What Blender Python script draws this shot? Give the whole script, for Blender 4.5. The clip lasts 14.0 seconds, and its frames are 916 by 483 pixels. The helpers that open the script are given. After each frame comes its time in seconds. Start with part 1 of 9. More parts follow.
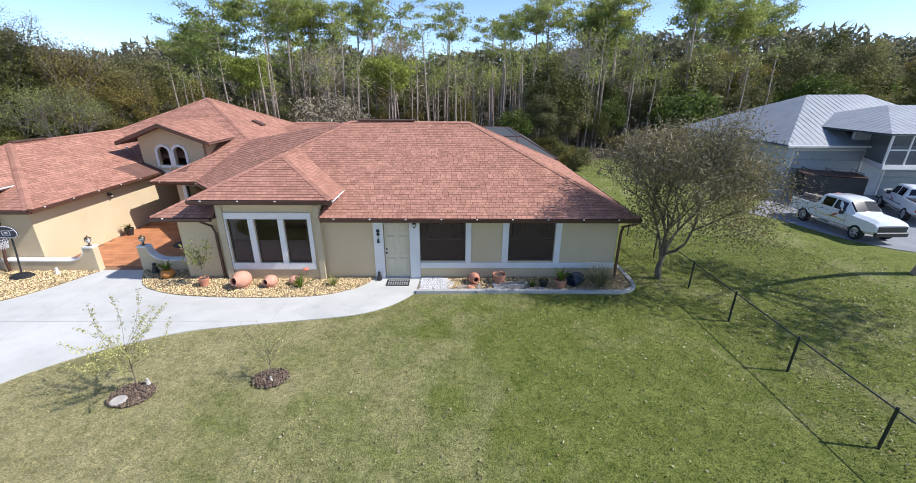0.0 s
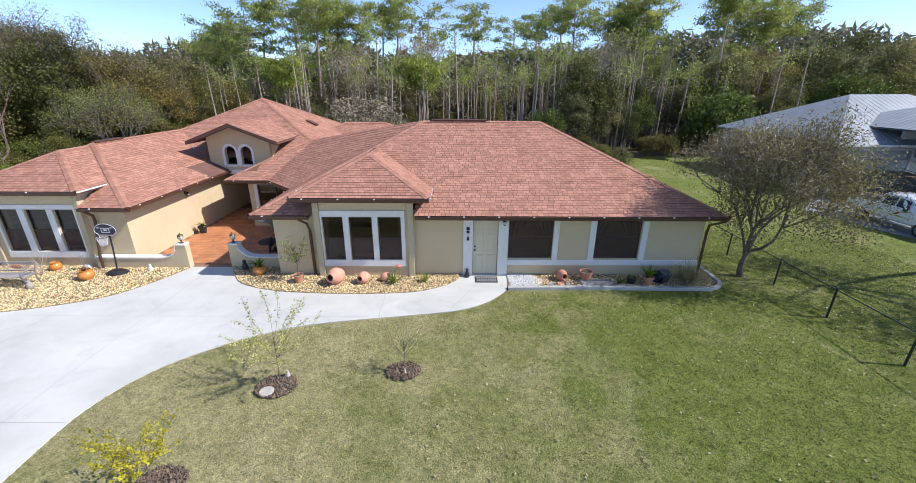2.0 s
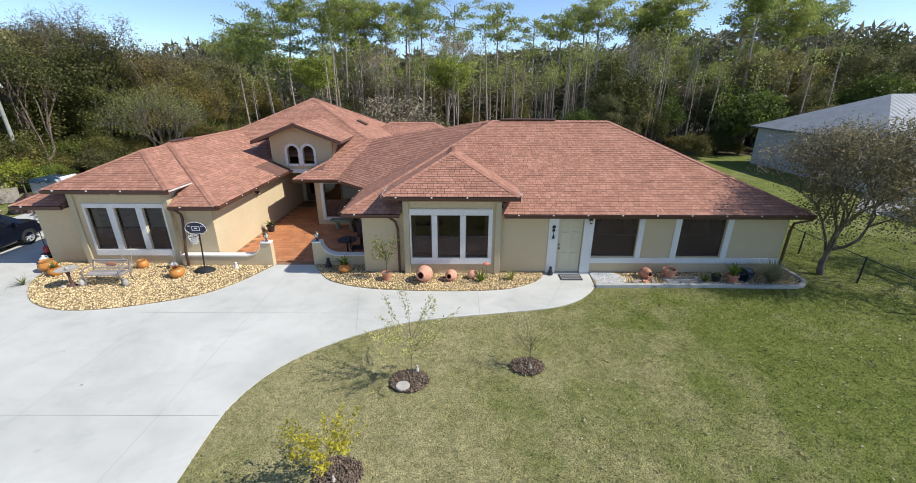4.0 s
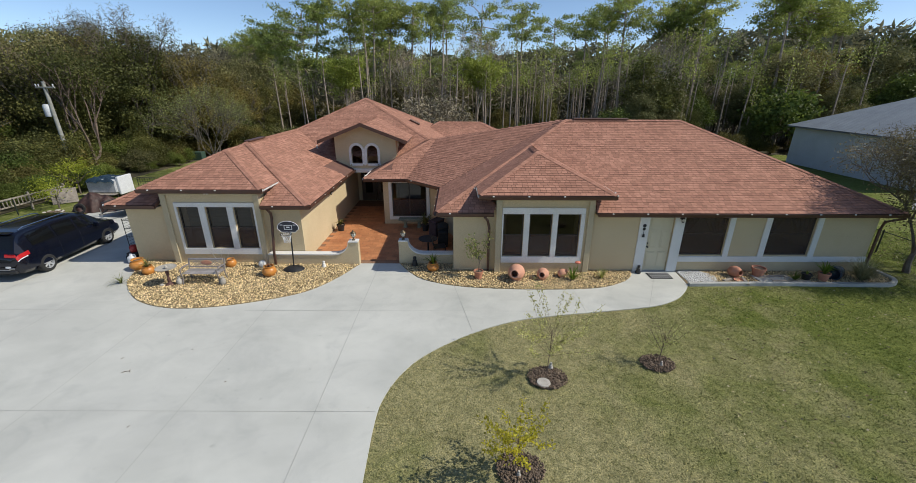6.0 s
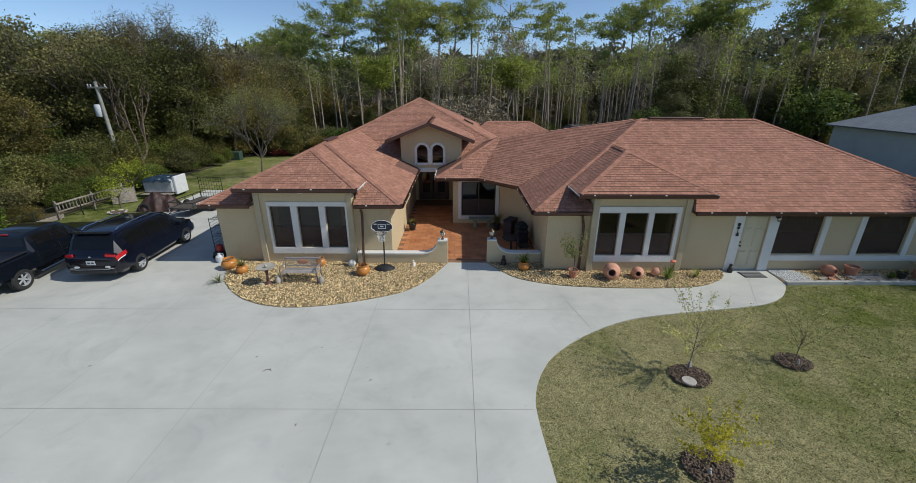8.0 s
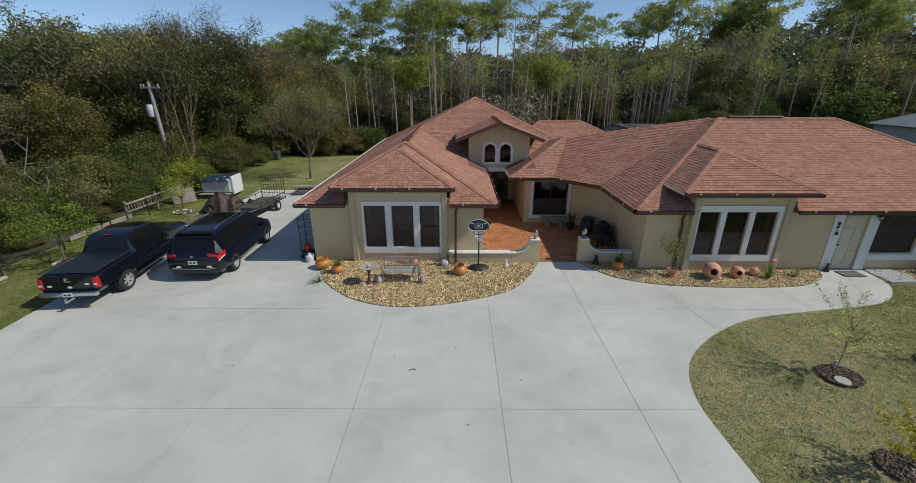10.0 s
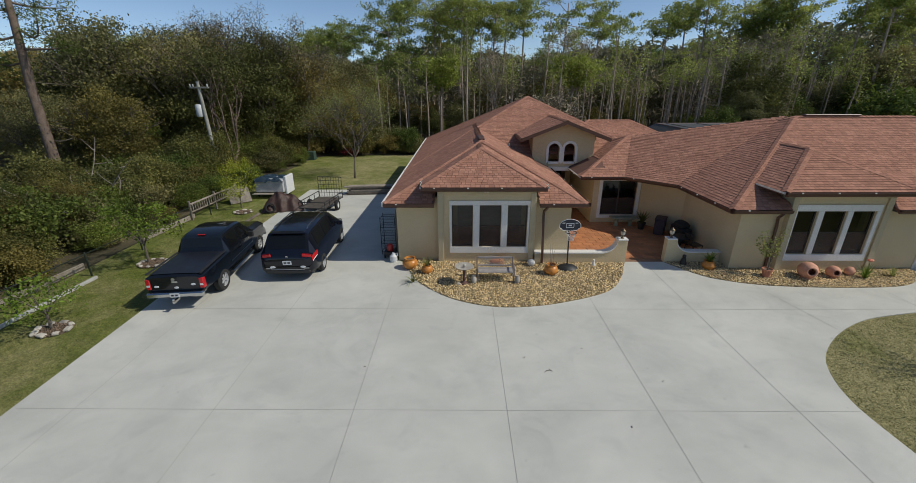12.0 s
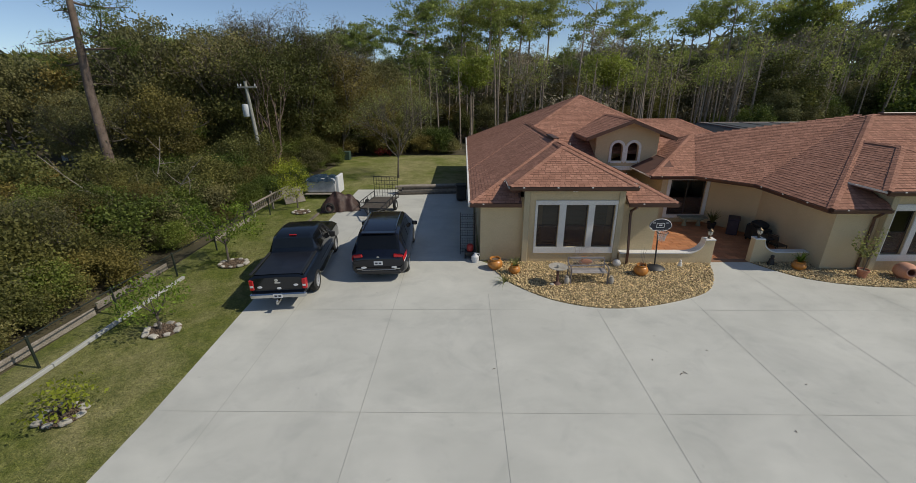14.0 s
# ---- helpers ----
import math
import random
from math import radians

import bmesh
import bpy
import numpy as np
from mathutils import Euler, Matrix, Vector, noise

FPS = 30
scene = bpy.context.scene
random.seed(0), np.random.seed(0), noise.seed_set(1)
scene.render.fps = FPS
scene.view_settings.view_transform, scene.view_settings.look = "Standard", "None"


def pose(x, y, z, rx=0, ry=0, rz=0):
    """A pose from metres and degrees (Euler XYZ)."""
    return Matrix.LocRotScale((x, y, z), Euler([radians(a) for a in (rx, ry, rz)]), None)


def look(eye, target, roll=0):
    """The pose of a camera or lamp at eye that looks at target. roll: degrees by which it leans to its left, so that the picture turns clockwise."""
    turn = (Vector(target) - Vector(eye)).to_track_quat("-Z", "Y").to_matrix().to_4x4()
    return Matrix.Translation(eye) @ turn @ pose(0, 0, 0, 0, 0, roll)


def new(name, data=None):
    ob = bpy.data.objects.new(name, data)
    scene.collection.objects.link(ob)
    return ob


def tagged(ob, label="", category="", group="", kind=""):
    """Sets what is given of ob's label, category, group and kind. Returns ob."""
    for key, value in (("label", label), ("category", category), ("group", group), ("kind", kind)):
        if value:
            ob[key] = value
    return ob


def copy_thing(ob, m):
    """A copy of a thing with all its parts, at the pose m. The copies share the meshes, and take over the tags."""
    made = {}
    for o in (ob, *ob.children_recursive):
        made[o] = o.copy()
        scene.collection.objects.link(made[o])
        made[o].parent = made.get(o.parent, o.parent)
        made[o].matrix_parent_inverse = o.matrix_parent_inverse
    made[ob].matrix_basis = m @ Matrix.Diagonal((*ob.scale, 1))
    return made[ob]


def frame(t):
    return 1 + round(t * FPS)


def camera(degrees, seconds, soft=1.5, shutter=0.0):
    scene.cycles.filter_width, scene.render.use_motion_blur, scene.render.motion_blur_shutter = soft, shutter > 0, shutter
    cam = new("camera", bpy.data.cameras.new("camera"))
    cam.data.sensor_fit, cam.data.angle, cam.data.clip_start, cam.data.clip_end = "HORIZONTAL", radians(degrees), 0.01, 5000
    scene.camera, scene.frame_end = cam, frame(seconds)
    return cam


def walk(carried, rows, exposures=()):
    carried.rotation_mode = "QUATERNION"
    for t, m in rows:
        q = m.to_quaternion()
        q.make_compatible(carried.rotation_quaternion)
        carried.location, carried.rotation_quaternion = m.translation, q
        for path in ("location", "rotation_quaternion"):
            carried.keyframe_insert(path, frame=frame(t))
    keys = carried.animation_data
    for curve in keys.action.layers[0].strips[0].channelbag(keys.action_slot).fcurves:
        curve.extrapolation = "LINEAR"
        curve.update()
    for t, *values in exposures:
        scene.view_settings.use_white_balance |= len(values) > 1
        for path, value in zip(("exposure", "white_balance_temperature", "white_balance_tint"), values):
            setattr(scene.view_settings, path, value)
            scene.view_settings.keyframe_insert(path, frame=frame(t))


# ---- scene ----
# camera and its way: a level sideways flight along the front of the house
cam = camera(97.1, 14.0, soft=0.7)
ROWS = [
    (0.0, 0.000, 0.096, 6.815, -0.75, -20.91, -0.42),
    (0.5, -0.738, 0.026, 6.813, -0.65, -20.92, -0.40),
    (1.0, -1.673, -0.037, 6.811, -0.55, -20.92, -0.39),
    (1.5, -2.520, -0.096, 6.808, -0.47, -20.92, -0.38),
    (2.0, -3.205, -0.149, 6.804, -0.40, -20.92, -0.36),
    (2.5, -3.960, -0.197, 6.800, -0.33, -20.92, -0.35),
    (3.0, -4.757, -0.240, 6.795, -0.28, -20.93, -0.33),
    (5.5, -8.892, -0.386, 6.760, -0.07, -20.93, -0.24),
    (6.0, -9.753, -0.402, 6.752, -0.04, -20.93, -0.21),
    (6.5, -10.577, -0.414, 6.743, -0.02, -20.93, -0.19),
    (7.0, -11.486, -0.421, 6.734, 0.01, -20.94, -0.17),
    (7.5, -12.322, -0.425, 6.724, 0.04, -20.94, -0.14),
    (8.0, -13.270, -0.426, 6.714, 0.07, -20.94, -0.12),
    (10.5, -17.759, -0.376, 6.659, 0.24, -20.94, 0.02),
    (11.0, -18.594, -0.356, 6.647, 0.29, -20.94, 0.05),
    (11.5, -19.408, -0.334, 6.635, 0.35, -20.94, 0.08),
    (12.0, -20.267, -0.309, 6.623, 0.41, -20.94, 0.11),
    (12.5, -21.042, -0.282, 6.611, 0.48, -20.93, 0.14),
    (13.0, -21.892, -0.252, 6.599, 0.56, -20.93, 0.18),
    (13.5, -22.648, -0.220, 6.587, 0.65, -20.93, 0.21),
    (14.0, -23.464, -0.185, 6.575, 0.75, -20.93, 0.24),
]
EXPOSURES = [(0.0, 0.57, 5780, 15), (3.0, 0.50, 5880, 13), (5.5, 0.03, 6230, 8), (6.5, -0.18, 6200, 8), (8.0, -0.32, 6020, 7), (11.0, -0.42, 6220, 7), (14.0, -0.50, 6500, 8)]
walk(cam, [(t, pose(x, y, z, 90 + pitch, roll, yaw)) for t, x, y, z, yaw, pitch, roll in ROWS], EXPOSURES)

# ---- light ----
SUN_EL, SUN_AZ = 44.5, 99.0          # elevation; compass bearing from +y towards +x
world = bpy.data.worlds.new("world")
scene.world = world
world.use_nodes = True
wn = world.node_tree
wn.nodes.clear()
sky = wn.nodes.new("ShaderNodeTexSky")
sky.sky_type, sky.sun_disc = "NISHITA", False
sky.sun_elevation, sky.sun_rotation = radians(SUN_EL), radians(SUN_AZ)
sky.air_density, sky.dust_density, sky.ozone_density = 0.65, 0.3, 1.0
bg = wn.nodes.new("ShaderNodeBackground")
bg.inputs["Strength"].default_value = 0.15
wo = wn.nodes.new("ShaderNodeOutputWorld")
wn.links.new(sky.outputs[0], bg.inputs["Color"])
wn.links.new(bg.outputs[0], wo.inputs["Surface"])
sun_data = bpy.data.lights.new("sun", "SUN")
sun_data.energy, sun_data.angle, sun_data.color = 4.5, radians(0.6), (1.0, 0.92, 0.79)
sun = new("sun", sun_data)
ce, se = math.cos(radians(SUN_EL)), math.sin(radians(SUN_EL))
sun.matrix_world = look((30, 0, 30), (30 - 10 * ce * math.sin(radians(SUN_AZ)), -10 * ce * math.cos(radians(SUN_AZ)), 30 - 10 * se))

# ---- materials ----
def nodes(name):
    m = bpy.data.materials.new(name)
    m.use_nodes = True
    nt = m.node_tree
    return m, nt, nt.nodes["Principled BSDF"]


def nd(nt, kind, **kw):
    n = nt.nodes.new(kind)
    for key, value in kw.items():
        n.inputs[key].default_value = value
    return n


def ramp(nt, fac, stops):
    r = nt.nodes.new("ShaderNodeValToRGB")
    e = r.color_ramp.elements
    while len(e) < len(stops):
        e.new(0.5)
    for k, (p, c) in zip(e, stops):
        k.position, k.color = p, (*c, 1)
    nt.links.new(fac, r.inputs["Fac"])
    return r.outputs["Color"]


def mixc(nt, a, b, fac, mode="MIX"):
    n = nt.nodes.new("ShaderNodeMix")
    n.data_type, n.blend_type = "RGBA", mode
    for sock, v in ((n.inputs["Factor"], fac), (n.inputs[6], a), (n.inputs[7], b)):
        if isinstance(v, (int, float)):
            sock.default_value = v
        elif isinstance(v, tuple):
            sock.default_value = (*v, 1)
        else:
            nt.links.new(v, sock)
    return n.outputs[2]


def coords(nt, scale=(1, 1, 1), local=False):
    mp = nd(nt, "ShaderNodeMapping")
    mp.inputs["Scale"].default_value = scale
    if local:
        tc = nt.nodes.new("ShaderNodeTexCoord")
        nt.links.new(tc.outputs["Object"], mp.inputs["Vector"])
    else:
        g = nt.nodes.new("ShaderNodeNewGeometry")
        nt.links.new(g.outputs["Position"], mp.inputs["Vector"])
    return mp.outputs["Vector"]


def noise_tex(nt, scale, detail=4.0, rough=0.55, vec=None, dist=0.0):
    n = nd(nt, "ShaderNodeTexNoise", Scale=scale, Detail=detail, Roughness=rough, Distortion=dist)
    nt.links.new(vec if vec is not None else coords(nt), n.inputs["Vector"])
    return n.outputs["Fac"]


def bump(nt, b, height, strength=0.3, dist=0.02, prev=None):
    n = nd(nt, "ShaderNodeBump", Strength=strength, Distance=dist)
    nt.links.new(height, n.inputs["Height"])
    if prev is not None:
        nt.links.new(prev, n.inputs["Normal"])
    nt.links.new(n.outputs["Normal"], b.inputs["Normal"])
    return n.outputs["Normal"]


def surface(name, dark, light, scale=3.0, fine=60.0, rough=0.8, relief=0.25, metal=0.0, island=0.0, dist=0.01, spec=0.5, local=False, bands=None):
    """Two scales of variation between two colours, fine relief, and a tint of its own for each piece."""
    m, nt, b = nodes(name)
    vec = coords(nt, local=local)
    a = noise_tex(nt, scale, 5, 0.6, vec)
    f = noise_tex(nt, fine, 3, 0.6, vec)
    col = ramp(nt, a, [(0.3, dark), (0.7, light)])
    g = ramp(nt, f, [(0.3, (0.78, 0.78, 0.78)), (0.7, (1.12, 1.12, 1.12))])
    col = mixc(nt, col, g, 1.0, "MULTIPLY")
    if island:
        geo = nt.nodes.new("ShaderNodeNewGeometry")
        oi = nt.nodes.new("ShaderNodeObjectInfo")
        s = nd(nt, "ShaderNodeMath")
        s.operation = "ADD"
        nt.links.new(geo.outputs["Random Per Island"], s.inputs[0])
        nt.links.new(oi.outputs["Random"], s.inputs[1])
        fr = nd(nt, "ShaderNodeMath")
        fr.operation = "FRACT"
        nt.links.new(s.outputs[0], fr.inputs[0])
        t = ramp(nt, fr.outputs[0], [(0.0, (1 - island,) * 3), (1.0, (1 + island,) * 3)])
        col = mixc(nt, col, t, 1.0, "MULTIPLY")
    nt.links.new(col, b.inputs["Base Color"])
    b.inputs["Roughness"].default_value, b.inputs["Metallic"].default_value = rough, metal
    b.inputs["Specular IOR Level"].default_value = spec
    if relief:
        bump(nt, b, f, relief, dist)
    return m


STUCCO = surface("tan_stucco", (0.57, 0.46, 0.285), (0.63, 0.515, 0.33), 0.8, 45, 0.9, 0.35, dist=0.008, spec=0.2)
STUCCO_DARK = surface("tan_stucco_band", (0.48, 0.41, 0.27), (0.54, 0.46, 0.31), 0.8, 45, 0.9, 0.35, dist=0.008, spec=0.2)
TRIM = surface("white_trim_paint", (0.72, 0.70, 0.655), (0.80, 0.785, 0.74), 1.2, 50, 0.75, 0.15, spec=0.3)
DOOR_PAINT = surface("cream_door_paint", (0.60, 0.53, 0.37), (0.66, 0.59, 0.42), 1.0, 40, 0.5, 0.05)
BROWN_METAL = surface("brown_gutter_metal", (0.075, 0.035, 0.022), (0.11, 0.05, 0.032), 2.0, 60, 0.45, 0.05)
SOFFIT = surface("soffit_paint", (0.40, 0.35, 0.26), (0.46, 0.40, 0.30), 1.0, 30, 0.8, 0.1)
# roof felt; also darkens the tab lips to paint shadow lines between rows
FELT_AND_LIP_SHADE = surface("dark_felt_and_lip_shade", (0.13, 0.065, 0.048), (0.18, 0.092, 0.068), 2.0, 60, 0.9, 0.2)
SHINGLE = surface("red_brown_shingles", (0.345, 0.172, 0.119), (0.438, 0.228, 0.160), 1.4, 55, 0.92, 0.5, island=0.18, spec=0.15, dist=0.006)
RIDGE_CAP = surface("ridge_cap_shingles", (0.36, 0.18, 0.125), (0.45, 0.235, 0.165), 2.0, 55, 0.92, 0.4, island=0.15, spec=0.15)
INTERIOR = surface("inner_plaster", (0.30, 0.28, 0.24), (0.36, 0.33, 0.28), 1.0, 30, 0.9, 0.1)
BLACK_METAL = surface("black_metal", (0.012, 0.012, 0.013), (0.025, 0.025, 0.026), 3.0, 60, 0.45, 0.05)
WINDOW_FRAME = surface("bronze_window_frame", (0.03, 0.024, 0.02), (0.05, 0.04, 0.032), 3.0, 60, 0.4, 0.05)
CURTAIN = surface("brown_curtain", (0.10, 0.065, 0.03), (0.16, 0.10, 0.05), 4.0, 60, 0.9, 0.2)
BLIND = surface("grey_blind", (0.13, 0.16, 0.165), (0.17, 0.20, 0.205), 2.0, 60, 0.8, 0.1)
TERRACOTTA = surface("terracotta", (0.46, 0.19, 0.11), (0.56, 0.27, 0.17), 5.0, 50, 0.85, 0.15, local=True)
TERRACOTTA_PALE = surface("pale_terracotta", (0.58, 0.28, 0.18), (0.66, 0.36, 0.25), 4.0, 50, 0.85, 0.15, local=True)
GLAZED = surface("orange_glazed_clay", (0.50, 0.19, 0.035), (0.62, 0.27, 0.06), 5.0, 40, 0.35, 0.1, local=True)
PATIO = surface("patio_tile", (0.40, 0.155, 0.065), (0.56, 0.25, 0.11), 1.6, 30, 0.5, 0.15, island=0.16)
GROUT = surface("patio_grout", (0.22, 0.12, 0.07), (0.30, 0.17, 0.10), 3.0, 60, 0.9, 0.2)
MULCH = surface("dark_mulch", (0.10, 0.075, 0.055), (0.22, 0.165, 0.125), 9.0, 90, 0.95, 0.8, dist=0.03)
KERB = surface("grey_kerb_concrete", (0.36, 0.36, 0.34), (0.48, 0.48, 0.45), 2.0, 60, 0.9, 0.3)
STONE = surface("pale_stone", (0.34, 0.31, 0.27), (0.52, 0.49, 0.43), 4.0, 50, 0.9, 0.4, island=0.2)
WOOD_GREY = surface("weathered_wood", (0.20, 0.17, 0.14), (0.34, 0.30, 0.25), 5.0, 60, 0.85, 0.3, island=0.2)
CHAIN = surface("dark_green_fence_wire", (0.010, 0.016, 0.012), (0.02, 0.03, 0.022), 4.0, 60, 0.5, 0.05)
DARK_PINE_BARK = surface("dark_pine_bark", (0.12, 0.085, 0.065), (0.22, 0.165, 0.13), 3.0, 25, 0.95, 0.6, dist=0.03)
PINE_BARK = surface("pine_bark", (0.25, 0.195, 0.15), (0.44, 0.36, 0.29), 3.0, 25, 0.95, 0.6, dist=0.03)
OAK_BARK = surface("grey_bark", (0.085, 0.07, 0.055), (0.17, 0.145, 0.115), 4.0, 30, 0.95, 0.5, dist=0.02)
DEAD_BARK = surface("dead_grey_wood", (0.33, 0.29, 0.25), (0.48, 0.43, 0.38), 4.0, 30, 0.95, 0.4)
METAL_ROOF = surface("galvanised_roof", (0.26, 0.28, 0.29), (0.33, 0.35, 0.36), 1.2, 30, 0.55, 0.05, metal=0.2)
SIDING = surface("white_siding", (0.46, 0.49, 0.51), (0.54, 0.57, 0.59), 1.0, 30, 0.7, 0.05)
RUBBER = surface("tyre_rubber", (0.012, 0.012, 0.012), (0.025, 0.025, 0.024), 6.0, 60, 0.85, 0.2)
CHROME = surface("chrome", (0.55, 0.56, 0.57), (0.65, 0.66, 0.67), 4.0, 60, 0.2, 0.0, metal=1.0)
PLASTIC_BLACK = surface("black_plastic", (0.012, 0.012, 0.013), (0.03, 0.03, 0.03), 4.0, 60, 0.5, 0.1)


def leaf_material(name, dark, light, island=0.3, through_light=0.35):
    m, nt, b = nodes(name)
    geo = nt.nodes.new("ShaderNodeNewGeometry")
    oi = nt.nodes.new("ShaderNodeObjectInfo")
    base = ramp(nt, geo.outputs["Random Per Island"], [(0.0, dark), (1.0, light)])
    big = noise_tex(nt, 0.5, 3)
    base = mixc(nt, base, ramp(nt, big, [(0.32, (0.58, 0.60, 0.58)), (0.68, (1.38, 1.36, 1.2))]), 1.0, "MULTIPLY")
    base = mixc(nt, base, ramp(nt, oi.outputs["Random"], [(0.0, (1 - island, 1 - island * 0.8, 1 - island)), (1.0, (1 + island, 1 + island * 0.7, 1 + island * 0.3))]), 1.0, "MULTIPLY")
    nt.links.new(base, b.inputs["Base Color"])
    b.inputs["Roughness"].default_value = 0.6
    b.inputs["Specular IOR Level"].default_value = 0.25
    tr = nt.nodes.new("ShaderNodeBsdfTranslucent")
    nt.links.new(base, tr.inputs["Color"])
    mx = nd(nt, "ShaderNodeMixShader", Fac=through_light)
    nt.links.new(b.outputs[0], mx.inputs[1])
    nt.links.new(tr.outputs[0], mx.inputs[2])
    nt.links.new(mx.outputs[0], nt.nodes["Material Output"].inputs["Surface"])
    return m


PINE_LEAF = leaf_material("pine_needles", (0.20, 0.245, 0.070), (0.41, 0.455, 0.15), 0.25, 0.5)
OAK_LEAF = leaf_material("oak_leaves", (0.088, 0.095, 0.033), (0.205, 0.205, 0.072))
BRUSH_LEAF = leaf_material("brush_leaves", (0.078, 0.110, 0.024), (0.195, 0.24, 0.062))
RUSTY_LEAF = leaf_material("rusty_leaves", (0.128, 0.112, 0.036), (0.245, 0.205, 0.072))
BROWN_TWIG = leaf_material("brown_twigs", (0.15, 0.128, 0.09), (0.28, 0.245, 0.175), 0.2, 0.1)
YOUNG_PINE_LEAF = leaf_material("young_pine_needles", (0.25, 0.29, 0.055), (0.46, 0.50, 0.12), 0.2, 0.42)
GREY_TWIG = leaf_material("grey_twigs", (0.20, 0.165, 0.12), (0.34, 0.285, 0.22), 0.2, 0.0)
OLIVE_LEAF = leaf_material("olive_grey_leaves", (0.125, 0.125, 0.055), (0.27, 0.255, 0.125), 0.2)
GREY_OLIVE_LEAF = leaf_material("grey_olive_yard_leaves", (0.135, 0.12, 0.06), (0.27, 0.24, 0.135), 0.1, 0.45)
DARK_TWIG = leaf_material("dark_grey_twigs", (0.085, 0.072, 0.055), (0.165, 0.142, 0.11), 0.2, 0.0)
BRIGHT_LEAF = leaf_material("bright_leaves", (0.10, 0.16, 0.02), (0.22, 0.29, 0.05), 0.2)
YELLOW_LEAF = leaf_material("yellow_leaves", (0.42, 0.37, 0.03), (0.66, 0.58, 0.08), 0.2, 0.5)
VINE_LEAF = leaf_material("yellow_green_leaves", (0.20, 0.24, 0.025), (0.36, 0.40, 0.06), 0.15, 0.45)
SPRING_LEAF = leaf_material("pale_spring_leaves", (0.36, 0.37, 0.15), (0.58, 0.57, 0.27), 0.1, 0.55)
PALE_LEAF = leaf_material("pale_green_leaves", (0.24, 0.26, 0.09), (0.40, 0.41, 0.17), 0.2, 0.5)
STRAW_LEAF = leaf_material("straw_grass", (0.20, 0.20, 0.12), (0.36, 0.34, 0.22), 0.2)


def glass_material(name, tint, gloss=1.0):
    m, nt, b = nodes(name)
    nt.nodes.remove(b)
    tp = nt.nodes.new("ShaderNodeBsdfTransparent")
    tp.inputs["Color"].default_value = (*tint, 1)
    gl = nt.nodes.new("ShaderNodeBsdfGlossy")
    gl.inputs["Roughness"].default_value = 0.02
    gl.inputs["Color"].default_value = (gloss, gloss, gloss, 1)
    fr = nd(nt, "ShaderNodeFresnel", IOR=1.52)
    mx = nt.nodes.new("ShaderNodeMixShader")
    nt.links.new(fr.outputs[0], mx.inputs[0])
    nt.links.new(tp.outputs[0], mx.inputs[1])
    nt.links.new(gl.outputs[0], mx.inputs[2])
    nt.links.new(mx.outputs[0], nt.nodes["Material Output"].inputs["Surface"])
    return m


GLASS = glass_material("tinted_glass", (0.34, 0.32, 0.29), 1.0)


def paint(name, color, rough=0.12, coat=0.35, metal=0.0):
    m, nt, b = nodes(name)
    dust = noise_tex(nt, 3.0, 5, 0.6, coords(nt, local=True))
    col = mixc(nt, color, tuple(min(1, c * 1.2 + 0.003) for c in color), dust)
    nt.links.new(col, b.inputs["Base Color"])
    b.inputs["Roughness"].default_value, b.inputs["Metallic"].default_value = rough, metal
    b.inputs["Coat Weight"].default_value, b.inputs["Coat Roughness"].default_value = coat, 0.03
    b.inputs["Specular IOR Level"].default_value = 0.4
    return m


CAR_GLASS = paint("dark_tinted_car_glass", (0.004, 0.0045, 0.005), 0.05, 0.0)
VAN_PAINT = paint("near_black_car_paint", (0.003, 0.004, 0.010))
TRUCK_PAINT = paint("blue_black_car_paint", (0.004, 0.006, 0.010))
WHITE_PAINT = paint("white_car_paint", (0.62, 0.66, 0.68))
LAMP_RED = paint("red_lamp_lens", (0.40, 0.012, 0.016), 0.15)
LAMP_CLEAR = paint("clear_lamp_lens", (0.6, 0.6, 0.6), 0.15)


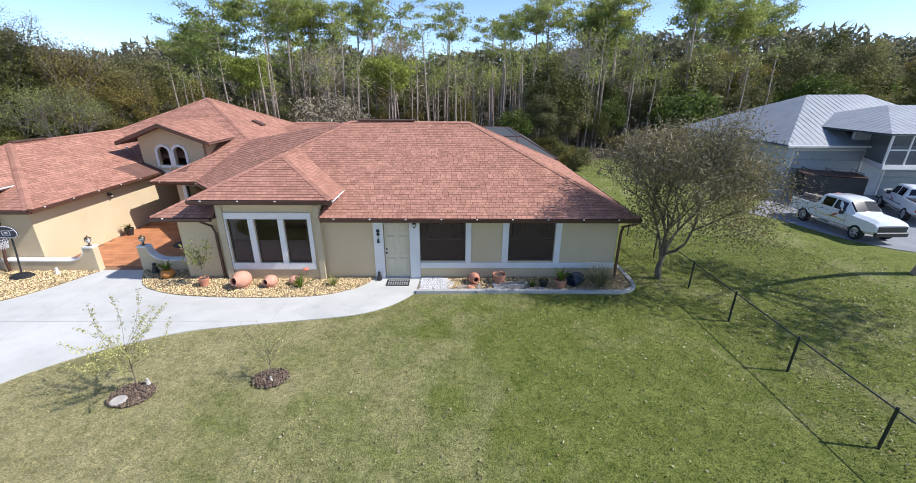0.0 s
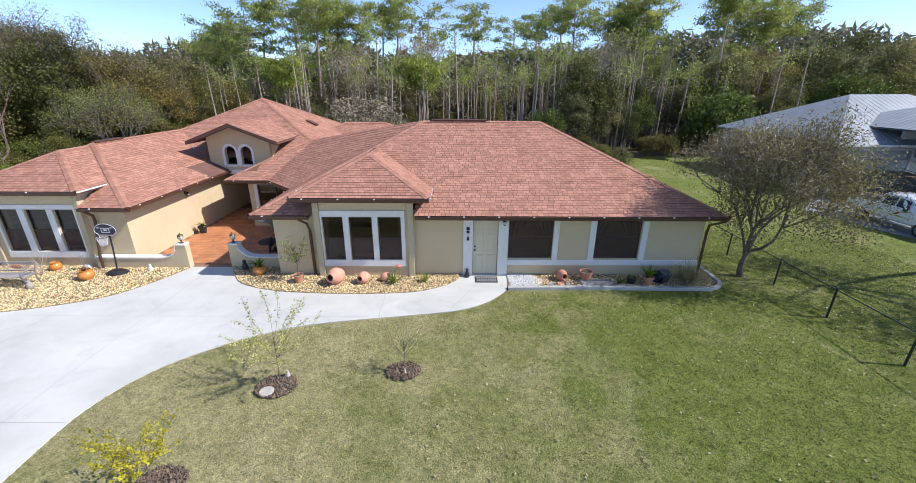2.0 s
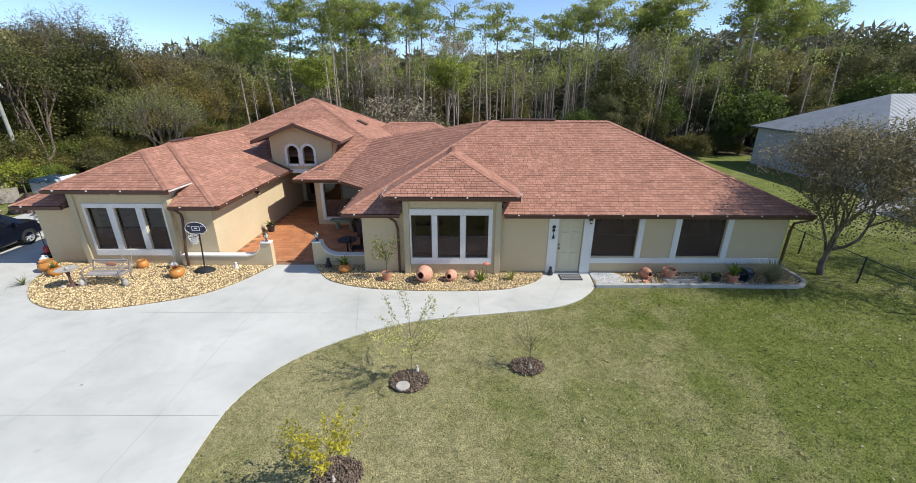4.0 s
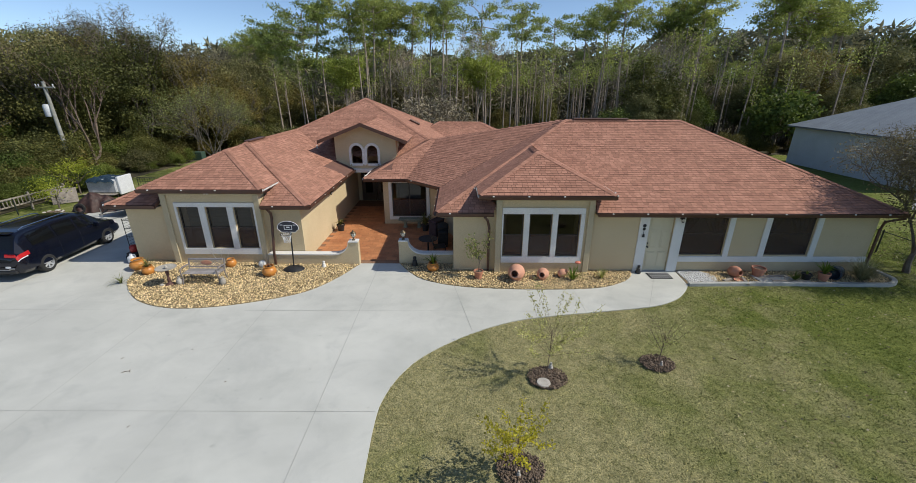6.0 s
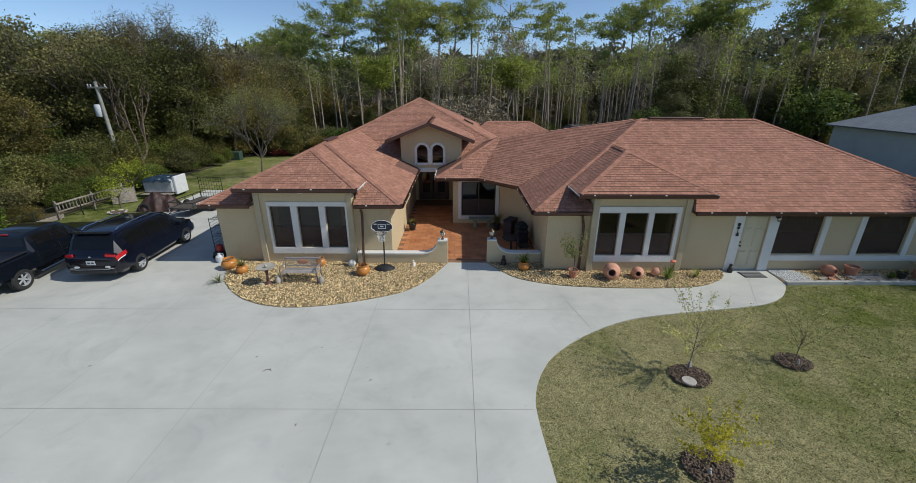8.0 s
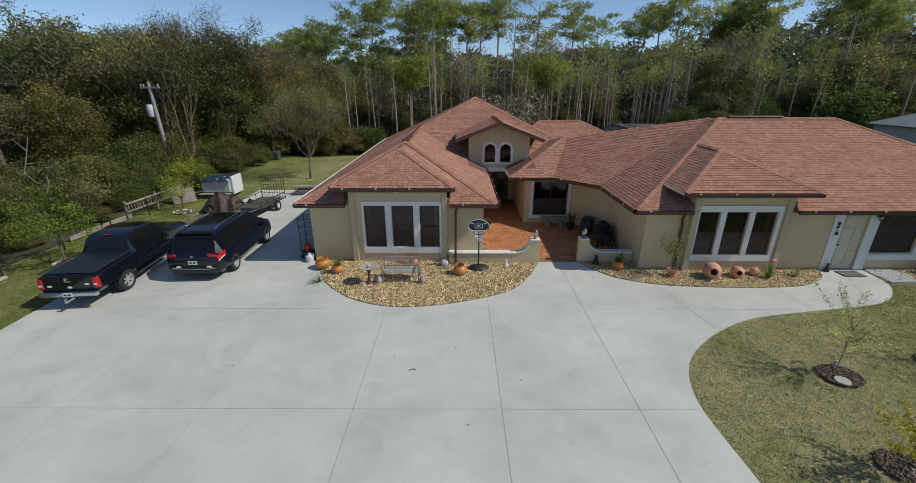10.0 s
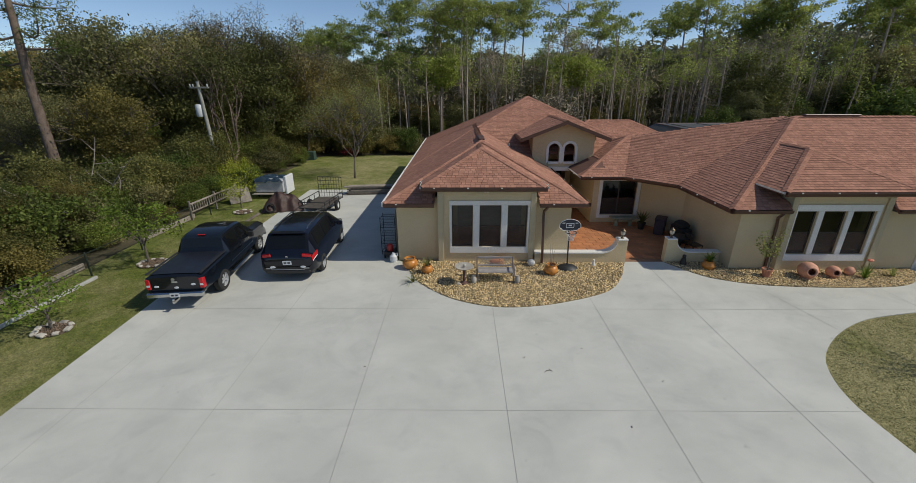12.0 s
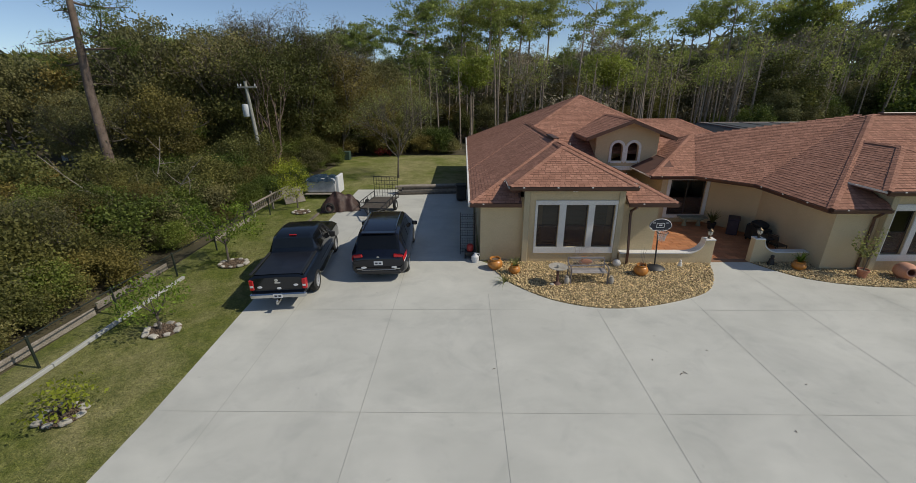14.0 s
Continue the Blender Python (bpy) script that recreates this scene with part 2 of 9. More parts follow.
def lawn_material(name, blades_vary=False):
    m, nt, b = nodes(name)
    vec = coords(nt)
    patch = noise_tex(nt, 0.22, 4, 0.6, vec, 0.4)
    mid = noise_tex(nt, 1.6, 5, 0.65, vec)
    fine = noise_tex(nt, 28.0, 4, 0.7, vec)
    green = ramp(nt, mid, [(0.3, (0.105, 0.133, 0.028)), (0.7, (0.178, 0.201, 0.055))])
    straw = ramp(nt, mid, [(0.3, (0.25, 0.232, 0.115)), (0.7, (0.36, 0.328, 0.175))])
    # drier on the west part of the lawn, greener towards the fence and the back
    sep = nt.nodes.new("ShaderNodeSeparateXYZ")
    nt.links.new(vec, sep.inputs[0])
    mr = nd(nt, "ShaderNodeMapRange")
    mr.inputs["From Min"].default_value, mr.inputs["From Max"].default_value = -40.0, 20.0
    nt.links.new(sep.outputs["X"], mr.inputs["Value"])
    away = ramp(nt, mr.outputs[0], [(0.10, (0.44,) * 3), (0.42, (0.62,) * 3), (0.55, (0.64,) * 3), (0.62, (0.52,) * 3), (0.68, (0.42,) * 3), (0.76, (0.35,) * 3), (0.86, (0.37,) * 3)])
    half = nd(nt, "ShaderNodeMath")
    half.operation = "SUBTRACT"
    half.inputs[1].default_value = 0.5
    nt.links.new(away, half.inputs[0])
    ad = nd(nt, "ShaderNodeMath")
    clump = noise_tex(nt, 0.75, 5, 0.65, vec, 0.8)
    both = nd(nt, "ShaderNodeMix")
    both.inputs["Factor"].default_value = 0.45
    nt.links.new(patch, both.inputs[2])
    nt.links.new(clump, both.inputs[3])
    nt.links.new(both.outputs[0], ad.inputs[0])
    nt.links.new(half.outputs[0], ad.inputs[1])
    dry = ramp(nt, ad.outputs[0], [(0.38, (0, 0, 0)), (0.62, (1, 1, 1))])
    col = mixc(nt, green, straw, dry)
    col = mixc(nt, col, ramp(nt, fine, [(0.28, (0.42, 0.46, 0.40)), (0.5, (0.98, 0.98, 0.96)), (0.72, (1.55, 1.48, 1.35))]), 1.0, "MULTIPLY")
    tuft = noise_tex(nt, 7.5, 4, 0.7, vec)
    col = mixc(nt, col, ramp(nt, tuft, [(0.30, (0.66, 0.70, 0.64)), (0.52, (1.0, 1.0, 1.0)), (0.72, (1.28, 1.25, 1.2))]), 1.0, "MULTIPLY")
    if blades_vary:
        geo = nt.nodes.new("ShaderNodeNewGeometry")
        col = mixc(nt, col, ramp(nt, geo.outputs["Random Per Island"], [(0.0, (0.6, 0.68, 0.5)), (1.0, (1.5, 1.4, 1.35))]), 1.0, "MULTIPLY")
    nt.links.new(col, b.inputs["Base Color"])
    b.inputs["Roughness"].default_value = 0.95
    b.inputs["Specular IOR Level"].default_value = 0.1
    bump(nt, b, fine, 0.8, 0.05)
    return m


LAWN = lawn_material("lawn")
GRASS_BLADE = lawn_material("lawn_blades", True)
MULCH_CHIP = surface("bark_chips", (0.09, 0.062, 0.042), (0.20, 0.145, 0.10), 5.0, 60, 0.9, 0.3, island=0.5)


def concrete_material():
    m, nt, b = nodes("driveway_concrete")
    vec = coords(nt)
    big = noise_tex(nt, 0.35, 5, 0.6, vec, 0.6)
    streak = noise_tex(nt, 1.0, 5, 0.65, coords(nt, (0.5, 0.9, 1)), 0.5)
    fine = noise_tex(nt, 70, 3, 0.6, vec)
    spots = noise_tex(nt, 5.5, 3, 0.5, vec)
    stain = noise_tex(nt, 0.8, 6, 0.62, vec, 1.2)
    col = ramp(nt, big, [(0.3, (0.47, 0.468, 0.43)), (0.7, (0.58, 0.575, 0.525))])
    col = mixc(nt, col, ramp(nt, streak, [(0.35, (0.86, 0.87, 0.86)), (0.6, (1.05, 1.05, 1.05))]), 0.45, "MULTIPLY")
    col = mixc(nt, col, ramp(nt, stain, [(0.30, (0.80, 0.81, 0.82)), (0.48, (1, 1, 1)), (0.75, (1.05, 1.05, 1.04))]), 0.5, "MULTIPLY")
    col = mixc(nt, col, ramp(nt, spots, [(0.22, (0.72, 0.72, 0.72)), (0.32, (1, 1, 1))]), 0.6, "MULTIPLY")
    col = mixc(nt, col, ramp(nt, fine, [(0.3, (0.9, 0.9, 0.9)), (0.7, (1.06, 1.06, 1.06))]), 1.0, "MULTIPLY")
    nt.links.new(col, b.inputs["Base Color"])
    b.inputs["Roughness"].default_value = 0.8
    b.inputs["Specular IOR Level"].default_value = 0.3
    bump(nt, b, fine, 0.15, 0.006)
    return m


CONCRETE = concrete_material()
JOINT = surface("joint_filler", (0.33, 0.33, 0.31), (0.42, 0.42, 0.39), 3.0, 60, 0.95, 0.1)
GRAVEL_BED = surface("gravel_bed_sand", (0.22, 0.16, 0.085), (0.34, 0.25, 0.13), 6.0, 80, 0.95, 0.6)
PEBBLE = surface("yellow_pebbles", (0.50, 0.375, 0.185), (0.68, 0.53, 0.30), 3.0, 60, 0.8, 0.2, island=0.7)
WHITE_PEBBLE = surface("white_pebbles", (0.62, 0.62, 0.60), (0.74, 0.74, 0.72), 3.0, 60, 0.8, 0.2, island=0.2)
FOREST_FLOOR = surface("forest_floor", (0.05, 0.045, 0.022), (0.11, 0.09, 0.05), 0.6, 8, 0.95, 0.5, dist=0.05)

# ---- mesh building ----
class MB:
    """Collects corners and faces of one mesh."""

    def __init__(self):
        self.v, self.f = [], []

    def add(self, verts, faces):
        o = len(self.v)
        self.v += [tuple(p) for p in verts]
        self.f += [tuple(i + o for i in q) for q in faces]
        return self

    def quad(self, a, b, c, d):
        return self.add((a, b, c, d), ((0, 1, 2, 3),))

    def poly(self, pts):
        return self.add(pts, (tuple(range(len(pts))),))

    def box(self, x0, y0, z0, x1, y1, z1, m=None, cut=0.0):
        """A box, its edges taken off by cut."""
        if cut <= 0:
            p = [Vector((x, y, z)) for z in (z0, z1) for y in (y0, y1) for x in (x0, x1)]
            f = ((0, 2, 3, 1), (4, 5, 7, 6), (0, 1, 5, 4), (1, 3, 7, 5), (3, 2, 6, 7), (2, 0, 4, 6))
        else:
            c = min(cut, 0.45 * min(x1 - x0, y1 - y0, z1 - z0))
            rings = []
            for z, k in ((z0, c), (z0 + c, 0), (z1 - c, 0), (z1, c)):
                q = c if k == 0 else c + k
                a0, a1, b0, b1 = x0 + k, x1 - k, y0 + k, y1 - k
                e = c
                rings.append([(a0 + e, b0, z), (a1 - e, b0, z), (a1, b0 + e, z), (a1, b1 - e, z), (a1 - e, b1, z), (a0 + e, b1, z), (a0, b1 - e, z), (a0, b0 + e, z)])
            p = [Vector(q) for r in rings for q in r]
            f = [tuple(range(7, -1, -1)), tuple(range(24, 32))]
            for r in range(3):
                for i in range(8):
                    j = (i + 1) % 8
                    f.append((r * 8 + i, r * 8 + j, r * 8 + 8 + j, r * 8 + 8 + i))
        if m is not None:
            p = [m @ q for q in p]
        return self.add(p, f)

    def prism(self, pts, z0, z1):
        """A plan outline, counter-clockwise, drawn up from z0 to z1."""
        n = len(pts)
        self.add([(x, y, z0) for x, y in pts] + [(x, y, z1) for x, y in pts],
                 [tuple(range(n - 1, -1, -1)), tuple(range(n, 2 * n))] + [(i, (i + 1) % n, n + (i + 1) % n, n + i) for i in range(n)])
        return self

    def lathe(self, profile, n=20, m=None, closed=True):
        """Rings of (radius, height) turned about z."""
        v, f = [], []
        for r, z in profile:
            for i in range(n):
                a = 2 * math.pi * i / n
                v.append(Vector((r * math.cos(a), r * math.sin(a), z)))
        for k in range(len(profile) - 1):
            for i in range(n):
                j = (i + 1) % n
                f.append((k * n + i, k * n + j, k * n + n + j, k * n + n + i))
        if closed:
            f.append(tuple(range(n - 1, -1, -1)))
            f.append(tuple(range((len(profile) - 1) * n, len(profile) * n)))
        if m is not None:
            v = [m @ q for q in v]
        return self.add(v, f)

    def tube(self, path, radii, n=8):
        """A round bar along a path; radii: one number or one for each point."""
        path = [Vector(p) for p in path]
        if isinstance(radii, (int, float)):
            radii = [radii] * len(path)
        v, f = [], []
        ref = None
        for i, p in enumerate(path):
            d = (path[min(i + 1, len(path) - 1)] - path[max(i - 1, 0)]).normalized()
            if ref is None:
                ref = d.cross(Vector((0, 0, 1)))
                if ref.length < 0.1:
                    ref = d.cross(Vector((1, 0, 0)))
            s = (ref - d * ref.dot(d)).normalized()
            ref = s
            t = d.cross(s)
            for k in range(n):
                a = 2 * math.pi * k / n
                v.append(p + (s * math.cos(a) + t * math.sin(a)) * radii[i])
        for i in range(len(path) - 1):
            for k in range(n):
                j = (k + 1) % n
                f.append((i * n + k, i * n + j, i * n + n + j, i * n + n + k))
        f.append(tuple(range(n - 1, -1, -1)))
        f.append(tuple(range((len(path) - 1) * n, len(path) * n)))
        return self.add(v, f)

    def ball(self, c, r, n=12, k=8, m=None, squash=(1, 1, 1)):
        v, f = [], []
        for i in range(1, k):
            a = math.pi * i / k
            for j in range(n):
                b = 2 * math.pi * j / n
                v.append(Vector((c[0] + squash[0] * r * math.sin(a) * math.cos(b), c[1] + squash[1] * r * math.sin(a) * math.sin(b), c[2] - squash[2] * r * math.cos(a))))
        lo, hi = len(v), len(v) + 1
        v += [Vector((c[0], c[1], c[2] - squash[2] * r)), Vector((c[0], c[1], c[2] + squash[2] * r))]
        for i in range(k - 2):
            for j in range(n):
                q = (j + 1) % n
                f.append((i * n + j, i * n + q, i * n + n + q, i * n + n + j))
        for j in range(n):
            q = (j + 1) % n
            f.append((lo, q, j))
            f.append((hi, (k - 2) * n + j, (k - 2) * n + q))
        if m is not None:
            v = [m @ q for q in v]
        return self.add(v, f)

    def mesh(self, name, material, smooth=False):
        me = bpy.data.meshes.new(name)
        seen, where, verts = {}, [], []
        for p in self.v:
            key = (round(p[0], 4), round(p[1], 4), round(p[2], 4))
            if key not in seen:
                seen[key] = len(verts)
                verts.append(p)
            where.append(seen[key])
        faces = []
        for q in self.f:
            w = [where[i] for i in q]
            w = [i for k, i in enumerate(w) if i != w[k - 1]]
            if len(w) > 2 and len(set(w)) == len(w):
                faces.append(w)
        me.from_pydata(verts, [], faces)
        for mt in material if isinstance(material, (list, tuple)) else (material,):
            me.materials.append(mt)
        if smooth:
            me.polygons.foreach_set("use_smooth", [True] * len(me.polygons))
            me.set_sharp_from_angle(angle=radians(42))
        me.update()
        return me


def thing(name, at, label, category, group="", kind="", rz=0.0):
    """An Empty at the base of a thing, that its parts hang from."""
    ob = new(name)
    ob.empty_display_size = 0.2
    ob.matrix_basis = pose(*at, 0, 0, rz)
    return tagged(ob, label, category, group, kind)


def part(name, mb, material, parent=None, label="", smooth=False, at=None):
    """One mesh as a part of a thing, in the thing's own coordinates."""
    me = mb if isinstance(mb, bpy.types.Mesh) else mb.mesh(name, material, smooth)
    ob = new(name, me)
    ob.parent = parent
    if at is not None:
        ob.matrix_basis = at
    return tagged(ob, label)


def single(name, mb, material, label, category, group="", kind="", smooth=False, at=None):
    """A thing of one mesh."""
    ob = new(name, mb if isinstance(mb, bpy.types.Mesh) else mb.mesh(name, material, smooth))
    if at is not None:
        ob.matrix_basis = at
    return tagged(ob, label, category, group, kind)


def smooth_line(pts, n=6, closed=False):
    """A rounded line through plan points."""
    out, k = [], len(pts)
    for i in range(k if closed else k - 1):
        p = [Vector(pts[(i + d) % k] if closed else pts[min(max(i + d, 0), k - 1)]) for d in (-1, 0, 1, 2)]
        for s in range(n):
            t = s / n
            out.append(tuple(0.5 * (2 * p[1] + (p[2] - p[0]) * t + (2 * p[0] - 5 * p[1] + 4 * p[2] - p[3]) * t * t + (3 * p[1] - p[0] - 3 * p[2] + p[3]) * t ** 3)))
    if not closed:
        out.append(tuple(pts[-1]))
    return out


def inside(x, y, poly):
    r, j = False, len(poly) - 1
    for i in range(len(poly)):
        xi, yi = poly[i][0], poly[i][1]
        xj, yj = poly[j][0], poly[j][1]
        if (yi > y) != (yj > y) and x < (xj - xi) * (y - yi) / (yj - yi) + xi:
            r = not r
        j = i
    return r

# ---- ground ----
# one lawn sheet to the horizon, with slight swells outside the yard
def swell(x, y):
    return -0.03


g = MB()
xs = [-900, -300, -120, -70, -50, -40, -34, -30, -20, -10, 0, 8, 16, 24, 34, 50, 80, 140, 320, 900]
ys = [-600, -200, -80, -40, -20, -8, 0, 8, 16, 24, 32, 38, 44, 52, 64, 90, 140, 320, 1200]
g.add([(x, y, swell(x, y)) for y in ys for x in xs],
      [(r * len(xs) + c, r * len(xs) + c + 1, (r + 1) * len(xs) + c + 1, (r + 1) * len(xs) + c) for r in range(len(ys) - 1) for c in range(len(xs) - 1)])
single("ground", g, LAWN, "patchy green and straw coloured lawn round the house", "lawn", kind="structure")

LAWN_EDGE = smooth_line([(-10.2, -14.0), (-10.8, -6.0), (-11.25, 0.0), (-11.4, 3.2), (-11.48, 5.2), (-11.52, 6.36), (-11.46, 7.05), (-11.18, 7.86), (-10.63, 8.67), (-9.51, 9.6), (-8.09, 10.36),
                         (-6.65, 10.72), (-4.85, 11.02), (-3.2, 11.34), (-2.26, 11.8), (-1.68, 12.34), (-1.3, 12.85)], 5)
BED_LEFT = smooth_line([(-22.45, 14.5), (-21.95, 13.1), (-21.2, 12.19), (-20.46, 11.58), (-19.61, 11.22), (-18.6, 11.08), (-17.13, 11.33), (-15.3, 12.1), (-14.39, 13.15), (-13.72, 14.6)], 5)
BED_RIGHT = smooth_line([(-12.08, 14.68), (-11.6, 13.9), (-11.0, 13.25), (-9.85, 12.75), (-8.28, 12.53), (-6.3, 12.48), (-4.64, 12.62), (-3.6, 13.1), (-3.1, 13.6), (-2.95, 14.05)], 5)
BED_EAST = [(-1.18, 14.05), (-1.27, 12.87), (2.15, 12.92), (5.5, 12.86), (6.2, 12.92), (6.6, 13.2), (6.72, 13.7), (6.72, 15.1), (6.13, 15.1), (6.13, 14.05)]

slab = MB()
outline = LAWN_EDGE + [(-1.18, 14.05), (-2.95, 14.05)] + BED_RIGHT[::-1][1:] + [(-12.1, 14.75), (-13.7, 14.75)] + BED_LEFT[::-1] + [(-22.9, 14.95), (-22.9, 27.0), (-30.7, 27.0), (-30.45, 11.6), (-30.2, 6.4), (-30.2, -14.0)]
slab.prism(outline, -0.12, 0.0)
single("driveway", slab, CONCRETE, "pale weathered concrete driveway with sawn joints and faint stains", "driveway", kind="structure")

joints = MB()


def joint(a, b, w=0.0055):
    a, b = Vector((*a, 0)), Vector((*b, 0))
    n = (b - a).normalized().cross(Vector((0, 0, 1))) * w
    joints.poly([a - n + Vector((0, 0, 0.004)), a + n + Vector((0, 0, 0.004)), b + n + Vector((0, 0, 0.004)), b - n + Vector((0, 0, 0.004))])


for jx, top in ((-28.8, 26.9), (-25.7, 26.9), (-22.62, 12.0), (-19.25, 11.05), (-15.95, 11.75), (-12.9, 14.6)):
    joint((jx, -13.5), (jx, top))
for jy, r in ((-6.5, -11.0), (-2.0, -11.2), (2.4, -11.45), (6.65, -11.56), (10.98, -21.2)):
    joint((-30.1, jy), (r, jy))
joint((-16.6, 10.98), (-5.9, 10.98))
joint((-22.9, 15.4), (-30.3, 15.4))
joint((-22.9, 20.5), (-30.4, 20.5))
joint((-9.3, 9.85), (-9.85, 12.7))
joint((-5.6, 10.92), (-5.6, 12.5))
joint((-3.4, 11.3), (-2.3, 13.4))
single("driveway_joints", joints, JOINT, "dark sawn joints in the concrete driveway", "joints", kind="structure")

for bed_name, pts, lab in (("gravel_bed_west", BED_LEFT + [(-13.72, 14.95), (-22.5, 14.95)], "rounded bed of yellow pebbles before the west wing"),
                           ("gravel_bed_middle", BED_RIGHT + [(-2.95, 14.1), (-9.9, 14.1), (-9.9, 14.9), (-12.05, 14.9)], "rounded bed of yellow pebbles before the bay window"),
                           ("gravel_bed_east", BED_EAST[::-1], "kerbed bed of pebbles and pots along the front wall")):
    bm_bed = MB()
    area = sum(pts[i][0] * pts[(i + 1) % len(pts)][1] - pts[(i + 1) % len(pts)][0] * pts[i][1] for i in range(len(pts)))
    bm_bed.prism(pts if area > 0 else pts[::-1], -0.06, 0.012)
    single(bed_name, bm_bed, GRAVEL_BED, lab, "gravel bed", kind="structure")

kerb = MB()
line = [(-1.27, 12.87), (2.15, 12.92), (5.5, 12.86), (6.2, 12.92), (6.6, 13.2), (6.72, 13.7), (6.72, 15.1)]
line = smooth_line(line, 4)
for a, b in zip(line, line[1:]):
    d = (Vector(b) - Vector(a)).normalized()
    n = Vector((d.y, -d.x)) * 0.075
    kerb.prism([tuple(Vector(a) + n), tuple(Vector(b) + n + d * 0.02), tuple(Vector(b) - n + d * 0.02), tuple(Vector(a) - n)], -0.05, 0.09)
single("kerb", kerb, KERB, "low grey concrete kerb round the east bed", "kerb", kind="structure")

patio = MB()
patio.prism([(-15.95, 14.72), (-9.9, 14.72), (-9.9, 18.0), (-11.15, 19.85), (-13.55, 19.85), (-13.55, 24.5), (-15.95, 24.5)], -0.1, 0.006)
single("patio_floor", patio, GROUT, "courtyard floor of orange brown terracotta tiles", "patio", kind="structure")

def screen_material(name, color, cover):
    m, nt, b = nodes(name)
    weave = noise_tex(nt, 6.0, 3, 0.6)
    nt.links.new(mixc(nt, color, tuple(c * 1.25 for c in color), weave), b.inputs["Base Color"])
    b.inputs["Roughness"].default_value = 0.6
    tp = nt.nodes.new("ShaderNodeBsdfTransparent")
    mx = nd(nt, "ShaderNodeMixShader", Fac=cover)
    nt.links.new(tp.outputs[0], mx.inputs[1])
    nt.links.new(b.outputs[0], mx.inputs[2])
    nt.links.new(mx.outputs[0], nt.nodes["Material Output"].inputs["Surface"])
    return m


SCREEN = screen_material("insect_screen", (0.09, 0.095, 0.10), 0.68)
WINDOW_SCREEN = screen_material("brown_insect_screen", (0.085, 0.052, 0.042), 0.5)

# ---- house ----
M_ = 0.478          # roof slope
EZ = 2.5            # eave height
house = thing("house", (0, 0, 0), "single storey tan stucco house with a red brown shingle hip roof", "house")


def wall_run(mb, p0, p1, z0, z1, holes=(), thick=0.2):
    """A wall from p0 to p1, outer face on the right hand, with holes (s0, s1, z0, z1) cut through."""
    p0, p1 = Vector(p0), Vector(p1)
    length = (p1 - p0).length
    d = (p1 - p0) / length
    n = Vector((-d.y, d.x)) * thick
    S = sorted({0.0, length, *[h[0] for h in holes], *[h[1] for h in holes]})
    Z = sorted({z0, z1, *[h[2] for h in holes], *[h[3] for h in holes]})

    def P(s, z, inner):
        q = p0 + d * s + (n if inner else Vector((0, 0)))
        return (q.x, q.y, z)

    def solid(i, j):
        if not (0 <= i < len(S) - 1 and 0 <= j < len(Z) - 1):
            return False
        s, z = (S[i] + S[i + 1]) / 2, (Z[j] + Z[j + 1]) / 2
        return not any(h[0] < s < h[1] and h[2] < z < h[3] for h in holes)
    for i in range(len(S) - 1):
        for j in range(len(Z) - 1):
            if not solid(i, j):
                continue
            a, b, c, e = S[i], S[i + 1], Z[j], Z[j + 1]
            mb.quad(P(a, c, 0), P(b, c, 0), P(b, e, 0), P(a, e, 0))
            mb.quad(P(b, c, 1), P(a, c, 1), P(a, e, 1), P(b, e, 1))
            if not solid(i - 1, j):
                mb.quad(P(a, c, 1), P(a, c, 0), P(a, e, 0), P(a, e, 1))
            if not solid(i + 1, j):
                mb.quad(P(b, c, 0), P(b, c, 1), P(b, e, 1), P(b, e, 0))
            if not solid(i, j - 1):
                mb.quad(P(a, c, 0), P(a, c, 1), P(b, c, 1), P(b, c, 0))
            if not solid(i, j + 1):
                mb.quad(P(a, e, 1), P(a, e, 0), P(b, e, 0), P(b, e, 1))
    return mb


def house_wall(p0, p1, z1=2.62, holes=(), z0=-0.05, thick=0.2, mat=STUCCO):
    return part("wall", wall_run(MB(), p0, p1, z0, z1, holes, thick), mat, house)


FR, FL, FM = 14.07, 14.9, 19.85       # front faces: east wing, west wing, middle
EAST_WINDOWS = ((-1.18, 0.50), (2.10, 3.80))
house_wall((-9.9, FR), (6.12, FR), holes=[(-2.51 + 9.9, -1.57 + 9.9, 0.0, 2.36)] + [(a + 9.9, b + 9.9, 0.69, 2.4) for a, b in EAST_WINDOWS] + [(-7.9 + 9.9, -5.3 + 9.9, 0.8, 2.3)])
house_wall((6.12, FR + 0.201), (6.12, 25.0))
house_wall((-9.9, 17.95), (-9.9, FR + 0.201))
house_wall((-11.15, FM), (-9.9, 17.95))
house_wall((-13.55, FM), (-11.15, FM), holes=[(0.45, 2.2, 0.42, 2.2)])
house_wall((-13.55, 24.49), (-13.55, FM + 0.201))
house_wall((-22.8, FL), (-15.95, FL), holes=[(2.4, 4.9, 0.8, 2.3)])
house_wall((-15.95, FL + 0.201), (-15.95, 24.49))
house_wall((-22.8, 34.99), (-22.8, FL + 0.201))
house_wall((-15.95, 24.5), (-13.55, 24.5), z1=4.2, holes=[(0.2, 2.1, 0.0, 2.5)])
house_wall((6.119, 25.2), (-8.99, 25.2))
house_wall((-9.0, 25.21), (-9.0, 34.79))
house_wall((-9.0, 35.0), (-22.8, 35.0))
